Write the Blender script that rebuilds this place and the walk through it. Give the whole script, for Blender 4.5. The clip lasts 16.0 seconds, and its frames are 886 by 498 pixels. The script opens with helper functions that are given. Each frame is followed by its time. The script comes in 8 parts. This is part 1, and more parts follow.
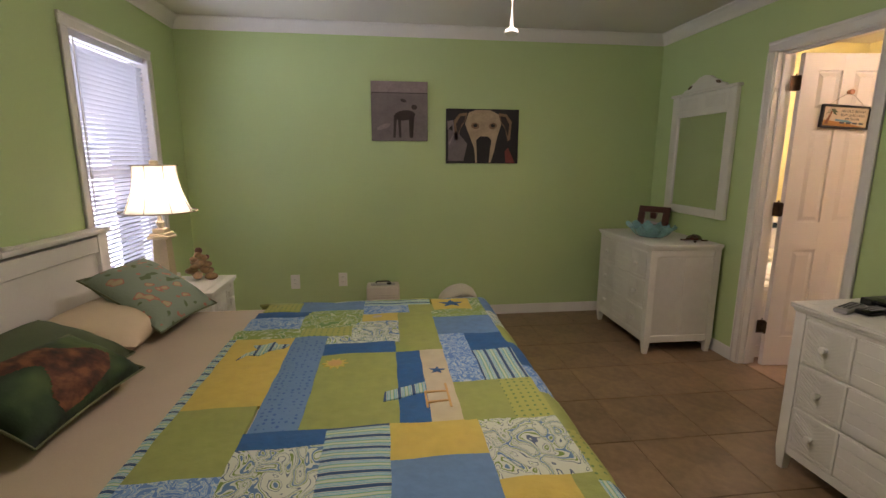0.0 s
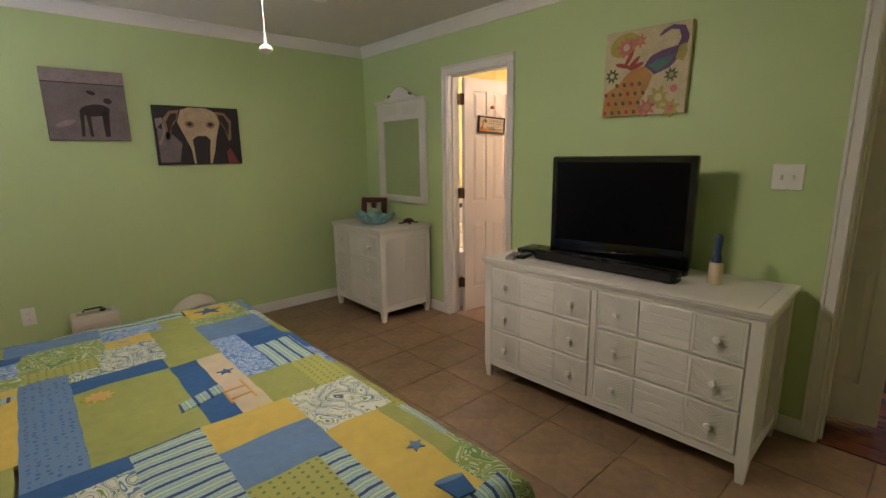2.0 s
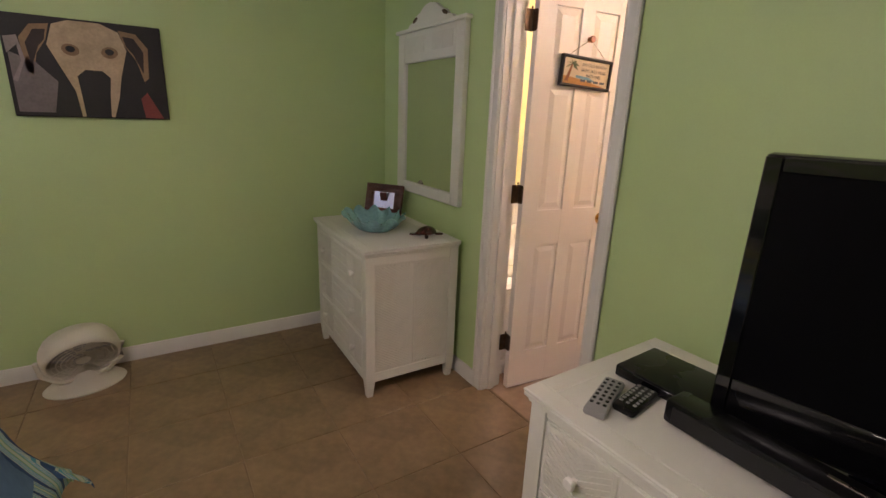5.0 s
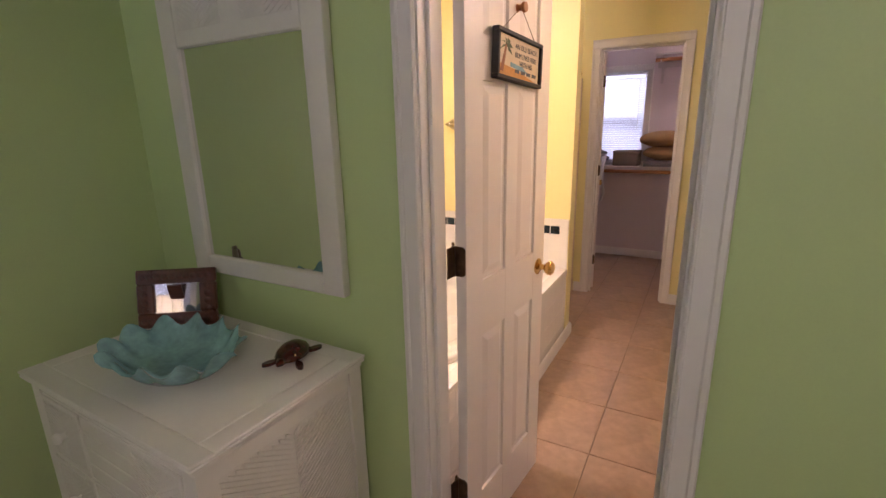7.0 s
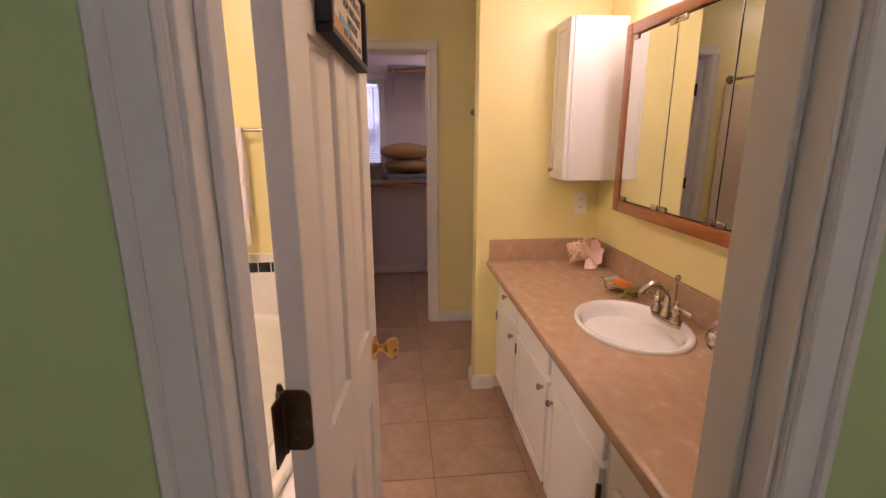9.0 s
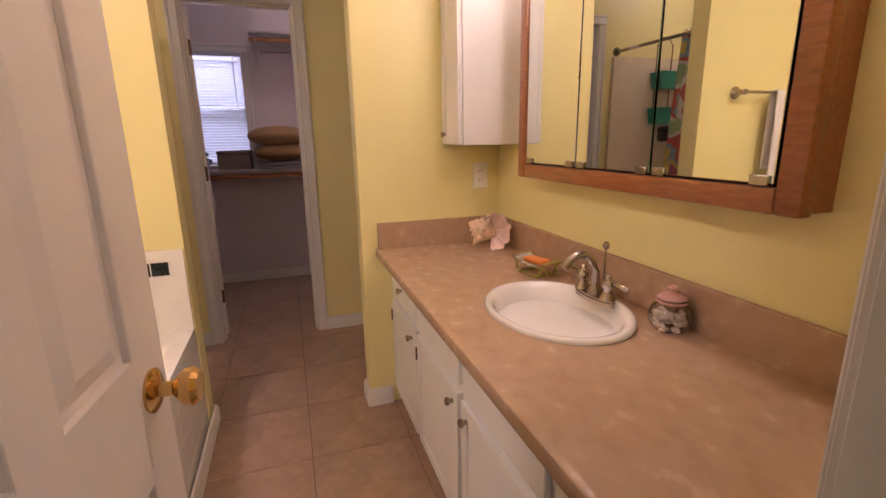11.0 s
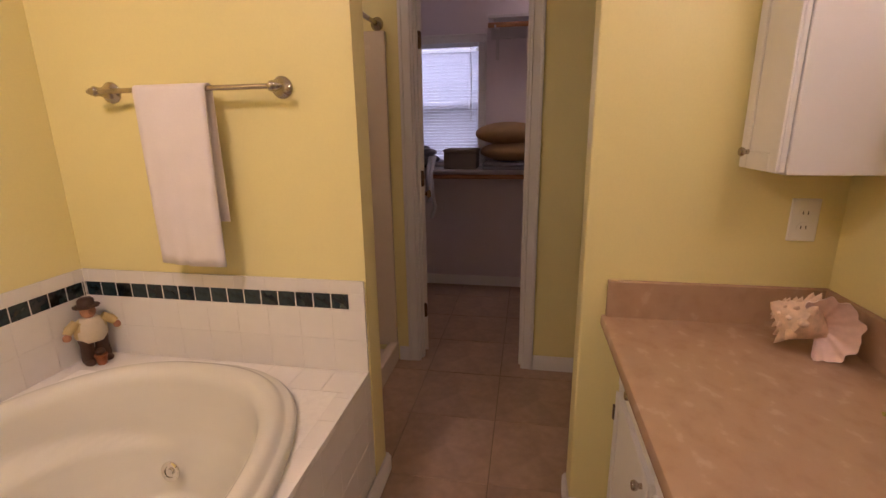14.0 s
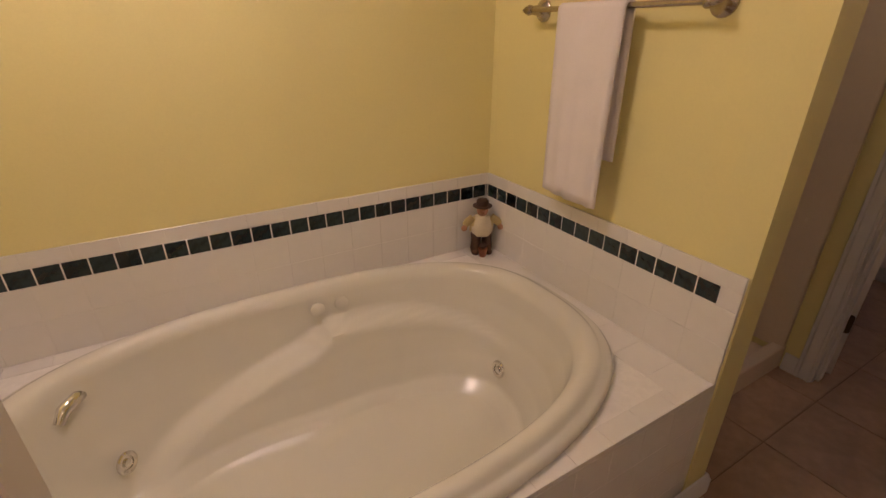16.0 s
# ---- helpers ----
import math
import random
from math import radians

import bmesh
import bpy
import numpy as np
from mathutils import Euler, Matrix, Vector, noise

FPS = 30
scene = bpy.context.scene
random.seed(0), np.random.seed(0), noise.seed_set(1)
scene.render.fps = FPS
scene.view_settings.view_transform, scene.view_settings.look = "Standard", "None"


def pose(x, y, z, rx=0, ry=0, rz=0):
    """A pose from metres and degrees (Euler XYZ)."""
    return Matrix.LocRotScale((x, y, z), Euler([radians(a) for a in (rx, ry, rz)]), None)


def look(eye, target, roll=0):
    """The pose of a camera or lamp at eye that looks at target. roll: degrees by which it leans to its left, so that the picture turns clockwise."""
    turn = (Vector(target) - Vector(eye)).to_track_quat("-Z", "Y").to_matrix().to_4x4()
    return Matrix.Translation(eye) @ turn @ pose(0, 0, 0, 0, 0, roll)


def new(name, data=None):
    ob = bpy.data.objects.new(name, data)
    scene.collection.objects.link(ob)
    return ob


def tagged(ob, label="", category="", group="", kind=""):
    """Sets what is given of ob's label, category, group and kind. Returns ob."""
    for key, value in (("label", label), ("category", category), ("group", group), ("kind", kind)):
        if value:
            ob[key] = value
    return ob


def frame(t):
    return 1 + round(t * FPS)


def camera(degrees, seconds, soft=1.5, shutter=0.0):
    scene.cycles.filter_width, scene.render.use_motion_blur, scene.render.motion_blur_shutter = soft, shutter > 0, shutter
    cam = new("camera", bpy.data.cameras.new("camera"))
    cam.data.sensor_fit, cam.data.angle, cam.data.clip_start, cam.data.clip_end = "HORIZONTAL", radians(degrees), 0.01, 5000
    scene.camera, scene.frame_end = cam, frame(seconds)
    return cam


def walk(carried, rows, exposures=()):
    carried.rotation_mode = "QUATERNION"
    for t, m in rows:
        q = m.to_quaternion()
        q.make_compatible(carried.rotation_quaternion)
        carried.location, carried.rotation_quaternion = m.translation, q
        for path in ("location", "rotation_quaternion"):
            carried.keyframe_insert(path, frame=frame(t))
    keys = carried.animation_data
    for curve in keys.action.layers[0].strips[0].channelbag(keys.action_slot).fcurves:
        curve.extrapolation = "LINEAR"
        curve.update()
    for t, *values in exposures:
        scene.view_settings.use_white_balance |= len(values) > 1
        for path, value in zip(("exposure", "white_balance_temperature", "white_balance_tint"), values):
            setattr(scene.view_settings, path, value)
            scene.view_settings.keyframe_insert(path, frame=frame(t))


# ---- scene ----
cam = camera(87.6, 16.0)
PATH = [
    (0, (0.218, 0.186, 1.37), (0.464, 2.134, 0.99), 0.2),
    (0.5, (0.082, 0.126, 1.376), (0.66, 2.007, 1.018), -0.1),
    (1, (-0.025, 0.051, 1.379), (0.833, 1.826, 1.038), -0.5),
    (1.5, (-0.09, 0.005, 1.388), (1.055, 1.607, 1.04), -0.7),
    (2, (-0.074, 0.024, 1.395), (1.244, 1.474, 0.992), -0.8),
    (2.5, (0.104, 0.114, 1.383), (1.539, 1.42, 0.897), -1.0),
    (3, (0.346, 0.264, 1.39), (1.88, 1.428, 0.851), 0.6),
    (3.5, (0.633, 0.427, 1.383), (1.981, 1.802, 0.845), 1.6),
    (4, (0.872, 0.625, 1.384), (1.98, 2.198, 0.841), 2.7),
    (4.2, (0.969, 0.727, 1.381), (1.97, 2.368, 0.828), 2.5),
    (6.3, (1.433, 1.911, 1.488), (2.826, 3.247, 0.962), 0.5),
    (6.5, (1.476, 2.024, 1.438), (2.962, 3.26, 0.926), -0.1),
    (7, (1.588, 2.254, 1.436), (3.275, 3.202, 0.933), -1.2),
    (7.5, (1.712, 2.462, 1.449), (3.558, 3.054, 0.959), -1.1),
    (8, (1.854, 2.592, 1.443), (3.778, 2.916, 1.006), -2.6),
    (8.5, (2.02, 2.664, 1.456), (3.97, 2.729, 1.017), -1.9),
    (9, (2.162, 2.699, 1.433), (4.097, 2.508, 0.961), -0.1),
    (9.5, (2.307, 2.692, 1.417), (4.204, 2.327, 0.897), -0.8),
    (10, (2.399, 2.657, 1.376), (4.265, 2.128, 0.888), -1.4),
    (10.2, (2.424, 2.636, 1.347), (4.27, 2.025, 0.879), -1.0),
    (12.3, (2.832, 2.465, 1.199), (4.694, 1.904, 0.73), -1.3),
    (12.5, (2.867, 2.45, 1.227), (4.754, 2.001, 0.741), -2.1),
    (13, (2.96, 2.438, 1.28), (4.888, 2.199, 0.807), -2.0),
    (13.5, (3.07, 2.441, 1.311), (5.014, 2.468, 0.845), -1.3),
    (14, (3.179, 2.459, 1.339), (5.082, 2.806, 0.831), -0.8),
    (14.5, (3.259, 2.484, 1.351), (5.045, 3.168, 0.767), -0.6),
    (15, (3.319, 2.485, 1.381), (4.919, 3.473, 0.7), -0.6),
    (15.5, (3.369, 2.484, 1.4), (4.736, 3.718, 0.619), 1.1),
    (16, (3.403, 2.505, 1.406), (4.324, 4.06, 0.551), -0.0),
]
EXPOSURES = [(0, -0.13, 6550, 27), (1.0, -0.16, 6500, 27), (1.5, -0.06, 6500, 27), (2.0, 0.08, 6450, 26), (3.0, 0.26, 6400, 26), (4.2, 0.18, 6350, 28), (6.5, 0.06, 6180, 33), (8.0, -0.17, 6180, 36), (9.0, -0.44, 6180, 39), (10.0, -0.46, 6150, 38), (12.5, -0.7, 6100, 37), (14.5, -1.02, 6350, 35), (15.0, -1.02, 6400, 33), (16.0, -1.5, 6400, 32)]
walk(cam, [(t, look(eye, target, roll)) for t, eye, target, roll in PATH], EXPOSURES)

# ---------------------------------------------------------------- world and light
world = bpy.data.worlds.new("world")
world.use_nodes = True
scene.world = world
wn = world.node_tree.nodes
sky = wn.new("ShaderNodeTexSky")
sky.sky_type, sky.sun_disc = "NISHITA", False
sky.sun_elevation, sky.sun_rotation = radians(50), radians(200)
world.node_tree.links.new(sky.outputs["Color"], wn["Background"].inputs["Color"])
wn["Background"].inputs["Strength"].default_value = 0.12


def lamp(name, kind, m, watts, colour, size=0.1, size_y=0.1):
    data = bpy.data.lights.new(name, kind)
    data.energy, data.color = watts, colour
    if kind == "AREA":
        data.shape, data.size, data.size_y = "RECTANGLE", size, size_y
    else:
        data.shadow_soft_size = size
    ob = new(name, data)
    ob.matrix_world = m
    return ob


DAY = (0.80, 0.88, 1.0)
FAN_GLOW, VANITY_GLOW, TUB_GLOW, FILL_GLOW = 64.0, 68.0, 150.0, 90.0
lamp("bedroom_window_daylight", "AREA", pose(-1.62, 3.23, 1.30, 0, -90, 0), 34, DAY, 1.4, 0.78)
lamp("closet_window_daylight", "AREA", pose(7.62, 3.25, 2.50, 0, 48, 0), 300, DAY, 0.9, 0.7)
# Added lamp with no fixture, brightens the hall behind the open doorway.
lamp("hall_fill_light", "POINT", pose(3.9, -0.4, 2.2), 24, (1.0, 0.85, 0.65), 0.1)

# ---------------------------------------------------------------- materials


def nodes_of(name):
    m = bpy.data.materials.new(name)
    m.use_nodes = True
    nt = m.node_tree
    return m, nt, nt.nodes["Principled BSDF"], nt.nodes, nt.links


def mat(name, colour, rough=0.5, metal=0.0, vary=0.08, scale=6.0, fine=80.0, bump=0.05, depth=0.002, island=0.0, coat=0.0, stretch=(1, 1, 1), emit=0.0):
    """A surface with coarse and fine colour variation, changing gloss and a fine relief."""
    m, nt, b, N, L = nodes_of(name)
    tc = N.new("ShaderNodeTexCoord")
    mp = N.new("ShaderNodeMapping")
    mp.inputs["Scale"].default_value = stretch
    L.new(tc.outputs["Object"], mp.inputs["Vector"])
    big, small = N.new("ShaderNodeTexNoise"), N.new("ShaderNodeTexNoise")
    for n, s in ((big, scale), (small, fine)):
        n.inputs["Scale"].default_value, n.inputs["Detail"].default_value = s, 4
        L.new(mp.outputs["Vector"], n.inputs["Vector"])
    mix = N.new("ShaderNodeMath")
    mix.operation = "MULTIPLY_ADD"
    mix.inputs[1].default_value = 0.6
    L.new(big.outputs["Fac"], mix.inputs[0])
    half = N.new("ShaderNodeMath")
    half.operation = "MULTIPLY"
    half.inputs[1].default_value = 0.4
    L.new(small.outputs["Fac"], half.inputs[0])
    L.new(half.outputs[0], mix.inputs[2])
    src = mix.outputs[0]
    if island:
        oi = N.new("ShaderNodeObjectInfo")
        add = N.new("ShaderNodeMath")
        add.operation = "MULTIPLY_ADD"
        add.inputs[1].default_value = island
        L.new(oi.outputs["Random"], add.inputs[0])
        L.new(src, add.inputs[2])
        sub = N.new("ShaderNodeMath")
        sub.operation = "SUBTRACT"
        sub.inputs[1].default_value = island / 2
        L.new(add.outputs[0], sub.inputs[0])
        src = sub.outputs[0]
    ramp = N.new("ShaderNodeValToRGB")
    ramp.color_ramp.elements[0].position, ramp.color_ramp.elements[1].position = 0.3, 0.7
    ramp.color_ramp.elements[0].color = (*[c * (1 - vary) for c in colour], 1)
    ramp.color_ramp.elements[1].color = (*[min(1, c * (1 + vary)) for c in colour], 1)
    L.new(src, ramp.inputs["Fac"])
    L.new(ramp.outputs["Color"], b.inputs["Base Color"])
    rr = N.new("ShaderNodeMapRange")
    rr.inputs["To Min"].default_value, rr.inputs["To Max"].default_value = max(0.02, rough - 0.08), min(1, rough + 0.08)
    L.new(big.outputs["Fac"], rr.inputs["Value"])
    L.new(rr.outputs["Result"], b.inputs["Roughness"])
    b.inputs["Metallic"].default_value = metal
    b.inputs["Coat Weight"].default_value = coat
    if bump:
        bp = N.new("ShaderNodeBump")
        bp.inputs["Strength"].default_value, bp.inputs["Distance"].default_value = bump, depth
        L.new(small.outputs["Fac"], bp.inputs["Height"])
        L.new(bp.outputs["Normal"], b.inputs["Normal"])
    if emit:
        L.new(ramp.outputs["Color"], b.inputs["Emission Color"])
        b.inputs["Emission Strength"].default_value = emit
    return m


def patterned(name, colours, kind, scale, rough=0.8, bump=0.3, stretch=(1, 1, 1), width=0.5, detail=0.0, distort=0.0, turn=0.0):
    """Printed cloth and the like: waves, dots, swirls or blotches in a few colours."""
    m, nt, b, N, L = nodes_of(name)
    tc, mp = N.new("ShaderNodeTexCoord"), N.new("ShaderNodeMapping")
    mp.inputs["Scale"].default_value = stretch
    mp.inputs["Rotation"].default_value = (0, 0, radians(turn))
    L.new(tc.outputs["Object"], mp.inputs["Vector"])
    if kind == "wave":
        t = N.new("ShaderNodeTexWave")
        t.inputs["Scale"].default_value, t.inputs["Distortion"].default_value = scale, distort
        t.inputs["Detail"].default_value = detail
        out = t.outputs["Fac"]
    elif kind == "dots":
        t = N.new("ShaderNodeTexVoronoi")
        t.inputs["Scale"].default_value, t.inputs["Randomness"].default_value = scale, detail
        out = t.outputs["Distance"]
    elif kind == "swirl":
        n = N.new("ShaderNodeTexNoise")
        n.inputs["Scale"].default_value, n.inputs["Detail"].default_value = scale, 1.5
        n.inputs["Distortion"].default_value = 1.2
        L.new(mp.outputs["Vector"], n.inputs["Vector"])
        t = N.new("ShaderNodeMath")
        t.operation = "PINGPONG"
        t.inputs[1].default_value = width
        L.new(n.outputs["Fac"], t.inputs[0])
        mul = N.new("ShaderNodeMath")
        mul.operation = "DIVIDE"
        mul.inputs[1].default_value = width
        L.new(t.outputs[0], mul.inputs[0])
        out = mul.outputs[0]
        t = None
    else:
        t = N.new("ShaderNodeTexNoise")
        t.inputs["Scale"].default_value, t.inputs["Detail"].default_value = scale, detail
        out = t.outputs["Fac"]
    if t:
        L.new(mp.outputs["Vector"], t.inputs["Vector"])
    ramp = N.new("ShaderNodeValToRGB")
    ramp.color_ramp.interpolation = "CONSTANT" if kind != "noise" else "LINEAR"
    el = ramp.color_ramp.elements
    while len(el) < len(colours):
        el.new(0.5)
    for e, (p, c) in zip(el, colours):
        e.position, e.color = p, (*c, 1)
    L.new(out, ramp.inputs["Fac"])
    L.new(ramp.outputs["Color"], b.inputs["Base Color"])
    b.inputs["Roughness"].default_value = rough
    fine, bp = N.new("ShaderNodeTexNoise"), N.new("ShaderNodeBump")
    fine.inputs["Scale"].default_value = 36 if bump >= 0.3 else 60
    L.new(tc.outputs["Object"], fine.inputs["Vector"])
    bp.inputs["Strength"].default_value, bp.inputs["Distance"].default_value = bump * 1.6, 0.006
    L.new(fine.outputs["Fac"], bp.inputs["Height"])
    L.new(bp.outputs["Normal"], b.inputs["Normal"])
    return m


GREEN = mat("green_wall_paint", (0.47, 0.60, 0.285), 0.55, vary=0.03, scale=2, fine=150, bump=0.12, depth=0.001)
YELLOW = mat("yellow_wall_paint", (0.80, 0.71, 0.33), 0.38, vary=0.03, scale=2, fine=150, bump=0.12, depth=0.001)
GREYWALL = mat("closet_wall_paint", (0.69, 0.61, 0.63), 0.6, vary=0.03, scale=2, fine=150, bump=0.1, depth=0.001)
BLUEWALL = mat("blue_wall_paint", (0.25, 0.36, 0.62), 0.6, vary=0.03, scale=2)
CEILING = mat("ceiling_paint", (0.66, 0.62, 0.56), 0.8, vary=0.03, scale=3, fine=220, bump=0.3, depth=0.002)
TRIM = mat("white_trim_paint", (0.74, 0.71, 0.68), 0.35, vary=0.02, fine=40, bump=0.04)
WHITEWOOD = mat("white_painted_wood", (0.71, 0.69, 0.64), 0.38, vary=0.03, scale=8, fine=60, bump=0.06)
WICKER = mat("white_woven_cane", (0.67, 0.65, 0.60), 0.5, vary=0.05, scale=20, fine=120, bump=0.15)
TILE = mat("brown_floor_tile", (0.228, 0.150, 0.083), 0.40, vary=0.38, scale=5, fine=24, bump=0.08, island=0.08)
BATHTILE = mat("tan_floor_tile", (0.38, 0.25, 0.17), 0.36, vary=0.24, scale=8, fine=26, bump=0.08, island=0.08)
GROUT = mat("floor_grout", (0.215, 0.145, 0.088), 0.9, vary=0.15, scale=30)
WTILE = mat("white_glazed_tile", (0.78, 0.75, 0.71), 0.16, vary=0.02, scale=5, fine=30, bump=0.02)
WGROUT = mat("white_grout", (0.80, 0.77, 0.73), 0.5, vary=0.05, scale=40)
BTILE = mat("dark_green_glazed_tile", (0.012, 0.022, 0.024), 0.12, vary=0.8, scale=40, fine=90, bump=0.05, island=0.3)
ACRYLIC = mat("cream_tub_acrylic", (0.715, 0.69, 0.61), 0.2, vary=0.015, scale=3, fine=20, bump=0.0, coat=0.05)
CERAMIC = mat("white_ceramic", (0.80, 0.77, 0.75), 0.08, vary=0.015, bump=0.0, coat=0.4)
COUNTER = patterned("tan_marbled_laminate", [(0.30, (0.41, 0.26, 0.16)), (0.47, (0.445, 0.29, 0.183)), (0.60, (0.455, 0.30, 0.19)), (0.66, (0.50, 0.345, 0.228)), (0.74, (0.52, 0.365, 0.245))], "noise", 19, rough=0.27, bump=0.0, detail=12.0, stretch=(1, 1.25, 1), turn=35)
CABINET = mat("white_cabinet_paint", (0.78, 0.76, 0.74), 0.35, vary=0.02, fine=30, bump=0.04)
OAK = mat("red_oak_frame", (0.30, 0.105, 0.035), 0.32, vary=0.35, scale=14, fine=60, bump=0.15, stretch=(1, 8, 8), coat=0.3)
MIRROR, _t, _b, _n, _l = nodes_of("mirror_glass")
_b.inputs["Metallic"].default_value, _b.inputs["Roughness"].default_value = 1.0, 0.01
_b.inputs["Base Color"].default_value = (0.82, 0.84, 0.82, 1)
GLASS, _t, _b, _n, _l = nodes_of("clear_glass")
_b.inputs["Transmission Weight"].default_value, _b.inputs["Roughness"].default_value = 1.0, 0.01
BRASS = mat("polished_brass", (0.70, 0.46, 0.17), 0.18, 1.0, vary=0.1, bump=0.0)
BRONZE = mat("aged_bronze", (0.12, 0.075, 0.045), 0.4, 0.9, vary=0.4, scale=30, bump=0.1)
NICKEL = mat("brushed_nickel", (0.46, 0.40, 0.34), 0.26, 1.0, vary=0.1, bump=0.0)
CHROME = mat("chrome", (0.75, 0.73, 0.70), 0.08, 1.0, vary=0.03, bump=0.0)
BLACK = mat("black_plastic", (0.006, 0.006, 0.007), 0.28, vary=0.2, bump=0.02)
GLOSSBLACK = mat("gloss_black_bezel", (0.004, 0.004, 0.005), 0.06, vary=0.1, bump=0.0, coat=0.5)
SCREEN = mat("dark_screen", (0.003, 0.003, 0.004), 0.3, vary=0.05, bump=0.0)
for dull_, spec_ in ((SCREEN, 0.06), (GLOSSBLACK, 0.35), (BLACK, 0.25)):
    dull_.node_tree.nodes["Principled BSDF"].inputs["Specular IOR Level"].default_value = spec_
PLASTICW = mat("white_plastic", (0.78, 0.76, 0.72), 0.4, vary=0.02, bump=0.02)
SHEET = mat("tan_cotton_sheet", (0.42, 0.34, 0.25), 0.85, vary=0.06, scale=4, fine=300, bump=0.15, depth=0.001)
PILLOWTAN = mat("cream_pillowcase", (0.60, 0.47, 0.32), 0.85, vary=0.07, scale=5, fine=300, bump=0.15, depth=0.001)
BLIND = mat("white_blind_slat", (0.70, 0.70, 0.74), 0.5, vary=0.02, bump=0.0)
bn = BLIND.node_tree.nodes
btr, bmx = bn.new("ShaderNodeBsdfTranslucent"), bn.new("ShaderNodeMixShader")
btr.inputs["Color"].default_value, bmx.inputs["Fac"].default_value = (0.8, 0.82, 0.9, 1), 0.16
BLIND.node_tree.links.new(bn["Principled BSDF"].outputs[0], bmx.inputs[1])
BLIND.node_tree.links.new(btr.outputs[0], bmx.inputs[2])
BLIND.node_tree.links.new(bmx.outputs[0], bn["Material Output"].inputs["Surface"])
SHADE = mat("cream_fabric_shade", (0.80, 0.74, 0.64), 0.9, vary=0.04, scale=10, fine=300, bump=0.2)
sn = SHADE.node_tree.nodes
strn, smx = sn.new("ShaderNodeBsdfTranslucent"), sn.new("ShaderNodeMixShader")
strn.inputs["Color"].default_value, smx.inputs["Fac"].default_value = (0.95, 0.86, 0.72, 1), 0.6
SHADE.node_tree.links.new(sn["Principled BSDF"].outputs[0], smx.inputs[1])
SHADE.node_tree.links.new(strn.outputs[0], smx.inputs[2])
SHADE.node_tree.links.new(smx.outputs[0], sn["Material Output"].inputs["Surface"])
BULB = mat("lit_frosted_glass", (1.0, 0.90, 0.74), 0.4, vary=0.01, bump=0.0, emit=4.0)
TOWEL = mat("white_terry_towel", (0.80, 0.74, 0.74), 0.95, vary=0.04, scale=12, fine=260, bump=0.6, depth=0.003)
AQUA = mat("aqua_ceramic_glaze", (0.19, 0.38, 0.40), 0.12, vary=0.3, scale=12, fine=60, bump=0.05, coat=0.5)
DARKWOOD = mat("carved_dark_red_wood", (0.075, 0.018, 0.010), 0.3, vary=0.5, scale=25, fine=90, bump=0.3, depth=0.003)
WOODFLOOR = mat("red_brown_plank", (0.115, 0.035, 0.018), 0.25, vary=0.35, scale=6, fine=40, bump=0.06, stretch=(10, 1, 1), island=0.3)
BROWNWOOD = mat("brown_vanity_wood", (0.16, 0.055, 0.025), 0.35, vary=0.3, scale=6, stretch=(8, 8, 1))
DAYLIGHT, _t, _b, _n, _l = nodes_of("daylight_outside")
_b.inputs["Emission Color"].default_value = (0.80, 0.90, 1.0, 1)
_b.inputs["Emission Strength"].default_value = 5.5
DAYEAST = DAYLIGHT.copy()
DAYEAST.name = "daylight_over_the_garden"
DAYEAST.node_tree.nodes["Principled BSDF"].inputs["Emission Strength"].default_value = 1.3
TANPILLOW = mat("tan_cushion_fabric", (0.36, 0.22, 0.10), 0.85, vary=0.12, scale=10, fine=200, bump=0.2)
SURROUND = mat("tan_shower_panel", (0.74, 0.62, 0.48), 0.25, vary=0.03, scale=3)

# ---------------------------------------------------------------- building helpers


def box(bm, x0, x1, y0, y1, z0, z1, b=0.0, m=None):
    """Adds a box, its edges rounded by b."""
    r = bmesh.ops.create_cube(bm, size=1.0)
    v = r["verts"]
    for p in v:
        p.co = Vector(((x0 + x1) / 2 + p.co.x * (x1 - x0), (y0 + y1) / 2 + p.co.y * (y1 - y0), (z0 + z1) / 2 + p.co.z * (z1 - z0)))
        if m is not None:
            p.co = m @ p.co
    if b:
        edges = list({e for p in v for e in p.link_edges})
        bmesh.ops.bevel(bm, geom=edges, offset=b, segments=2 if b > 0.004 else 1, affect="EDGES", profile=0.5)
    return bm


def boxes(*rows, b=0.0):
    bm = bmesh.new()
    for r in rows:
        box(bm, *r, b=b)
    return bm


def lathe(bm, profile, segs=24, m=None, square=0.0):
    """A turned shape from (radius, height) pairs; m places it."""
    rings = []
    for r, z in profile:
        ring = []
        for k in range(segs):
            a = 2 * math.pi * k / segs
            p = Vector((r * math.cos(a), r * math.sin(a), z))
            ring.append(bm.verts.new(m @ p if m is not None else p))
        rings.append(ring)
    for a, b in zip(rings, rings[1:]):
        for k in range(segs):
            bm.faces.new((a[k], a[(k + 1) % segs], b[(k + 1) % segs], b[k]))
    if profile[0][0] > 1e-4:
        bm.faces.new(list(reversed(rings[0])))
    if profile[-1][0] > 1e-4:
        bm.faces.new(rings[-1])
    bmesh.ops.remove_doubles(bm, verts=[v for r in (rings[0], rings[-1]) for v in r], dist=1e-6)
    return bm


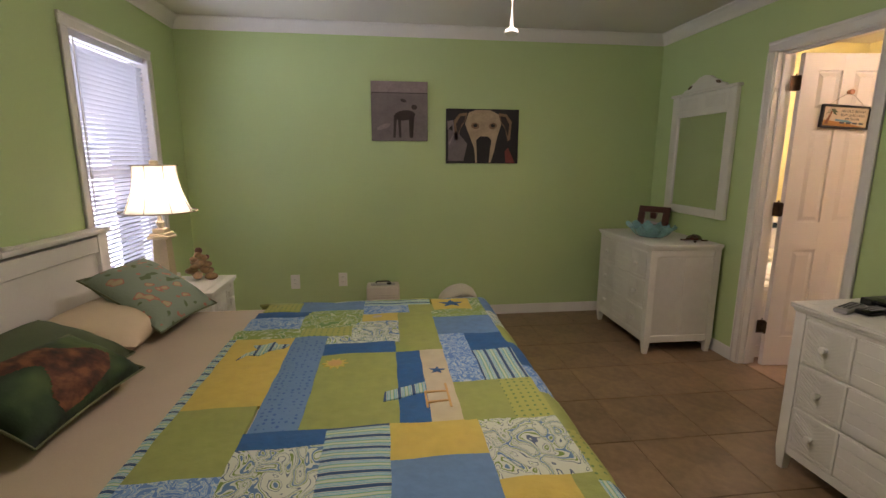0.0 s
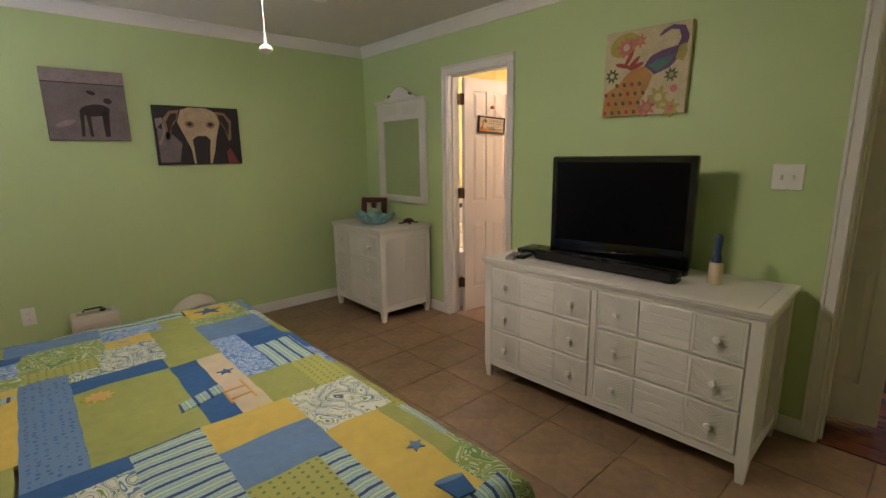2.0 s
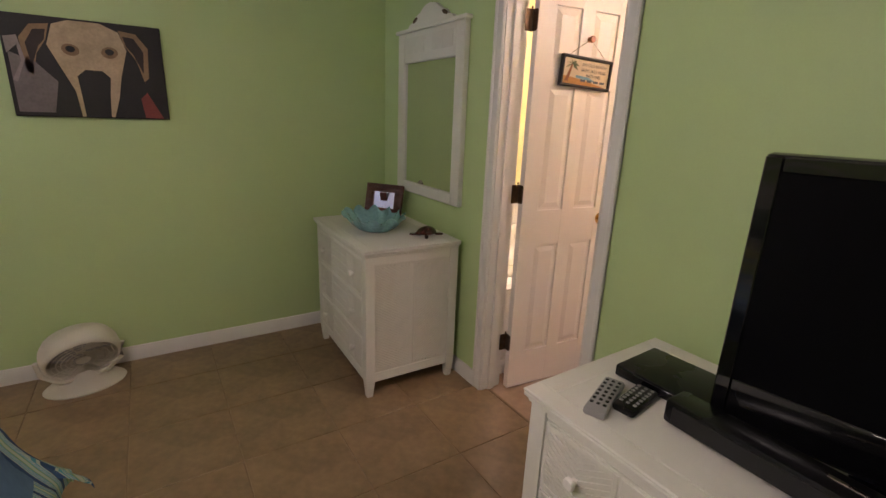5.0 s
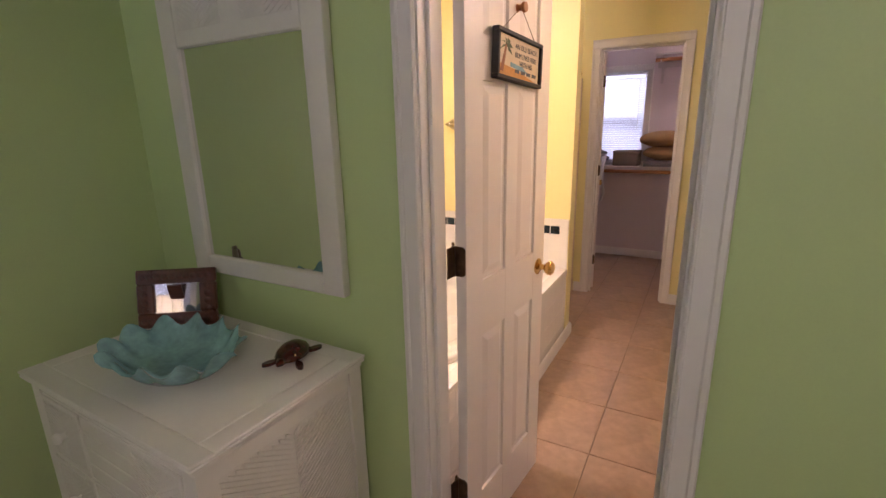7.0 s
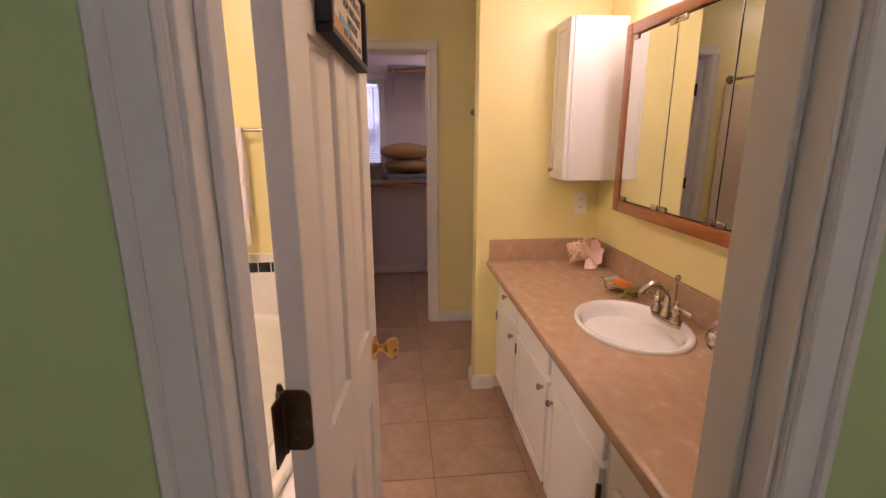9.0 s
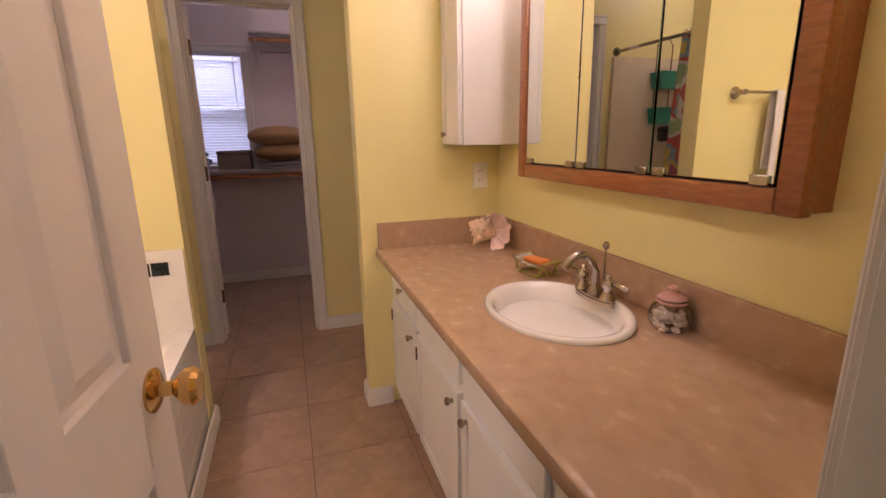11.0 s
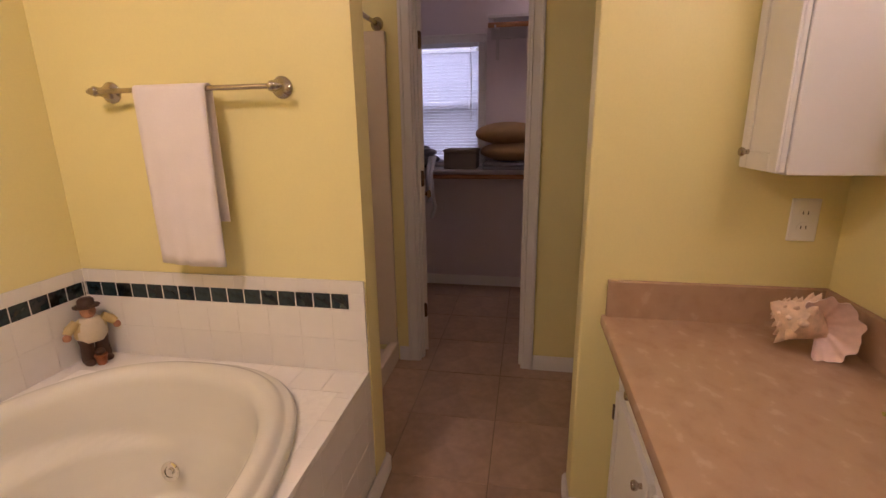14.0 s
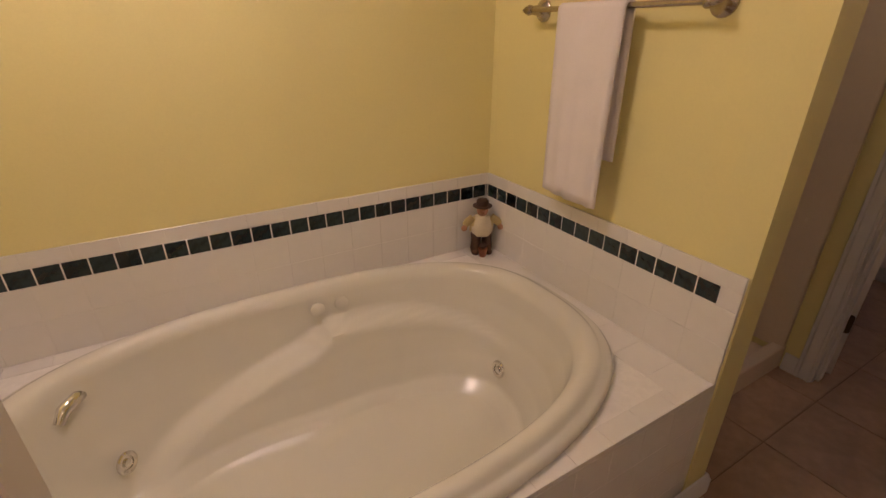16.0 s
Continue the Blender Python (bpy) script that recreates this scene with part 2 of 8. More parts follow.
def tube(bm, pts, r, segs=10, m=None):
    """A round bar along points; r is one radius or one a point."""
    pts = [Vector(p) for p in pts]
    rs = r if isinstance(r, (list, tuple)) else [r] * len(pts)
    up, rings = Vector((0.03, 0.07, 1)).normalized(), []
    for i, p in enumerate(pts):
        d = (pts[min(i + 1, len(pts) - 1)] - pts[max(i - 1, 0)]).normalized()
        a = d.cross(up if abs(d.dot(up)) < 0.95 else Vector((1, 0.1, 0))).normalized()
        c = d.cross(a)
        ring = [p + rs[i] * (a * math.cos(2 * math.pi * k / segs) + c * math.sin(2 * math.pi * k / segs)) for k in range(segs)]
        rings.append([bm.verts.new(m @ q if m is not None else q) for q in ring])
    for a, b in zip(rings, rings[1:]):
        for k in range(segs):
            bm.faces.new((a[k], a[(k + 1) % segs], b[(k + 1) % segs], b[k]))
    bm.faces.new(list(reversed(rings[0]))), bm.faces.new(rings[-1])
    return bm


def prism(bm, outline, depth, m, z=0.0):
    """A flat plate of the outline (x, y), its thickness from z to z + depth; m places it."""
    lo = [bm.verts.new(m @ Vector((x, y, z))) for x, y in outline]
    hi = [bm.verts.new(m @ Vector((x, y, z + depth))) for x, y in outline]
    bm.faces.new(list(reversed(lo))), bm.faces.new(hi)
    n = len(lo)
    for k in range(n):
        bm.faces.new((lo[k], lo[(k + 1) % n], hi[(k + 1) % n], hi[k]))
    return bm


def oval(rx, ry, n=24, cx=0, cy=0, turn=0):
    c, s = math.cos(radians(turn)), math.sin(radians(turn))
    pts = [(rx * math.cos(2 * math.pi * k / n), ry * math.sin(2 * math.pi * k / n)) for k in range(n)]
    return [(cx + c * x - s * y, cy + s * x + c * y) for x, y in pts]


def mesh_of(name, bm, material, smooth=None):
    bmesh.ops.recalc_face_normals(bm, faces=bm.faces)
    me = bpy.data.meshes.new(name)
    bm.to_mesh(me)
    bm.free()
    me.materials.append(material)
    if smooth:
        me.polygons.foreach_set("use_smooth", [True] * len(me.polygons))
        me.set_sharp_from_angle(angle=radians(smooth))
    return me


def part(name, bm, material, parent=None, label="", smooth=40, at=None):
    ob = new(name, mesh_of(name, bm, material, smooth))
    if parent is not None:
        ob.parent = parent
    if at is not None:
        ob.matrix_local = at
    if label:
        ob["label"] = label
    return ob


def again(ob, m, parent=None):
    """Another part on the same mesh."""
    o = new(ob.name.split(".")[0], ob.data)
    o.parent = parent or ob.parent
    o.matrix_local = m
    return o


def thing(name, m, label, category, group="", kind=""):
    return tagged(new(name), label, category, group, kind) if m is None else placed(tagged(new(name), label, category, group, kind), m)


def placed(ob, m):
    ob.matrix_basis = m
    ob.empty_display_size = 0.1
    return ob


def setting(name, bm, material, label, category, smooth=0):
    return tagged(part(name, bm, material, smooth=smooth), label, category, kind="structure")


def tiles(parent, name, material, x0, x1, y0, y1, step, ox, oy, turn=0.0, gap=0.004, thick=0.006, top=0.0, keep=None, keepwhole=False):
    """Square floor tiles, each an object, clipped to a rectangle, laid on a grid through (ox, oy) that is turned by turn degrees."""
    made = {}
    half = step / 2 - gap / 2
    c, s = math.cos(radians(turn)), math.sin(radians(turn))
    n = int(8 / step)
    for i in range(-n, n):
        for j in range(-n, n):
            cx, cy = ox + c * (i + .5) * step - s * (j + .5) * step, oy + s * (i + .5) * step + c * (j + .5) * step
            if keep and not keep(cx, cy):
                continue
            poly = [(cx + c * a - s * b, cy + s * a + c * b) for a, b in ((-half, -half), (half, -half), (half, half), (-half, half))]
            whole = all(x0 <= px <= x1 and y0 <= py <= y1 for px, py in poly)
            for ax, lim, sign in ((0, x0, 1), (0, x1, -1), (1, y0, 1), (1, y1, -1)):
                out = []
                for k, p in enumerate(poly):
                    q = poly[(k + 1) % len(poly)]
                    pi, qi = sign * (p[ax] - lim) >= 0, sign * (q[ax] - lim) >= 0
                    if pi:
                        out.append(p)
                    if pi != qi:
                        f = (lim - p[ax]) / (q[ax] - p[ax])
                        out.append((p[0] + f * (q[0] - p[0]), p[1] + f * (q[1] - p[1])))
                poly = out
                if len(poly) < 3:
                    break
            if len(poly) < 3:
                continue
            if whole and "full" in made:
                ob = new(name, made["full"])
            else:
                bm = bmesh.new()
                low = [bm.verts.new((px - cx, py - cy, -thick)) for px, py in poly]
                mid = [bm.verts.new((px - cx, py - cy, -0.0015)) for px, py in poly]
                ins = [((px - cx) * (1 - 0.0022 / half), (py - cy) * (1 - 0.0022 / half)) for px, py in poly]
                up = [bm.verts.new((px, py, 0)) for px, py in ins]
                k = len(poly)
                bm.faces.new(up)
                for lo, hi in ((low, mid), (mid, up)):
                    for q in range(k):
                        bm.faces.new((lo[q], lo[(q + 1) % k], hi[(q + 1) % k], hi[q]))
                me = mesh_of(name, bm, material)
                if whole:
                    made["full"] = me
                ob = new(name, me)
            ob.parent = parent
            ob.matrix_local = Matrix.Translation((cx, cy, top))


# ---------------------------------------------------------------- the shell of the place
XW, XE, YN, YS, CZ = -1.33, 2.60, 4.10, -0.55, 2.405
BX, BN, BS, BZ = 2.715, 4.105, 1.615, 2.41          # bathroom: west face, north, south, ceiling
PX, SX, KX, PT = 4.583, 4.575, 5.61, 0.11                     # tub partition, vanity end wall, closet wall
D0, D1, DH = 2.245, 2.896, 2.033                      # bathroom doorway
H0, H1 = -0.51, 0.313                                # hall doorway
W0, W1, WZ0, WZ1 = 2.83, 3.635, 0.55, 2.02           # bedroom window

setting("wall_north", boxes((XW - 0.15, XE, YN, YN + 0.12, 0, CZ)), GREEN, "lime green painted bedroom wall with two pictures", "wall")
setting("wall_west", boxes((XW - 0.15, XW, YS - 0.12, W0, 0, CZ), (XW - 0.15, XW, W1, YN, 0, CZ), (XW - 0.15, XW, W0, W1, 0, WZ0), (XW - 0.15, XW, W0, W1, WZ1, CZ)), GREEN, "lime green painted bedroom wall with a window", "wall")
setting("wall_south", boxes((XW, XE, YS - 0.12, YS, 0, CZ)), GREEN, "plain lime green painted bedroom wall", "wall")
MID = (XE + BX) / 2
setting("wall_east", boxes((XE, MID, D1, YN + 0.12, 0, BZ), (XE, MID, H1, D0, 0, BZ), (XE, MID, D0, D1, DH, BZ), (XE, MID, H0, H1, DH, BZ), (XE, MID, YS - 0.12, H0, 0, BZ)), GREEN, "lime green painted bedroom wall with two doorways", "wall")
setting("wall_bath_west", boxes((MID, BX, D1, BN + 0.12, 0, BZ), (MID, BX, BS - 0.12, D0, 0, BZ), (MID, BX, D0, D1, DH, BZ)), YELLOW, "yellow painted bathroom wall around the doorway", "wall")
setting("wall_hall_west", boxes((MID, BX, H1, BS - 0.12, 0, BZ), (MID, BX, -2.1, H0, 0, BZ), (MID, BX, H0, H1, DH, BZ)), YELLOW, "yellow painted hall wall", "wall")
setting("wall_bath_north", boxes((BX, KX + 0.115, BN, BN + 0.12, 0, BZ)), YELLOW, "yellow painted wall over the bath", "wall")
setting("wall_tub_partition", boxes((PX, PX + PT, 2.98, BN, 0, BZ)), YELLOW, "yellow painted partition at the end of the bath", "wall")
setting("wall_bath_south", boxes((BX, SX + 0.115, BS - 0.12, BS, 0, BZ)), YELLOW, "yellow painted wall behind the vanity", "wall")
setting("wall_vanity_end", boxes((SX, SX + 0.1145, BS - 0.01, 2.28, 0, BZ), b=0.006), YELLOW, "yellow painted short wall at the end of the vanity", "wall")
setting("wall_alcove", boxes((SX + 0.115, KX, 0.95, 1.07, 0, BZ), (SX, SX + 0.115, 1.07, BS - 0.12, 0, BZ)), YELLOW, "yellow painted alcove wall", "wall")
K0, K1, KH = 2.444, 3.063, 2.033
setting("wall_closet_front", boxes((KX, KX + 0.06, 0.95, K0, 0, BZ), (KX, KX + 0.06, K1, BN, 0, BZ), (KX, KX + 0.06, K0, K1, KH, BZ)), YELLOW, "yellow painted wall around the closet doorway", "wall")
setting("wall_closet_inner", boxes((KX + 0.06, KX + 0.115, 0.95, K0, 0, BZ), (KX + 0.06, KX + 0.115, K1, BN, 0, BZ), (KX + 0.06, KX + 0.115, K0, K1, KH, BZ)), GREYWALL, "mauve grey painted closet wall", "wall")
CX = 7.02
V0, V1, VZ0, VZ1 = 2.845, 3.565, 1.06, 1.985
setting("wall_closet_back", boxes((CX, CX + 0.12, 1.5, V0, 0, BZ), (CX, CX + 0.12, V1, BN, 0, BZ), (CX, CX + 0.12, V0, V1, 0, VZ0), (CX, CX + 0.12, V0, V1, VZ1, BZ)), GREYWALL, "mauve grey closet wall with a window", "wall")
setting("wall_closet_sides", boxes((KX + 0.115, CX, 1.5, 1.62, 0, BZ), (KX + 0.115, CX, BN - 0.12, BN, 0, BZ)), GREYWALL, "mauve grey closet side walls", "wall")
setting("ceiling_bedroom", boxes((XW, XE, YS, YN, CZ, CZ + 0.1)), CEILING, "off-white textured bedroom ceiling", "ceiling")
setting("ceiling_bathroom", boxes((BX, CX, 0.95, BN, BZ, BZ + 0.1)), CEILING, "off-white bathroom ceiling", "ceiling")
setting("ceiling_hall", boxes((BX, 7.4, -2.1, 0.95, BZ, BZ + 0.1)), CEILING, "off-white hall ceiling", "ceiling")

# ---------------------------------------------------------------- trim


def profile_run(bm, pts, prof):
    """Sweeps a profile (out, up) along a wall line of (x, y) points; out is to the left of the way."""
    rings = []
    n = len(pts)
    for i, (x, y) in enumerate(pts):
        ways = []
        if i:
            ways.append(Vector((x - pts[i - 1][0], y - pts[i - 1][1])).normalized())
        if i < n - 1:
            ways.append(Vector((pts[i + 1][0] - x, pts[i + 1][1] - y)).normalized())
        nrm = [Vector((-w.y, w.x)) for w in ways]
        if len(nrm) == 2:
            o = nrm[0] + nrm[1]
            o = o / max(0.2, o.dot(nrm[0]))
        else:
            o = nrm[0]
        rings.append([bm.verts.new((x + o.x * a, y + o.y * a, z)) for a, z in prof])
    k = len(prof)
    for a, b in zip(rings, rings[1:]):
        for q in range(k):
            bm.faces.new((a[q], a[(q + 1) % k], b[(q + 1) % k], b[q]))
    bm.faces.new(rings[0]), bm.faces.new(list(reversed(rings[-1])))
    return bm


BASE = [(0.0, 0.0), (0.013, 0.0), (0.013, 0.062), (0.008, 0.074), (0.006, 0.082), (0.0, 0.085)]


def crown(z):
    return [(0.0, z - 0.085), (0.010, z - 0.085), (0.014, z - 0.070), (0.030, z - 0.050), (0.048, z - 0.026), (0.062, z - 0.016), (0.070, z - 0.012), (0.070, z - 0.001), (0.0, z - 0.001)]


crown_run = bmesh.new()
profile_run(crown_run, [(XE, YS), (XE, YN), (XW, YN), (XW, YS), (XE, YS)], crown(CZ))
setting("crown_molding", crown_run, TRIM, "white painted crown molding around the bedroom ceiling", "molding", smooth=30)
CW, LAP = 0.050, 0.012          # casing beyond the opening, and over the jamb
for nm, pts in (("baseboard_bedroom_north", [(XE, D1 + CW), (XE, YN), (XW, YN), (XW, 2.9)]), ("baseboard_bedroom_east", [(XE, H1 + CW), (XE, D0 - CW)]),
                ("baseboard_bedroom_south", [(XW, 0.6), (XW, YS), (XE, YS)]),
                ("baseboard_tub", [(BX + 0.02, 2.975), (PX + PT, 2.975), (PX + PT, 3.18)]),
                ("baseboard_vanity_end", [(SX + 0.115, 1.1), (SX + 0.115, 2.28), (SX, 2.28), (SX, 2.17)]),
                ("baseboard_closet_front_south", [(KX, K0 - CW), (KX, 1.07), (SX + 0.115, 1.07)][::-1]), ("baseboard_closet_front_north", [(KX, 3.17), (KX, K1 + CW)][::-1]),
                ("baseboard_closet", [(KX + 0.115, K0 - 0.01), (KX + 0.115, 1.62), (CX, 1.62), (CX, BN - 0.12), (KX + 0.115, BN - 0.12), (KX + 0.115, K1 + 0.1)][::-1]),
                ):
    r = bmesh.new()
    if nm in ("baseboard_bedroom_north", "baseboard_bedroom_east"):
        profile_run(r, pts, BASE)
    elif nm == "baseboard_bedroom_south":
        profile_run(r, pts, BASE)
    elif nm == "baseboard_tub":
        profile_run(r, pts[::-1], BASE)
    elif nm == "baseboard_vanity_end":
        profile_run(r, pts[::-1][::-1], [(-a, z) for a, z in BASE])
    elif nm == "baseboard_closet":
        profile_run(r, pts, [(-a, z) for a, z in BASE])
    else:
        profile_run(r, pts[::-1], [(-a, z) for a, z in BASE])
    setting(nm, r, TRIM, "white painted baseboard along the wall", "baseboard", smooth=30)


def casing(name, x, out, y0, y1, z1, label, z0=0.0, sill=False):
    """Stepped casing on a wall face x around an opening; out is the side it stands proud to. The band has a raised outer edge."""
    root = thing(name, pose(x, (y0 + y1) / 2, z0), label, "door frame" if not sill else "window frame", kind="structure")
    h, hw = z1 - z0, (y1 - y0) / 2
    a, b, c = sorted((0, out * 0.012)), sorted((0, out * 0.018)), None
    for s in (-1, 1):
        bm = bmesh.new()
        ya, yb = sorted((s * (hw - LAP), s * (hw + CW)))
        box(bm, *a, ya, yb, 0 if not sill else -0.06, h - LAP, b=0.003)
        ya, yb = sorted((s * (hw + CW - 0.018), s * (hw + CW)))
        box(bm, *b, ya, yb, 0 if not sill else -0.06, h - LAP, b=0.004)
        ya, yb = sorted((s * (hw - LAP + .002), s * (hw - LAP + .010)))
        box(bm, *sorted((0, out * 0.0155)), ya, yb, 0 if not sill else -0.06, h - LAP - .0005, b=0.003)
        part("casing_upright", bm, TRIM, root, smooth=30)
    bm = bmesh.new()
    box(bm, *a, -hw - CW, hw + CW, h - LAP + 0.0005, h + CW, b=0.003)
    box(bm, *b, -hw - CW, hw + CW, h + CW - 0.018, h + CW, b=0.004)
    part("casing_head", bm, TRIM, root, smooth=30)
    if sill:
        bm = bmesh.new()
        box(bm, *sorted((-out * 0.05, out * 0.05)), -hw - CW - 0.02, hw + CW + 0.02, -0.03, 0.0, b=0.006)
        part("window_sill", bm, TRIM, root, smooth=30)
    return root


def jambs(name, x0, x1, y0, y1, z1, label):
    root = thing(name, pose((x0 + x1) / 2, (y0 + y1) / 2, 0), label, "door frame", kind="structure")
    d, hw = (x1 - x0) / 2 + 0.002, (y1 - y0) / 2
    for s in (-1, 1):
        bm = bmesh.new()
        ya, yb = sorted((s * hw, s * (hw - 0.018)))
        box(bm, -d, d, ya, yb, 0, z1 - 0.018, b=0.001)
        ya, yb = sorted((s * (hw - 0.018), s * (hw - 0.030)))
        box(bm, -0.022, 0.018, ya, yb, 0, z1 - 0.03, b=0.002)
        part("jamb", bm, TRIM, root, smooth=30)
    bm = boxes((-d, d, -hw, hw, z1 - 0.0175, z1), (-0.022, 0.018, -hw + 0.019, hw - 0.019, z1 - 0.03, z1 - 0.018), b=0.001)
    part("head_jamb", bm, TRIM, root, smooth=30)
    return root


casing("door_frame_1", XE, -1, D0, D1, DH, "white painted casing of the bathroom doorway")
casing("door_frame_2", BX, 1, D0, D1, DH, "white painted casing on the bathroom side of the doorway")
jambs("door_lining_1", XE, BX, D0, D1, DH, "white painted jambs of the bathroom doorway")
casing("door_frame_3", XE, -1, H0, H1, DH, "white painted casing of the hall doorway")
jambs("door_lining_2", XE, BX, H0, H1, DH, "white painted jambs of the hall doorway")
casing("door_frame_4", KX, -1, K0, K1, KH, "white painted casing of the closet doorway")
jambs("door_lining_3", KX, KX + 0.115, K0, K1, KH, "white painted jambs of the closet doorway")
casing("window_frame_1", XW, 1, W0, W1, WZ1, "white painted casing of the bedroom window", z0=WZ0, sill=True)
casing("window_frame_2", CX, -1, V0, V1, VZ1, "white painted casing of the closet window", z0=VZ0, sill=True)


def window(name, x, out, y0, y1, z0, z1, tilt, pitch, label):
    """A sash window with a lowered blind; out is the side the room lies on."""
    root = thing(name, pose(x, (y0 + y1) / 2, z0), label, "window", kind="structure")
    hw, h = (y1 - y0) / 2, z1 - z0
    dx = -out * 0.10
    fr = bmesh.new()
    for r in ((dx - .02, dx + .02, -hw, -hw + .04, 0, h), (dx - .02, dx + .02, hw - .04, hw, 0, h), (dx - .019, dx + .019, -hw + .04, hw - .04, 0, .04), (dx - .019, dx + .019, -hw + .04, hw - .04, h - .04, h), (dx - .025, dx + .025, -hw + .04, hw - .04, h / 2 - .02, h / 2 + .02)):
        box(fr, *r, b=0.003)
    part("reveal", boxes((dx - .045, -out * .0015, -hw - .0005, -hw + .006, 0, h), (dx - .045, -out * .0015, hw - .006, hw + .0005, 0, h), (dx - .045, -out * .0015, -hw + .006, hw - .006, h - .006, h + .0005)) if out > 0 else boxes((.0015, dx + .045, -hw - .0005, -hw + .006, 0, h), (.0015, dx + .045, hw - .006, hw + .0005, 0, h), (.0015, dx + .045, -hw + .006, hw - .006, h - .006, h + .0005)), TRIM, root)
    part("sash", fr, TRIM, root, smooth=30)
    for za, zb in ((0.04, h / 2 - 0.02), (h / 2 + 0.02, h - 0.04)):
        p = part("pane", boxes((dx - .002, dx + .002, -hw + .04, hw - .04, za, zb)), GLASS, root)
        p.visible_shadow = False
    sx = -out * 0.035
    part("headrail", boxes((sx - .02, sx + .02, -hw + .006, hw - .006, h - .042, h - .002), b=.003), BLIND, root, smooth=30)
    slat = None
    n = int((h - 0.06) / pitch)
    for k in range(n):
        m = Matrix.Translation((sx, 0, 0.02 + k * pitch)) @ Matrix.Rotation(radians(tilt * out), 4, "Y")
        if slat is None:
            bm = bmesh.new()
            w = pitch * 0.56
            pts = [(-w, 0.0), (-w / 2, 0.0014), (0, 0.0019), (w / 2, 0.0014), (w, 0.0)]
            vs = [[bm.verts.new((px, y, pz)) for px, pz in pts] + [bm.verts.new((px, y, pz - 0.0008)) for px, pz in reversed(pts)] for y in (-hw + 0.008, hw - 0.008)]
            q = len(vs[0])
            for i in range(q):
                bm.faces.new((vs[0][i], vs[0][(i + 1) % q], vs[1][(i + 1) % q], vs[1][i]))
            bm.faces.new(vs[0]), bm.faces.new(list(reversed(vs[1])))
            slat = part("slat", bm, BLIND, root, at=m)
        else:
            again(slat, m, root)
    part("bottom_rail", boxes((sx - .012, sx + .012, -hw + .008, hw - .008, 0.001, 0.016), b=.003), BLIND, root, smooth=30)
    for y in (-hw * 0.72, hw * 0.72):
        part("ladder_cord", tube(bmesh.new(), [(sx + out * .014, y, 0.01), (sx + out * .014, y, h - 0.04)], 0.0012, 6), BLIND, root)
    part("tilt_wand", tube(bmesh.new(), [(sx + out * .024, -hw * 0.8, h * 0.35), (sx + out * .024, -hw * 0.8, h - 0.04)], 0.004, 8), PLASTICW, root, smooth=40)
    return root


window("window_1", XW, 1, W0, W1, WZ0, WZ1, -50, 0.0258, "white sash window with a lowered white slatted blind")
window("window_2", CX, -1, V0, V1, VZ0, VZ1, -50, 0.0235, "closet sash window with a lowered white slatted blind")
setting("backdrop_west", boxes((-6.0, -5.95, 0.0, 6.5, -1.0, 4.5)), DAYLIGHT, "bright daylight outside the bedroom window", "backdrop")
setting("backdrop_east", boxes((9.5, 9.55, 0.5, 6.0, -1.0, 4.5)), DAYEAST, "bright daylight outside the closet window", "backdrop")

# ---------------------------------------------------------------- doors


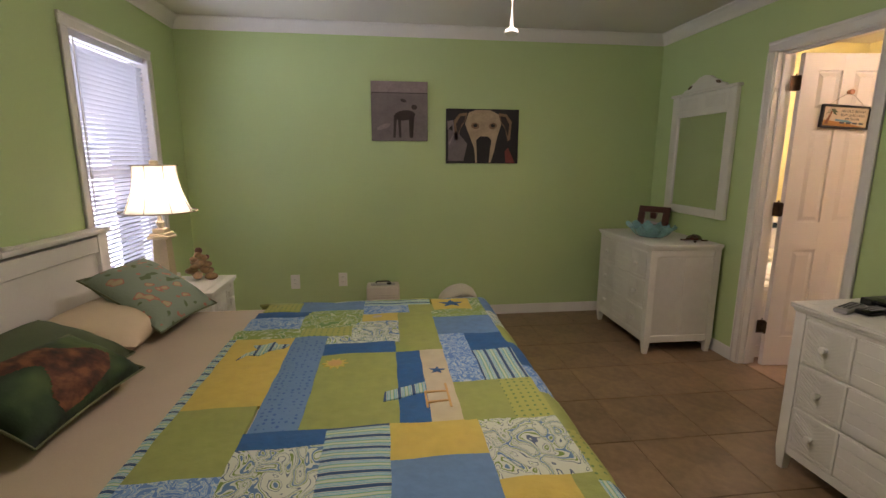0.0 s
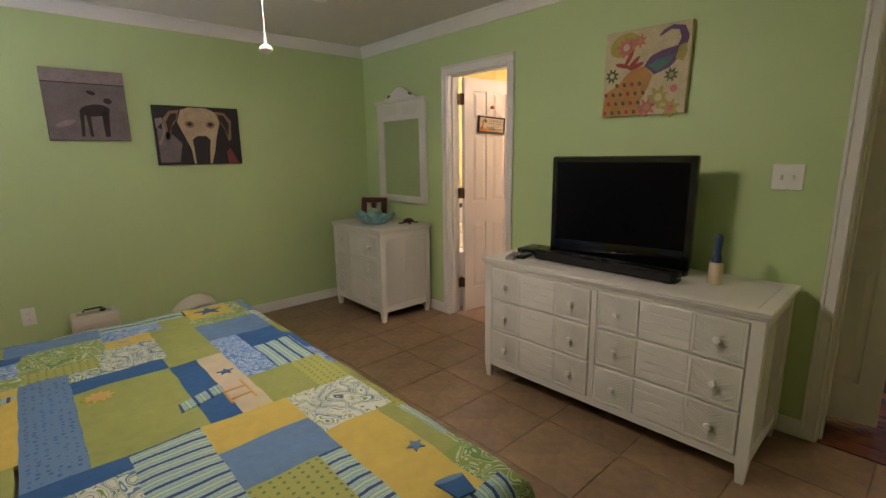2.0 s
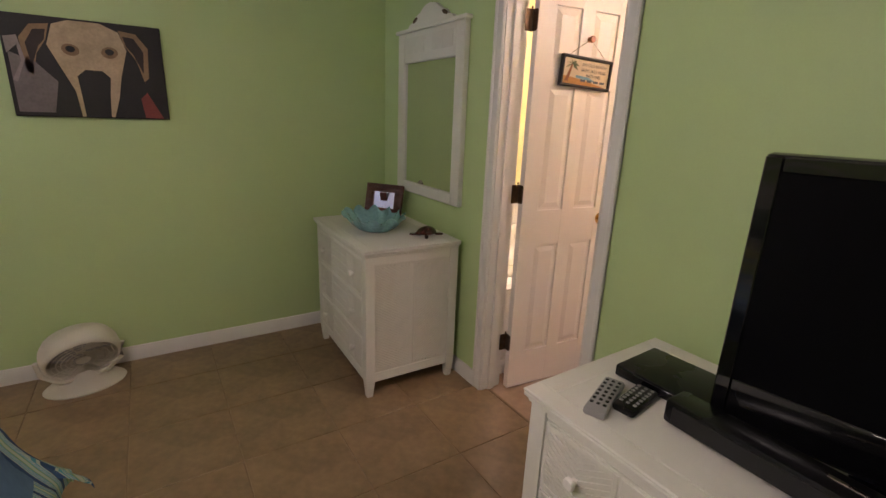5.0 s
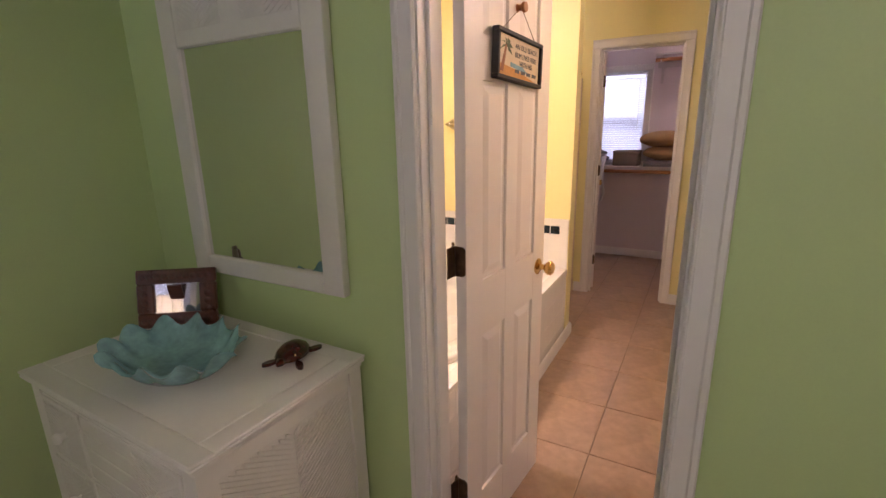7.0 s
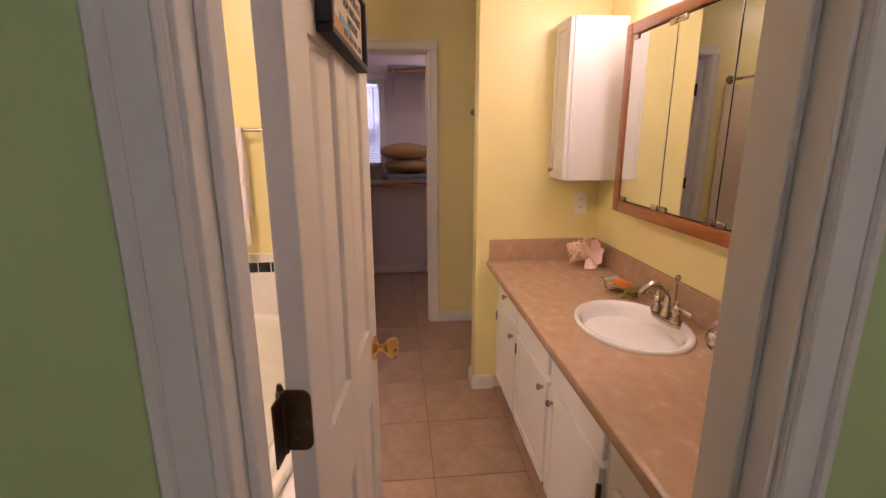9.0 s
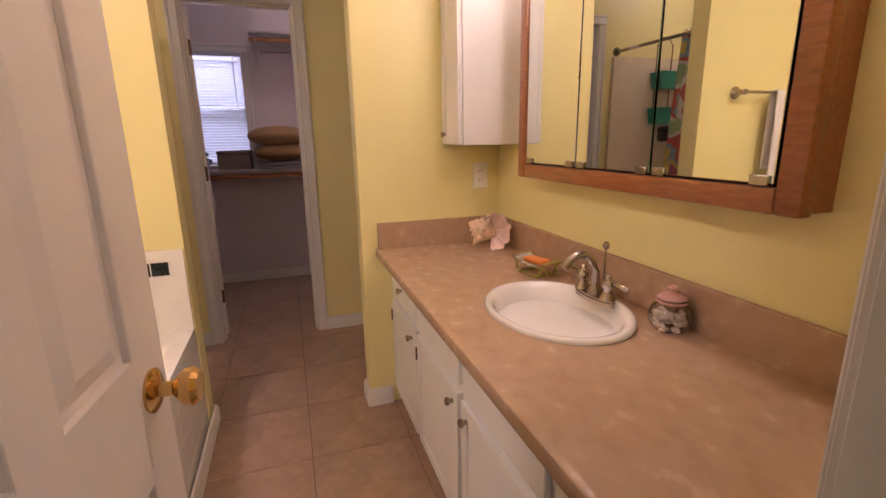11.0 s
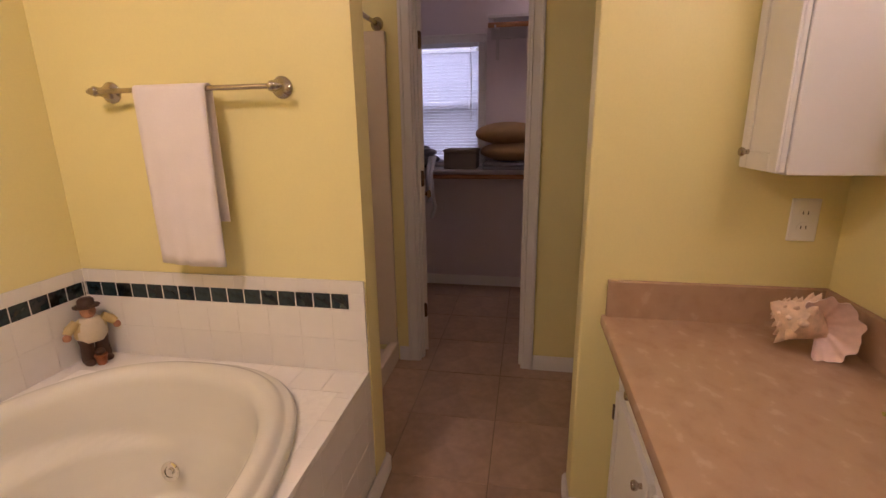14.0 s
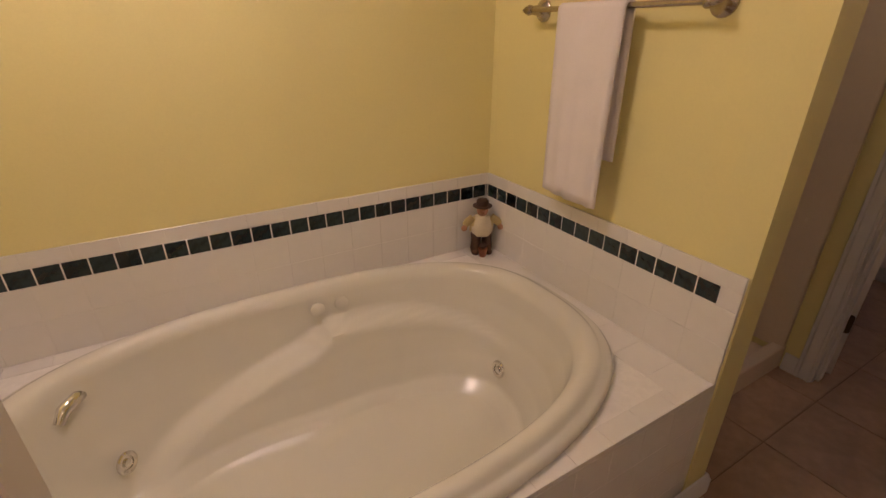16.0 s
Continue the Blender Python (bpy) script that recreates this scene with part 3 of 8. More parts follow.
def panel_door(name, m, width, height, thick, material, label, rows, knob=None, hinges=(), category="door"):
    """A leaf in x from the hinge at 0, with raised panels on both faces; rows are (z0, z1) of the panel pairs."""
    root = thing(name, m, label, category, kind="structure")
    st, ml = 0.095, 0.075
    pw = (width - 2 * st - ml) / 2
    cols = ((st, st + pw), (st + pw + ml, width - st))
    t = thick / 2
    bm = bmesh.new()
    xs = [0, cols[0][0], cols[0][1], cols[1][0], cols[1][1], width]
    for a, b in ((0, 1), (2, 3), (4, 5)):
        box(bm, xs[a], xs[b], -t, t, 0.006, height, b=0.0015)
    for c0, c1 in cols:
        z = 0.006
        for z0, z1 in rows + [(height, height)]:
            if z0 - z > 0.001:
                box(bm, c0 - .001, c1 + .001, -t + .0005, t - .0005, z, z0)
            z = z1
    leaf = part("leaf", bm, material, root, smooth=30)
    made = {}
    for c0, c1 in cols:
        for z0, z1 in rows:
            key = round(z1 - z0, 3)
            if key not in made:
                w, h = c1 - c0, z1 - z0
                pb = bmesh.new()
                box(pb, -w / 2, w / 2, -t + .010, t - .010, -h / 2, h / 2)
                for s in (-1, 1):
                    y0, y1 = s * (t - .010), s * (t - .002)
                    f = [(-w / 2 + .012, -h / 2 + .012), (w / 2 - .012, -h / 2 + .012), (w / 2 - .012, h / 2 - .012), (-w / 2 + .012, h / 2 - .012)]
                    g = [(-w / 2 + .036, -h / 2 + .036), (w / 2 - .036, -h / 2 + .036), (w / 2 - .036, h / 2 - .036), (-w / 2 + .036, h / 2 - .036)]
                    lo, hi = [pb.verts.new((x, y0, z)) for x, z in f], [pb.verts.new((x, y1, z)) for x, z in g]
                    pb.faces.new(hi)
                    for q in range(4):
                        pb.faces.new((lo[q], lo[(q + 1) % 4], hi[(q + 1) % 4], hi[q]))
                made[key] = part("panel", pb, material, root, at=pose((c0 + c1) / 2, 0, (z0 + z1) / 2), smooth=0)
            else:
                again(made[key], pose((c0 + c1) / 2, 0, (z0 + z1) / 2), root)
    if knob:
        kb = bmesh.new()
        prof = [(0.030, 0.0), (0.031, 0.004), (0.024, 0.008), (0.011, 0.012), (0.010, 0.028), (0.018, 0.034), (0.026, 0.044), (0.027, 0.054), (0.020, 0.062), (0.0, 0.064)]
        for s in (-1, 1):
            lathe(kb, prof, 24, Matrix.Translation((width - 0.055, s * t, knob)) @ Matrix.Rotation(radians(90 if s < 0 else -90), 4, "X"))
        part("door_knob", kb, BRASS, root, "polished brass round knob")
    for z in hinges:
        hb = bmesh.new()
        tube(hb, [(-0.008, t + .004, z - .045), (-0.008, t + .004, z + .045)], 0.006, 10)
        lathe(hb, [(0.0, -0.012), (0.005, -.008), (0.003, 0.0)], 8, Matrix.Translation((-.008, t + .004, z + .057)))
        rr_ = .013
        leaf_ = [(t + .002, -.045), (t + .002, .045)] + [(-t + .001 + rr_ - rr_ * math.sin(q_ * math.pi / 10), .045 - rr_ + rr_ * math.cos(q_ * math.pi / 10)) for q_ in range(6)] + [(-t + .001 + rr_ - rr_ * math.cos(q_ * math.pi / 10), -.045 + rr_ - rr_ * math.sin(q_ * math.pi / 10)) for q_ in range(6)]
        prism(hb, leaf_, .003, Matrix(((0, 0, -1, -.0005), (1, 0, 0, 0), (0, 1, 0, z), (0, 0, 0, 1))))
        for dz in (-.028, 0, .028):
            lathe(hb, [(0.004, 0), (0.003, 0.0015), (0, 0.0015)], 8, Matrix.Translation((-.0035, -.002 + (.008 if dz else -.006), z + dz)) @ Matrix.Rotation(radians(-90), 4, "Y"))
        box(hb, -0.042, -0.006, t + .001, t + .0035, z - .045, z + .045)
        part("hinge", hb, BRONZE, root, "aged bronze hinge", smooth=40)
    return root


DOOR = mat("white_door_paint", (0.76, 0.70, 0.66), 0.32, vary=0.02, fine=40, bump=0.05)
SIX = [(0.21, 0.80), (0.98, 1.56), (1.67, 1.90)]
bath_door = panel_door("door_1", pose(2.728, 2.836, 0.004, 0, 0, -5.7), 0.566, 2.00, 0.035, DOOR, "white six-panel bathroom door standing open", SIX, knob=0.918, hinges=(0.27, 1.06, 1.83))
hall_leaf = panel_door("door_2", pose(2.928, 0.115, 0.02, 0, 0, 102.0), 0.66, 2.0, 0.035, TRIM, "white panelled hall door standing open", [(0.21, 0.80), (0.98, 1.56), (1.67, 1.90)])
closet_leaf = panel_door("door_3", pose(KX + 0.118, K1 - 0.022, 0.004, 0, 0, 15.0), 0.58, 2.0, 0.035, DOOR, "white closet door opened into the closet", SIX, knob=0.9, hinges=(0.27, 1.06, 1.78))

# ---------------------------------------------------------------- bed
QZ = 0.61
bed = thing("bed", pose(-0.28, 1.675, 0), "white painted wooden bed with a made-up mattress", "bed")
B0, B1, L0, L1 = -0.97, 0.97, -0.97, 1.0


def soft(x0, x1, y0, y1, z0, z1, r, nx=8, ny=8, sag=0.004, seed=0):
    """A padded slab with rounded sides and an uneven top."""
    bm = box(bmesh.new(), x0, x1, y0, y1, z0, z1)
    bmesh.ops.bevel(bm, geom=list(bm.edges), offset=r, segments=4, affect="EDGES", profile=0.5)
    return bm


part("mattress", soft(L0 + .01, L1 - .01, B0, B1, 0.30, QZ - 0.025, 0.06), SHEET, bed, "tan fitted sheet over a thick mattress", smooth=60)
part("box_spring", soft(L0, L1 - .02, B0 + .01, B1 - .01, 0.16, 0.30, 0.02), SHEET, bed, smooth=60)
part("side_rail", boxes((L0, L1, B0 - .01, B0 + .02, 0.14, 0.26), b=.004), WHITEWOOD, bed)
part("side_rail", boxes((L0, L1, B1 - .02, B1 + .01, 0.14, 0.26), b=.004), WHITEWOOD, bed)
for x in (L0 + .06, L1 - .12):
    for y in (B0 + .08, B1 - .08):
        part("leg", boxes((x - .03, x + .03, y - .03, y + .03, 0, 0.16), b=.004), WHITEWOOD, bed)
# headboard: two posts, framed panel, a cap and a bowed crest rail
hx0, hx1 = -1.035, -0.985
for s in (-1, 1):
    ya, yb = sorted((s * 1.16, s * 1.08))
    part("headboard_post", boxes((hx0, hx1 + .005, ya, yb, 0, .985), b=.004), WHITEWOOD, bed)
part("headboard_panel", boxes((hx0 + .012, hx1 - .016, -1.08, 1.08, 0.45, 0.94)), WHITEWOOD, bed, "white planked panel")
part("headboard_rail", boxes((hx0, hx1, -1.08, 1.08, 0.89, 0.97), b=.004), WHITEWOOD, bed)
part("headboard_rail", boxes((hx0, hx1, -1.08, 1.08, 0.40, 0.48), b=.004), WHITEWOOD, bed)
part("headboard_cap", boxes((hx0 - .012, hx1 + .018, -1.175, -0.45, .986, 1.01), (hx0 - .012, hx1 + .018, 0.45, 1.175, .986, 1.01), (hx0 - .006, hx1 + .012, -0.45, 0.45, .986, 1.0), b=.005), WHITEWOOD, bed)
crest = bmesh.new()
cp = []
for k in range(25):
    u = -1 + k / 12
    cp.append((-0.58 * u * 1.0, 1.015 + 0.16 * (0.5 + 0.5 * math.cos(math.pi * u)) ** 1.0))
for (ya, za), (yb, zb) in zip(cp, cp[1:]):
    v = [crest.verts.new((x, y, z)) for x in (hx0, hx1) for y, z in ((ya, za - .03), (yb, zb - .03), (yb, zb), (ya, za))]
    for f in ((0, 1, 2, 3), (7, 6, 5, 4), (0, 4, 5, 1), (3, 2, 6, 7), (0, 3, 7, 4), (1, 5, 6, 2)):
        crest.faces.new([v[i] for i in f])
bmesh.ops.remove_doubles(crest, verts=crest.verts, dist=1e-5)
part("headboard_crest", crest, WHITEWOOD, bed, "bowed white crest rail", smooth=50)
part("flat_sheet", soft(L0 + .02, 0.02, B0 - .012, B1 + .012, 0.33, QZ - 0.018, 0.055), SHEET, bed, "smooth tan top sheet", smooth=60)

# quilt: a thing of its own, lying on the mattress and hanging over the foot and the sides
NAVY, MIDBLUE, LIME, SUN, CREAM = (0.012, 0.075, 0.20), (0.09, 0.175, 0.30), (0.225, 0.255, 0.07), (0.44, 0.335, 0.068), (0.42, 0.36, 0.245)
Q_NAVY = mat("navy_patch", NAVY, 0.85, vary=0.15, scale=25, fine=34, bump=0.55, depth=0.007)
Q_BLUE = mat("blue_patch", MIDBLUE, 0.85, vary=0.14, scale=25, fine=34, bump=0.55, depth=0.007)
Q_BLUEDOT = patterned("blue_dotted_patch", [(0.0, (0.03, 0.09, 0.26)), (0.26, MIDBLUE)], "dots", 48, detail=0.35, stretch=(1, 1, 0))
Q_LIME = mat("lime_patch", LIME, 0.85, vary=0.10, scale=20, fine=34, bump=0.55, depth=0.007)
Q_LIMEDOT = patterned("lime_dotted_patch", [(0.0, (0.10, 0.17, 0.05)), (0.20, (0.28, 0.295, 0.07))], "dots", 40, detail=0.1, stretch=(1, 1, 0))
Q_SUN = mat("yellow_patch", SUN, 0.85, vary=0.08, scale=20, fine=34, bump=0.55, depth=0.007)
Q_CREAM = mat("cream_patch", CREAM, 0.85, vary=0.08, scale=20, fine=34, bump=0.55, depth=0.007)
STRIPES = [(0.0, (0.012, 0.05, 0.13)), (0.12, (0.42, 0.47, 0.40)), (0.24, (0.07, 0.27, 0.36)), (0.40, (0.40, 0.46, 0.36)), (0.54, (0.10, 0.24, 0.40)), (0.64, (0.40, 0.46, 0.38)), (0.74, (0.06, 0.28, 0.36)), (0.86, (0.24, 0.32, 0.12)), (0.94, (0.38, 0.44, 0.34))]
Q_STRIPE = patterned("striped_patch", STRIPES, "wave", 6.2, stretch=(0.08, 1, 1), distort=1.6, detail=1.0, turn=0)
Q_STRIPE.node_tree.nodes["Wave Texture"].bands_direction = "Y"
Q_STRIPE_X = patterned("striped_patch_across", STRIPES, "wave", 6.2, stretch=(1, 0.08, 1), distort=1.6, detail=1.0)
PAISLEY = [(0.0, (0.44, 0.47, 0.38)), (0.28, (0.06, 0.09, 0.15)), (0.36, (0.46, 0.49, 0.41)), (0.56, (0.13, 0.20, 0.035)), (0.70, (0.45, 0.48, 0.40)), (0.86, (0.07, 0.15, 0.27))]
Q_PAISLEY = patterned("paisley_patch", PAISLEY, "swirl", 11, width=0.11, stretch=(1, 0.75, 1), turn=30)
Q_LEAF = patterned("green_leaf_patch", [(0.0, (0.17, 0.24, 0.05)), (0.45, (0.38, 0.43, 0.27)), (0.75, (0.10, 0.20, 0.05))], "swirl", 13, width=0.12)
Q_BLUELEAF = patterned("blue_leaf_patch", [(0.0, (0.08, 0.18, 0.40)), (0.5, (0.35, 0.42, 0.46)), (0.8, (0.14, 0.26, 0.48))], "swirl", 26, width=0.12)

quilt = thing("quilt", pose(0, 0, 0), "patchwork quilt in blue, lime and yellow with beach motifs", "quilt")
QX0, QX1, QY0, QY1, QR, QS = -0.45, 0.72, 0.80, 2.74, 0.06, 0.105


def drape(u, v):
    """The quilt's surface: u along the bed, v across it; past the edges it turns down and hangs with folds."""
    x, y, z = u, v, QZ
    du, dv0, dv1 = u - QX1, QY0 - v, v - QY1

    def over(d):
        a = min(d / QR, math.pi / 2)
        out, down = QR * math.sin(a), QR * (1 - math.cos(a))
        if d > QR * math.pi / 2:
            down += d - QR * math.pi / 2
        return out, down
    fu = max(0.0, du)
    fv = max(0.0, dv0, dv1)
    if fu > 0:
        o, dn = over(fu)
        x, z = QX1 + o, z - dn
    if fv > 0:
        o, dn = over(fv)
        y = QY0 - o if dv0 > 0 else QY1 + o
        z -= dn if fu <= 0 else max(0, dn - 0.5 * fu) * 0.6
    hang = QZ - z
    if fu > 0:
        x += 0.10 * min(1, fu / 0.30) ** 1.5 * max(0, min(1, (v - 2.30) / 0.40)) ** 1.5
    if hang > 0.05:
        f = min(1, hang / 0.35)
        if fu > 0:
            x += f * (0.020 * math.sin(v * 13) + 0.012 * math.sin(v * 29 + 1) + 0.05 * f)
        if fv > 0:
            y += (-1 if dv0 > 0 else 1) * f * (0.022 * math.sin(u * 12) + 0.012 * math.sin(u * 27) + 0.04 * f)
    puff = 0.0028 * math.sin(u * 21 + 0.7 * math.sin(v * 9)) * math.sin(v * 19 + 0.6 * math.sin(u * 11)) + 0.003 * noise.noise((u * 7, v * 7, 0))
    z += puff
    return Vector((x, y - QS, max(z, 0.05)))


def patch(name, material, u0, u1, v0, v1, label="", lift=0.0):
    """One quilted patch: a puffed piece whose rim sinks into the seams."""
    bm = bmesh.new()
    nu, nv = max(2, round((u1 - u0) / 0.03)), max(2, round((v1 - v0) / 0.03))
    grid, under = [], []
    for i in range(nu + 1):
        row, rowb = [], []
        for j in range(nv + 1):
            u, v = u0 + (u1 - u0) * i / nu, v0 + (v1 - v0) * j / nv
            wob = 0.0012 * math.sin(v * 40) if i in (0, nu) else 0
            wob2 = 0.0012 * math.sin(u * 37) if j in (0, nv) else 0
            p = drape(u + wob, v + wob2)
            q = drape(u + 0.004, v) - drape(u - 0.004, v)
            r = drape(u, v + 0.004) - drape(u, v - 0.004)
            n = q.cross(r).normalized()
            rim = 0.0 if i in (0, nu) or j in (0, nv) else 0.0028
            row.append(bm.verts.new(p + n * (rim + lift)))
            rowb.append(bm.verts.new(p - n * 0.012))
        grid.append(row), under.append(rowb)
    for i in range(nu):
        for j in range(nv):
            bm.faces.new((grid[i][j], grid[i + 1][j], grid[i + 1][j + 1], grid[i][j + 1]))
            bm.faces.new((under[i][j], under[i][j + 1], under[i + 1][j + 1], under[i + 1][j]))
    rimv = [(i, 0) for i in range(nu)] + [(nu, j) for j in range(nv)] + [(i, nv) for i in range(nu, 0, -1)] + [(0, j) for j in range(nv, 0, -1)]
    for (a, b), (c, d) in zip(rimv, rimv[1:] + rimv[:1]):
        bm.faces.new((grid[a][b], under[a][b], under[c][d], grid[c][d]))
    return part(name, bm, material, quilt, label, smooth=50)


# the patches, row by row from the far side of the bed
for u0, u1, v0, v1, m in (
        (-0.40, -0.22, 2.61, 2.74, Q_LIMEDOT), (-0.22, 0.10, 2.60, 2.74, Q_BLUE), (0.10, 0.45, 2.66, 2.74, Q_STRIPE), (0.10, 0.33, 2.53, 2.66, Q_BLUELEAF),
        (-0.42, -0.16, 2.52, 2.60, Q_NAVY), (-0.43, -0.18, 2.36, 2.52, Q_BLUELEAF), (-0.18, 0.10, 2.36, 2.60, Q_LEAF), (0.33, 0.46, 2.53, 2.66, Q_LIME)):
    patch("patch", m, u0, u1, v0, v1)
for u0, u1, v0, v1, m in (
        (0.46, 0.66, 2.56, 2.74, Q_SUN), (0.66, 0.72, 2.44, 2.74, Q_LEAF), (0.10, 0.27, 2.42, 2.53, Q_SUN), (0.27, 0.44, 2.15, 2.53, Q_LIME), (0.44, 0.72, 2.22, 2.45, Q_BLUE),
        (0.44, 0.66, 2.45, 2.56, Q_LEAF), (-0.16, 0.06, 2.25, 2.36, Q_LIMEDOT), (0.06, 0.27, 2.25, 2.42, Q_PAISLEY), (-0.45, -0.16, 2.25, 2.36, Q_LEAF)):
    patch("patch", m, u0, u1, v0, v1)
for u0, u1, v0, v1, m in (
        (-0.45, -0.42, 1.28, 2.25, Q_STRIPE), (-0.42, -0.18, 1.68, 2.25, Q_SUN), (-0.18, -0.04, 1.53, 2.25, Q_BLUEDOT), (-0.04, 0.25, 2.05, 2.25 - .09, Q_NAVY), (-0.04, 0.25, 1.53, 2.05, Q_LIME),
        (0.25, 0.345, 1.53, 2.05, Q_NAVY), (0.345, 0.44, 1.53, 2.05, Q_CREAM), (0.25, 0.44, 2.05, 2.15, Q_LIME), (-0.04, 0.27, 2.16, 2.25, Q_PAISLEY)):
    patch("patch", m, u0, u1, v0, v1)
for u0, u1, v0, v1, m in (
        (0.44, 0.555, 1.77, 2.22, Q_BLUELEAF), (0.555, 0.72, 2.03, 2.22, Q_NAVY), (0.555, 0.72, 1.77, 2.03, Q_STRIPE_X), (0.44, 0.60, 1.52, 1.77, Q_LIME), (0.60, 0.72, 1.52, 1.77, Q_LIMEDOT),
        (-0.42, -0.19, 1.35, 1.68, Q_LIME), (-0.19, 0.04, 1.45, 1.53, Q_NAVY), (0.04, 0.22, 0.80, 1.53, Q_STRIPE), (0.22, 0.481, 1.365, 1.53, Q_SUN)):
    patch("patch", m, u0, u1, v0, v1)
for u0, u1, v0, v1, m in (
        (0.481, 0.72, 1.26, 1.52, Q_PAISLEY), (0.22, 0.48, 1.17, 1.365, Q_BLUE), (0.48, 0.66, 0.80, 1.26, Q_SUN), (0.66, 0.72, 0.95, 1.26, Q_LIME), (0.66, 0.72, 0.80, 0.95, Q_LEAF),
        (0.22, 0.41, 0.80, 1.17, Q_LIMEDOT), (0.41, 0.48, 0.80, 1.17, Q_STRIPE), (-0.19, 0.04, 0.80, 1.45, Q_PAISLEY), (-0.42, -0.19, 0.80, 1.35, Q_BLUELEAF), (-0.45, -0.42, 0.80, 1.28, Q_BLUE)):
    patch("patch", m, u0, u1, v0, v1)
# the hanging border at the foot and at both sides
hang = (Q_LEAF, Q_STRIPE_X, Q_LIMEDOT, Q_LIME, Q_BLUELEAF, Q_NAVY, Q_LIME, Q_PAISLEY, Q_BLUE)
for k in range(9):
    va, vb = QY0 + (QY1 - QY0) * k / 9, QY0 + (QY1 - QY0) * (k + 1) / 9
    patch("patch", hang[k], QX1, QX1 + 0.24, va, vb)
    patch("patch", hang[(k * 4 + 2) % 9] if k < 8 else Q_STRIPE, QX1 + 0.24, QX1 + 0.42, va, vb)
for k in range(6):
    ua, ub = QX0 + (QX1 - QX0) * k / 6, QX0 + (QX1 - QX0) * (k + 1) / 6
    for lo, hi in ((QY1, QY1 + 0.36), (QY0 - 0.36, QY0)):
        patch("patch", hang[(k * 2 + (3 if lo > 2 else 0)) % 9], ua, ub, lo, hi)
patch("corner_patch", Q_STRIPE, QX1, QX1 + 0.34, QY1, QY1 + 0.30)
patch("corner_patch", Q_LEAF, QX1, QX1 + 0.34, QY0 - 0.30, QY0)

# ---------------------------------------------------------------- white cane-fronted furniture


def knob(root, x, y, z, m=None, material=None, r=0.016, name="knob"):
    b = lathe(bmesh.new(), [(r * .55, 0), (r * .5, r * .6), (r * .9, r * 1.0), (r, r * 1.4), (r * .8, r * 1.8), (0, r * 1.95)], 14)
    return part(name, b, material or PLASTICW, root, at=pose(x, y, z) @ (m or Matrix.Rotation(radians(-90), 4, "Y")))


def cane(w, h, depth=0.004):
    """A woven herringbone panel in the y-z plane facing -x: short proud strips in two leanings."""
    bm = box(bmesh.new(), 0, 0.006, -w / 2, w / 2, -h / 2, h / 2)
    cols = 2
    cw = w / cols
    n = max(4, int(h / 0.0145))
    for c in range(cols):
        yc = -w / 2 + (c + .5) * cw
        lean = 0.6 if c % 2 else -0.6
        over_ = int(cw * .3 / (h / n)) + 1
        for k in range(-over_, n + over_):
            zc = -h / 2 + (k + .5) * h / n
            dy, dz = cw * .5, cw * .5 * lean
            za, zb = zc - dz, zc + dz
            t = h / n * .33
            lim = h / 2 - .001
            quad = [(-dy, za - t), (dy, zb - t), (dy, zb + t), (-dy, za + t)]
            if max(abs(z) for _, z in quad) > lim:
                keep = [i for i in range(11) if abs(za + (zb - za) * i / 10) + t < lim]
                if len(keep) < 2:
                    continue
                fa, fb = keep[0] / 10, keep[-1] / 10
                quad = [(-dy + 2 * dy * fa, za + (zb - za) * fa - t), (-dy + 2 * dy * fb, za + (zb - za) * fb - t), (-dy + 2 * dy * fb, za + (zb - za) * fb + t), (-dy + 2 * dy * fa, za + (zb - za) * fa + t)]
            if abs(quad[0][1] - quad[3][1]) < 1e-4 or abs(quad[1][1] - quad[2][1]) < 1e-4:
                continue
            v = [bm.verts.new((-depth * (.35 if i in (0, 3) else 1) * (1 if i in (2, 3) else .8), yc + a * .97, z)) for i, (a, z) in enumerate(quad)]
            w2 = [bm.verts.new((0.0, yc + a * .97, z)) for a, z in quad]
            bm.faces.new(v)
            for q in range(4):
                bm.faces.new((v[q], w2[q], w2[(q + 1) % 4], v[(q + 1) % 4]))
    return bm


def planks(w, h, n=4):
    bm = bmesh.new()
    for k in range(n):
        box(bm, -0.002, 0.006, -w / 2, w / 2, -h / 2 + h * k / n + .0014, -h / 2 + h * (k + 1) / n - .0014, b=0.0016)
    return bm


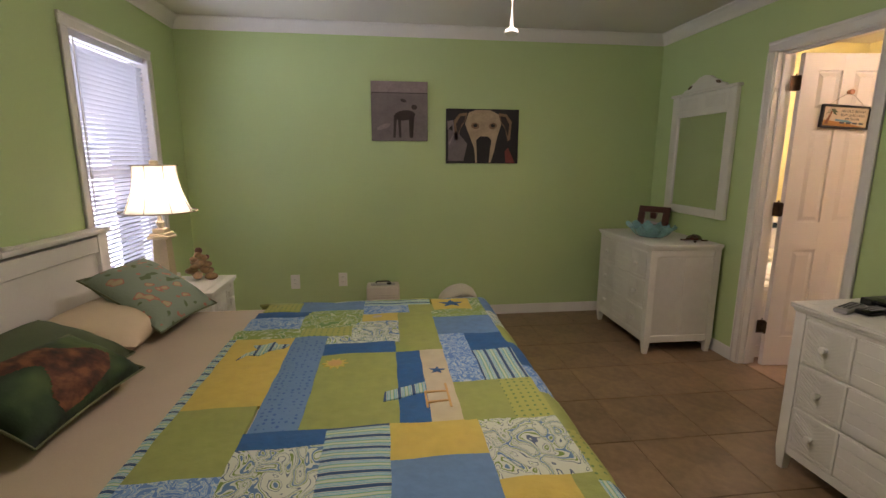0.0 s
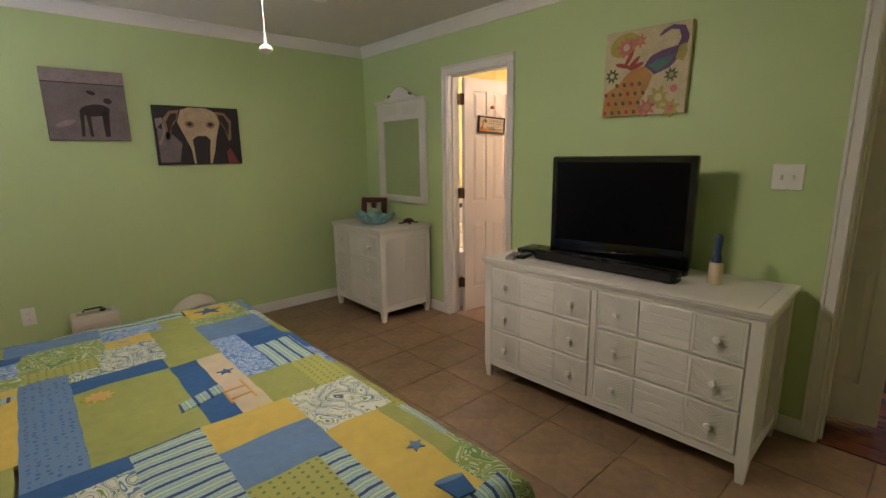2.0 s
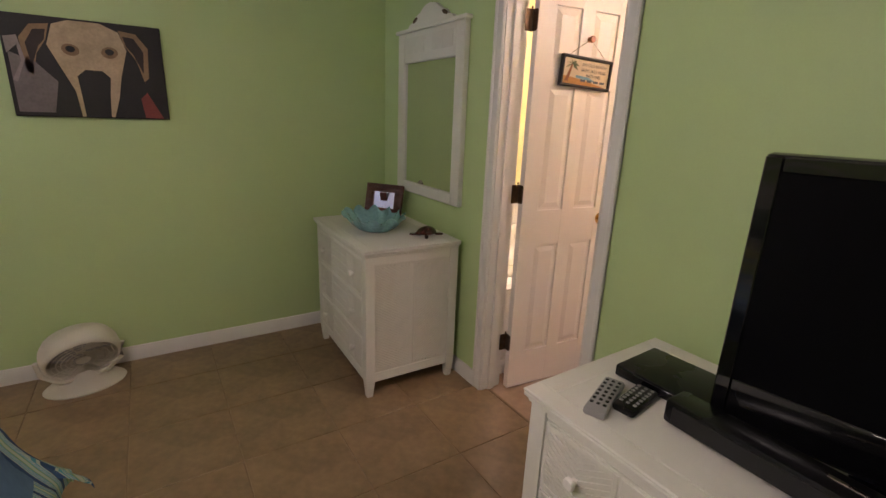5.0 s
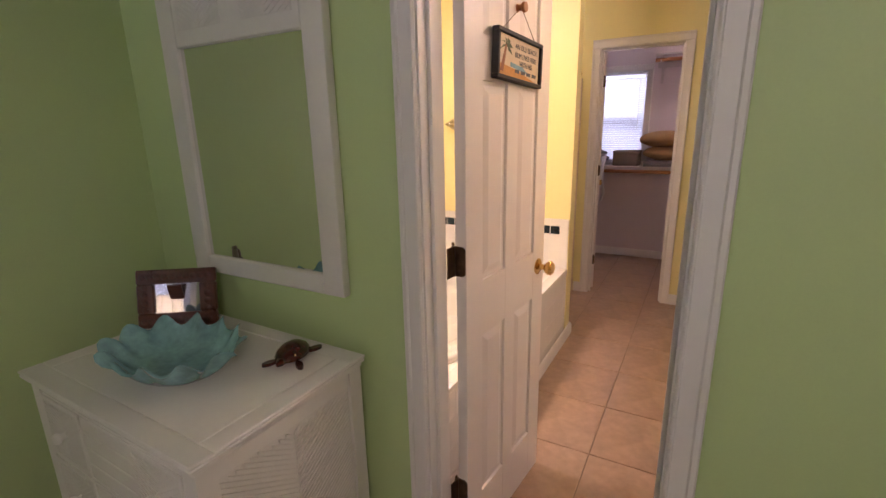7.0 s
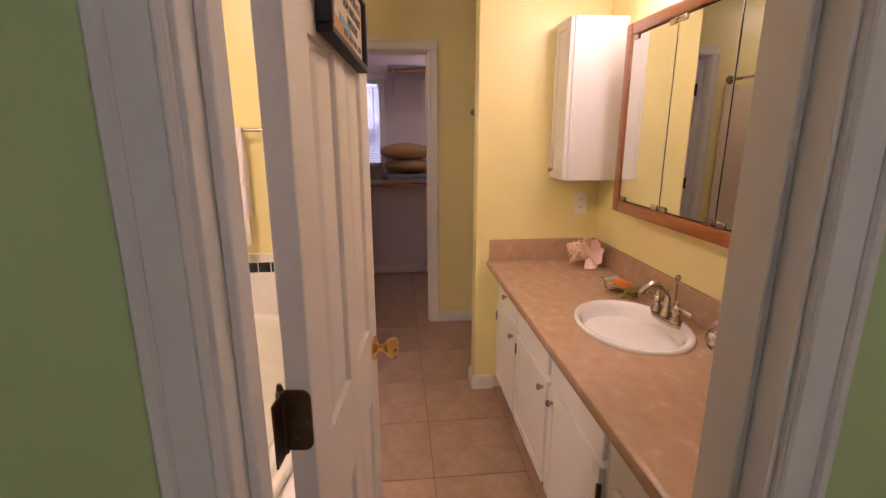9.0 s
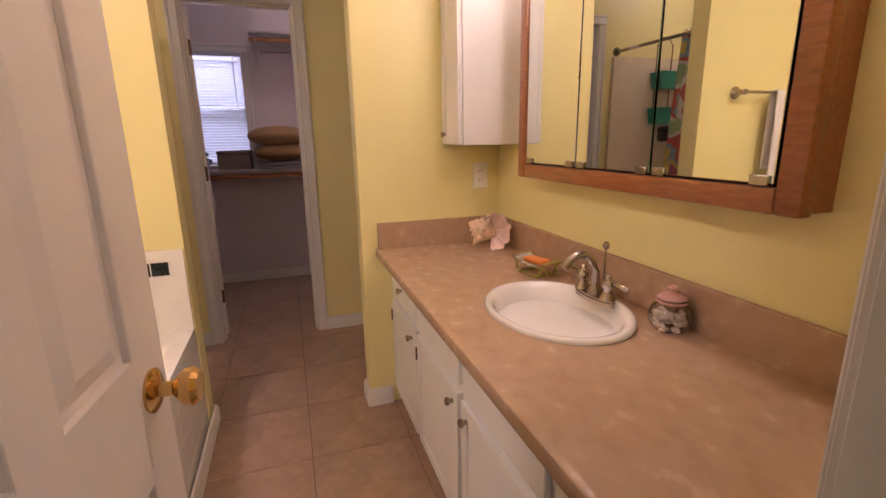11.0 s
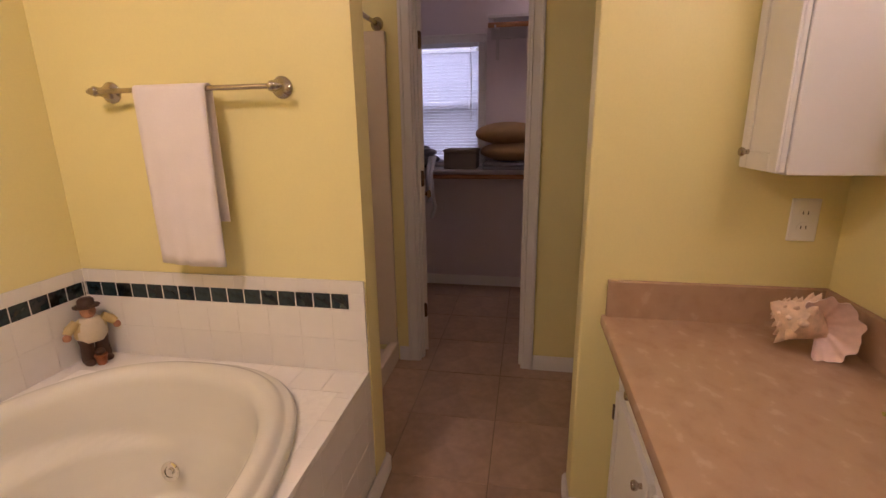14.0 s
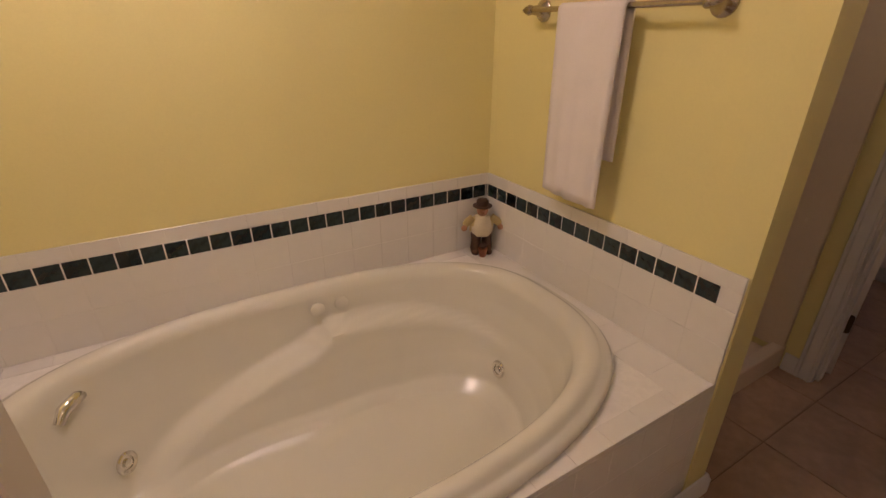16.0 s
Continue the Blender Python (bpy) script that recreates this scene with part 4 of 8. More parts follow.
def drawer(root, y, z, w, h, knobs, cache):
    """A drawer front facing -x at the local origin's front plane: framed cane at each end, planks in the middle."""
    d = part("drawer", boxes((-0.004, 0.012, -w / 2, w / 2, -h / 2, h / 2), b=.002), WHITEWOOD, root, at=pose(cache["x"], y, z))
    cwid = w * 0.325
    mw = w - 2 * cwid
    for s in (-1, 1):
        yc = s * (w / 2 - cwid / 2)
        key = ("frame", round(cwid, 3))
        if key not in cache:
            bm = bmesh.new()
            a, b = cwid / 2 - .003, h / 2 - .003
            for r in ((-.0105, -.004, -a, -a + .012, -b, b), (-.0105, -.004, a - .012, a, -b, b), (-.0103, -.004, -a + .012, a - .012, -b, -b + .012), (-.0103, -.004, -a + .012, a - .012, b - .012, b)):
                box(bm, *r, b=.0015)
            cache[key] = mesh_of("cane_frame", bm, WHITEWOOD, 30)
            cache["cane"] = mesh_of("cane_panel", cane(cwid - .032, h - .032, .0045), WICKER, 0)
            cache["plank"] = mesh_of("plank_panel", planks(mw - .004, h - .008, 4), WHITEWOOD, 30)
        for mm, nm in ((cache[key], "cane_frame"), (cache["cane"], "cane_panel")):
            o = new(nm, mm)
            o.parent = d
            if nm == "cane_panel":
                o["kind"] = "stuff"
            o.matrix_local = pose(0 if nm == "cane_frame" else -.0075, yc, 0)
        if (s > 0 and knobs in (2, 1)) or (s < 0 and knobs == 2):
            knob(d, -0.008, yc, 0)
    o = new("plank_panel", cache["plank"])
    o.parent = d
    o.matrix_local = pose(-.0055, 0, 0)
    return d


def cane_chest(name, m, w, dpt, h, cols, label, category):
    """A chest standing with its front to -x: legs, body, moulded top, cane sides and three rows of drawers."""
    root = thing(name, m, label, category)
    x0, x1, y = -dpt / 2, dpt / 2, w / 2
    leg = bmesh.new()
    t = 0.024
    top, bot = [(-t, -t), (t, -t), (t, t), (-t, t)], [(-t * .62, -t * .62), (t * .62, -t * .62), (t * .62, t * .62), (-t * .62, t * .62)]
    lv = [[leg.verts.new((a, b, z)) for a, b in ring] for ring, z in ((bot, 0), (top, 0.10), (top, h - 0.035))]
    for a, b in zip(lv, lv[1:]):
        for q in range(4):
            leg.faces.new((a[q], a[(q + 1) % 4], b[(q + 1) % 4], b[q]))
    leg.faces.new(lv[0]), leg.faces.new(lv[-1])
    first = None
    for lx in (x0 + t, x1 - t):
        for ly in (-y + t, y - t):
            if first is None:
                first = part("leg", leg, WHITEWOOD, root, at=pose(lx, ly, 0), smooth=0)
            else:
                again(first, pose(lx, ly, 0), root)
    rails = []
    body = bmesh.new()
    box(body, x0 + .012, x1 - .004, -y + .012, y - .012, 0.085, h - .036)
    rails.append((x0 + .004, x0 + .03, -y + 2 * t, y - 2 * t, 0.085, 0.125))
    rails.append((x0 + .004, x0 + .03, -y + 2 * t, y - 2 * t, h - .055, h - .034))
    for s in (-1, 1):
        ya, yb = sorted((s * (y - .004), s * (y - .02)))
        rails.append((x0 + 2 * t, x1 - 2 * t, ya, yb, 0.085, 0.135))
        rails.append((x0 + 2 * t, x1 - 2 * t, ya, yb, h - .085, h - .034))
        if cols == 2 and s > 0:
            rails.append((x0 + .002, x0 + .03, -.015, .015, 0.126, h - .056))
    part("body", body, WHITEWOOD, root, smooth=30)
    for r in rails:
        part("rail", boxes(r, b=.002), WHITEWOOD, root, smooth=30)
    for s in (-1, 1):
        cb = cane(dpt - 4 * t, h - .22, .006)
        sc_ = part("side_cane", cb, WICKER, root, "woven white cane side panel", smooth=0, at=pose(0, s * (y - .0105), (0.135 + h - .085) / 2) @ Matrix.Rotation(radians(90 * s if s < 0 else 90 * s), 4, "Z") @ Matrix.Rotation(math.pi if s > 0 else math.pi, 4, "Z"))
        sc_["kind"] = "stuff"
    topb = bmesh.new()
    fx0, fx1, fy, fw = x0 - .018, x1 + .006, y + .018, .058
    box(topb, fx0 + .001, fx1 - .001, -fy + .001, fy - .001, h - .022, h - .009, b=.004)
    box(topb, x0 - .008, x1 + .002, -y - .008, y + .008, h - .036, h - .021, b=.004)
    part("top", topb, WHITEWOOD, root, smooth=40)
    for r in ((fx0, fx0 + fw, -fy, fy), (fx1 - fw, fx1, -fy, fy), (fx0 + fw, fx1 - fw, -fy, -fy + fw), (fx0 + fw, fx1 - fw, fy - fw, fy)):
        part("top_board", boxes((*r, h - .0092, h), b=.003), WHITEWOOD, root, smooth=40)
    part("top_panel", boxes((fx0 + fw + .001, fx1 - fw - .001, -fy + fw + .001, fy - fw - .001, h - .0092, h - .0005), b=.0015), WHITEWOOD, root, smooth=40)
    cache = {"x": x0 + .008}
    rows, gap = 3, .008
    zb, zt = 0.128, h - .058
    rh = (zt - zb - gap * (rows - 1)) / rows
    inner = w - 4 * t
    cw = inner / cols - (.032 if cols == 2 else 0) / cols
    for r in range(rows):
        zc = zb + rh / 2 + r * (rh + gap)
        for c in range(cols):
            yc = 0 if cols == 1 else (c - .5) * (inner / 2 + .014)
            drawer(root, yc, zc, cw - .006, rh, 2, cache)
    return root


dresser = cane_chest("dresser", pose(2.252, 1.168, 0, 0, 0, 1.2), 1.45, 0.535, 0.773, 2, "long white painted six-drawer dresser with cane fronts", "dresser")
chest = cane_chest("chest_of_drawers", pose(2.298, 3.482, 0, 0, 0, -1.0), 0.78, 0.52, 0.796, 1, "white painted three-drawer chest with cane side panels", "chest")
nightstand = cane_chest("nightstand", pose(-1.03, 3.075, 0, 0, 0, 180), 0.40, 0.50, 0.62, 1, "white painted nightstand with cane drawer fronts", "nightstand")

# ---------------------------------------------------------------- bathroom: vanity
vy0, vy1, vz = BS, 2.22, 0.775
worktop = thing("vanity_worktop", pose(3.645, 1.915, 0), "tan marbled laminate counter with a backsplash", "counter")
wt = bmesh.new()
SCX, SCY, SRX, SRY = 3.630, 1.880, 0.240, 0.190


def ring_plate(bm, outer, inner, z0, z1):
    """A plate with a hole: outer and inner outlines with as many points each."""
    n = len(outer)
    rows = [[bm.verts.new((x, y, z)) for x, y in pts] for pts, z in ((outer, z1), (inner, z1), (inner, z0), (outer, z0))]
    for a in range(4):
        p, q = rows[a], rows[(a + 1) % 4]
        for k in range(n):
            bm.faces.new((p[k], p[(k + 1) % n], q[(k + 1) % n], q[k]))
    return bm


def square_outline(x0, x1, y0, y1, cx, cy, n):
    pts = []
    for k in range(n):
        a = 2 * math.pi * k / n
        dx, dy = math.cos(a), math.sin(a)
        f = min((x1 - cx) / dx if dx > 1e-9 else (x0 - cx) / dx if dx < -1e-9 else 9, (y1 - cy) / dy if dy > 1e-9 else (y0 - cy) / dy if dy < -1e-9 else 9)
        pts.append((cx + dx * f, cy + dy * f))
    return pts


N = 48
lx, ly = SCX - 3.645, SCY - 1.915
hx = (BX + .002 - 3.645, SX - .002 - 3.645)
hy = (BS + .002 - 1.915, vy1 - 1.915)
sq = square_outline(lx - .36, lx + .36, hy[0], hy[1] - .02, lx, ly, N)
for cxn, cyn in ((lx - .36, hy[0]), (lx + .36, hy[0]), (lx - .36, hy[1] - .02), (lx + .36, hy[1] - .02)):
    k = min(range(N), key=lambda i: (sq[i][0] - cxn) ** 2 + (sq[i][1] - cyn) ** 2)
    sq[k] = (cxn, cyn)
ring_plate(wt, sq, [(lx + (SRX - .012) * math.cos(2 * math.pi * k / N), ly + (SRY - .012) * math.sin(2 * math.pi * k / N)) for k in range(N)], vz - .038, vz)
box(wt, hx[0], lx - .36, hy[0], hy[1] - .02, vz - .038, vz)
box(wt, lx + .36, hx[1], hy[0], hy[1] - .02, vz - .038, vz)
part("counter_slab", wt, COUNTER, worktop, smooth=20)
ed = bmesh.new()
prof = [(-.0205, vz), (-.008, vz), (-.003, vz - .002), (0, vz - .008), (0, vz - .03), (-.003, vz - .036), (-.008, vz - .038), (-.0205, vz - .038)]
ra = [ed.verts.new((hx[0], hy[1] + a, z)) for a, z in prof]
rb = [ed.verts.new((hx[1], hy[1] + a, z)) for a, z in prof]
for k in range(len(prof)):
    ed.faces.new((ra[k], ra[(k + 1) % len(prof)], rb[(k + 1) % len(prof)], rb[k]))
ed.faces.new(ra), ed.faces.new(list(reversed(rb)))
part("counter_edge", ed, COUNTER, worktop, "rolled front edge", smooth=40)
part("backsplash", boxes((hx[0], hx[1] - .02, hy[0], hy[0] + .018, vz - .003, vz + .115), b=.003), COUNTER, worktop)
part("side_splash", boxes((hx[1] - .019, hx[1], hy[0], hy[1] - .012, vz - .003, vz + .115), b=.003), COUNTER, worktop)

sink = thing("sink", pose(SCX, SCY, vz), "white oval ceramic drop-in sink", "sink")
sb = bmesh.new()
prof = [(1.0, 0.001), (1.005, .008), (.985, .015), (.95, .016), (.90, .012), (.865, .002), (.84, -.012), (.80, -.036), (.74, -.066), (.65, -.097), (.53, -.122), (.40, -.137), (.26, -.145), (.10, -.149), (.095, -.153)]
rings = []
for f, z in prof:
    rings.append([sb.verts.new((SRX * f * math.cos(2 * math.pi * k / 48), (SRY * f) * math.sin(2 * math.pi * k / 48) + (0.02 * (1 - f)), z)) for k in range(48)])
for a, b in zip(rings, rings[1:]):
    for k in range(48):
        sb.faces.new((a[k], a[(k + 1) % 48], b[(k + 1) % 48], b[k]))
sb.faces.new(rings[-1])
part("basin", sb, CERAMIC, sink, smooth=60)
part("drain", lathe(bmesh.new(), [(.0, -.143), (.022, -.144), (.026, -.150), (.026, -.156)], 20, Matrix.Translation((0, .018, 0))), NICKEL, sink, "dark metal drain")
part("overflow_slot", prism(bmesh.new(), oval(.014, .006), .003, Matrix.Translation((0.0, -.172, -.006)) @ Matrix.Rotation(radians(-55), 4, "X")), NICKEL, sink)

faucet = thing("faucet", pose(3.636, 1.748, vz + .014), "brushed nickel two-handle faucet with a curved spout", "faucet")
fb = bmesh.new()
prism(fb, [(x * 1.0, y) for x, y in oval(.085, .028, 28)], .012, Matrix.Identity(4))
prism(fb, oval(.080, .024, 28), .006, Matrix.Translation((0, 0, .012)))
part("base_plate", fb, NICKEL, faucet)
sp = bmesh.new()
lathe(sp, [(.022, .018), (.020, .03), (.015, .045), (.013, .05)], 18)
tube(sp, [(0, 0, .045), (0, .002, .085), (0, .014, .118), (0, .038, .138), (0, .066, .138), (0, .092, .122), (0, .106, .106)], [.0135, .013, .0125, .012, .0115, .011, .0115], 14)
part("spout", sp, NICKEL, faucet, smooth=50)
for s in (-1, 1):
    h = bmesh.new()
    lathe(h, [(.023, .018), (.021, .026), (.014, .036), (.012, .048), (.017, .054), (.019, .062), (.015, .072), (.008, .080), (.009, .086), (.006, .092), (0, .094)], 18, Matrix.Translation((s * .058, 0, 0)))
    tube(h, [(s * .058, 0, .064), (s * .085, -.004, .068), (s * .125, -.006, .066), (s * .132, -.006, .066)], [.007, .006, .0085, .004], 10)
    part("handle", h, NICKEL, faucet, smooth=50)
pr = tube(bmesh.new(), [(0, -.03, .018), (0, -.03, .150)], .003, 8)
lathe(pr, [(.003, 0), (.009, .006), (.011, .014), (.007, .022), (0, .025)], 14, Matrix.Translation((0, -.03, .145)))
part("drain_rod", pr, NICKEL, faucet, smooth=50)


def cabinet_door(root, x0, x1, z0, z1, y, knob_x=None, knob_z=None, hinge=None):
    d = bmesh.new()
    box(d, x0, x1, y, y + .016, z0, z1, b=.003)
    r = .042
    if z1 - z0 > .25:
        for q in ((x0, x0 + r, z0, z1), (x1 - r, x1, z0, z1), (x0 + r, x1 - r, z0, z0 + r), (x0 + r, x1 - r, z1 - r, z1)):
            box(d, q[0], q[1], y + .015, y + .021, q[2], q[3], b=.002)
    o = part("door" if z1 - z0 > .25 else "drawer_front", d, CABINET, root, smooth=30)
    if knob_x is not None:
        knob(o, knob_x, y + (.021 if z1 - z0 > .25 else .016), knob_z, Matrix.Rotation(radians(-90), 4, "X"), NICKEL, .013)
    if hinge is not None:
        part("hinge", boxes((hinge - .006, hinge + .006, y + .012, y + .026, z1 - .10, z1 - .05), b=.002), BRONZE, o)
    return o


VF = 2.147 - BS
DT, FB, FT = .552, .575, .718          # top of the doors, bottom and top of the drawer fronts
for a, b in ((BX + .002, 3.185), (3.185, 4.108), (4.108, SX - .003)):
    u = thing("vanity_cabinet", pose((a + b) / 2, BS, 0), "white painted vanity base cabinet with nickel knobs", "cabinet", "vanity cabinets")
    w = (b - a) / 2
    part("body", boxes((-w + .001, w - .001, 0.003, VF, 0.09, vz - .0385), (-w + .001, w - .001, 0.003, VF - .06, 0, 0.09)), CABINET, u)
    if w > .4:
        cabinet_door(u, -w + .014, -.016, .115, DT, VF, -.062, DT - .040, hinge=-w + .014)
        cabinet_door(u, .016, w - .014, .115, DT, VF, .050, DT - .040, hinge=w - .014)
        cabinet_door(u, -w + .014, -.016, FB, FT, VF)
        cabinet_door(u, .016, w - .014, FB, FT, VF)
    else:
        cabinet_door(u, -w + .014, w - .06, .115, DT, VF, -w + .052, DT - .040, hinge=w - .06)
        cabinet_door(u, -w + .014, w - .06, FB, FT, VF, -.012, (FB + FT) / 2)

# mirror cabinet: oak frame, three mirrored doors on bright clips
mc = thing("mirror_cabinet", pose(3.667, BS, 1.102), "oak-framed three-panel mirrored medicine cabinet on the wall", "mirror cabinet")
MW, MH, FW = 1.072, 0.79, 0.050
MD = .060
part("back_box", boxes((-MW / 2 + .006, MW / 2 - .006, 0.001, MD + .018, .006, MH - .006)), OAK, mc)
for s in (-1, 1):
    xa, xb = sorted((s * MW / 2, s * (MW / 2 - FW)))
    part("frame_stile", boxes((xa, xb, MD, MD + .036, 0, MH), b=.006), OAK, mc, smooth=40)
for z in (0, MH - FW):
    part("frame_rail", boxes((-MW / 2 + FW + .0005, MW / 2 - FW - .0005, MD, MD + .035, z, z + FW), b=.006), OAK, mc, smooth=40)
part("back_panel", boxes((-MW / 2 + FW, MW / 2 - FW, MD + .0185, MD + .021, FW, MH - FW)), BLACK, mc)
inner = MW - 2 * FW - .012
for k in range(3):
    xa = -inner / 2 + inner * k / 3
    xb = xa + inner / 3
    pan = part("mirror_door", boxes((xa + .003, xb - .003, MD + .024, MD + .030, FW + .006, MH - FW - .006), b=.0015), MIRROR, mc, "bevelled mirror door", smooth=20)
    for xc in (xa + .03, xb - .03):
        for zc in (FW + .012, MH - FW - .012):
            part("clip", boxes((xc - .02, xc + .02, MD + .026, MD + .036, zc - .01, zc + .01), b=.002), NICKEL, pan, "bright metal clip")

VANBULB = mat("lit_vanity_bulb", (1.0, .86, .71), .4, vary=.01, bump=0, emit=VANITY_GLOW)
bar = thing("vanity_light", pose(3.667, BS, 2.06), "oak vanity light bar with round lit bulbs", "light fixture")
part("backplate", boxes((-.55, .55, .001, .03, -.055, .055), b=.006), OAK, bar, smooth=40)
for k in range(4):
    xk = -.42 + .28 * k
    part("socket", lathe(bmesh.new(), [(.03, 0), (.03, .02), (.02, .045)], 18, Matrix.Translation((xk, .03, 0)) @ Matrix.Rotation(radians(-90), 4, "X")), BRASS, bar)
    part("bulb", lathe(bmesh.new(), [(.015, 0), (.03, .012), (.045, .04), (.047, .055), (.04, .08), (.022, .097), (0, .102)], 20, Matrix.Translation((xk, .072, 0)) @ Matrix.Rotation(radians(-90), 4, "X")), VANBULB, bar, "lit round bulb")

wc = thing("wall_cabinet", pose(4.4705, BS, 1.222), "narrow white wall cabinet with one door", "cabinet")
part("body", boxes((-.101, .101, .002, .258, 0, .748), b=.002), CABINET, wc, smooth=30)
wd = boxes((-.099, .099, .260, .274, .004, .744), b=.003)
for q in ((-.099, -.058, .004, .744), (.058, .099, .004, .744), (-.058, .058, .004, .048), (-.058, .058, .700, .744)):
    box(wd, q[0], q[1], .273, .280, q[2], q[3], b=.002)
wdo = part("door", wd, CABINET, wc, smooth=30)
knob(wdo, .052, .280, .046, Matrix.Rotation(radians(-90), 4, "X"), NICKEL, .012)

# ---------------------------------------------------------------- bathtub
DK, AY = 0.508, 2.985
TCX, TCY, TRX, TRY = 3.640, 3.545, 0.870, 0.543
tub = thing("bathtub", pose(TCX, TCY, 0), "cream oval whirlpool bathtub set in a tiled deck", "bathtub")


def sup(rx, ry, p, n=72):
    out = []
    for k in range(n):
        a = 2 * math.pi * k / n
        c, s = math.cos(a), math.sin(a)
        out.append((rx * math.copysign(abs(c) ** p, c), ry * math.copysign(abs(s) ** p, s)))
    return out


tb = bmesh.new()
SEG = 144
levels = [(1.0, DK + .001, .76), (1.003, DK + .018, .76), (.99, DK + .030, .76), (.972, DK + .031, .76), (.962, DK + .034, .76), (.955, DK + .046, .76), (.935, DK + .054, .76), (.905, DK + .052, .76), (.885, DK + .040, .76), (.872, DK + .015, .76), (.857, DK - .06, .775), (.828, DK - .16, .80), (.79, DK - .25, .83), (.74, DK - .335, .86), (.66, DK - .375, .85), (.45, DK - .388, .76), (.2, DK - .392, 1.0)]
fine_levels = []
for a, b in zip(levels, levels[1:]):
    n = 8 if .66 <= b[0] < .872 else 1
    fine_levels += [tuple(p + (q - p) * i / n for p, q in zip(a, b)) for i in range(n)]
fine_levels.append(levels[-1])


def arm_rest(ang, z):
    """How far the moulded arm rest swells into the tub: a ledge sinking towards the east end, cut off by a curve in the west."""
    if ang > 215 or ang < 4:
        return 0.0
    if ang < 84:
        top = DK - .085 - .12 * ((84 - ang) / 80) ** 1.6
        swell = .10 * min(1, (ang - 4) / 50) ** 1.2
    else:
        w = min(1, (ang - 84) / 68)
        top = DK - .085 - .29 * (w ** .45 * .72 + w ** 3 * .28)
        swell = .10 * (1 - .5 * w)
    s = max(0, min(1, (top + .014 - z) / .026))
    return swell * s * s * (3 - 2 * s)


rows = []
for f, z, p in fine_levels:
    ring = []
    for k, (x, y) in enumerate(sup(TRX * f, TRY - TRX * (1 - f) * .82 if f > .5 else TRY * f * .75, p, SEG)):
        g = arm_rest(360 * k / SEG, z) * (1 if f > .70 else max(0, (f - .3) / .4)) if f < .872 else 0.0
        d = math.hypot(x, y)
        ring.append(tb.verts.new((x * (1 - g / d), y * (1 - g / d), z)))
    rows.append(ring)
for a, b in zip(rows, rows[1:]):
    for k in range(SEG):
        tb.faces.new((a[k], a[(k + 1) % SEG], b[(k + 1) % SEG], b[k]))
tb.faces.new(rows[-1])
part("shell", tb, ACRYLIC, tub, smooth=60)


def jet(x, y, z, ang):
    j = lathe(bmesh.new(), [(.034, 0), (.034, .004), (.028, .007), (.020, .005), (.019, .001), (.012, .001), (.012, .008), (.005, .010), (0, .010)], 20)
    return part("jet", j, CHROME, tub, "chrome whirlpool jet", at=pose(x, y, z) @ Matrix.Rotation(ang, 4, "Z") @ Matrix.Rotation(radians(-78), 4, "Y"))


jet(.642, .035, DK - .25, 0)
jet(-.548, .258, DK - .25, radians(140))
for x in (0.10, 0.19):
    part("air_button", lathe(bmesh.new(), [(.026, 0), (.026, .006), (.018, .010), (0, .011)], 20), ACRYLIC, tub, at=pose(x, .432, DK - .028) @ Matrix.Rotation(radians(80), 4, "X"))
sp = tube(bmesh.new(), [(-.60, .36, DK - .035), (-.615, .325, DK - .022), (-.64, .29, DK - .030), (-.655, .27, DK - .055)], [.020, .021, .019, .015], 14)
part("tub_spout", sp, CHROME, tub, "chrome spout", smooth=50)

# tub deck and apron with glazed tiles
deck = tagged(new("tub_deck"), "white tiled deck and apron around the bathtub", "tub deck", kind="structure")
dk = bmesh.new()
inner = [(TCX + x, TCY + y) for x, y in sup(TRX * .97, TRY * .97, .76)]
dx0, dx1, dy0, dy1 = BX + .004, PX - .012, AY + .008, BN - .012
sqd = square_outline(dx0, dx1, dy0, dy1, TCX, TCY, 72)
for cxn, cyn in ((dx0, dy0), (dx1, dy0), (dx0, dy1), (dx1, dy1)):
    k = min(range(72), key=lambda i: (sqd[i][0] - cxn) ** 2 + (sqd[i][1] - cyn) ** 2)
    sqd[k] = (cxn, cyn)
ring_plate(dk, sqd, inner, DK - .03, DK - .0016)
box(dk, dx0, dx1, AY + .0018, dy0 + .03, 0, DK - .03)
part("deck_bed", dk, WGROUT, deck, smooth=0)


def tile_mesh(w, h, material, t=0.006):
    bm = bmesh.new()
    a, b, e = w / 2, h / 2, .0005
    lo = [bm.verts.new((x, y, 0)) for x, y in ((-a, -b), (a, -b), (a, b), (-a, b))]
    mi = [bm.verts.new((x, y, t - e)) for x, y in ((-a, -b), (a, -b), (a, b), (-a, b))]
    up = [bm.verts.new((x, y, t)) for x, y in ((-a + e, -b + e), (a - e, -b + e), (a - e, b - e), (-a + e, b - e))]
    bm.faces.new(up)
    for p, q in ((lo, mi), (mi, up)):
        for k in range(4):
            bm.faces.new((p[k], p[(k + 1) % 4], q[(k + 1) % 4], q[k]))
    return mesh_of("tile", bm, material, 0)


tcache = {}


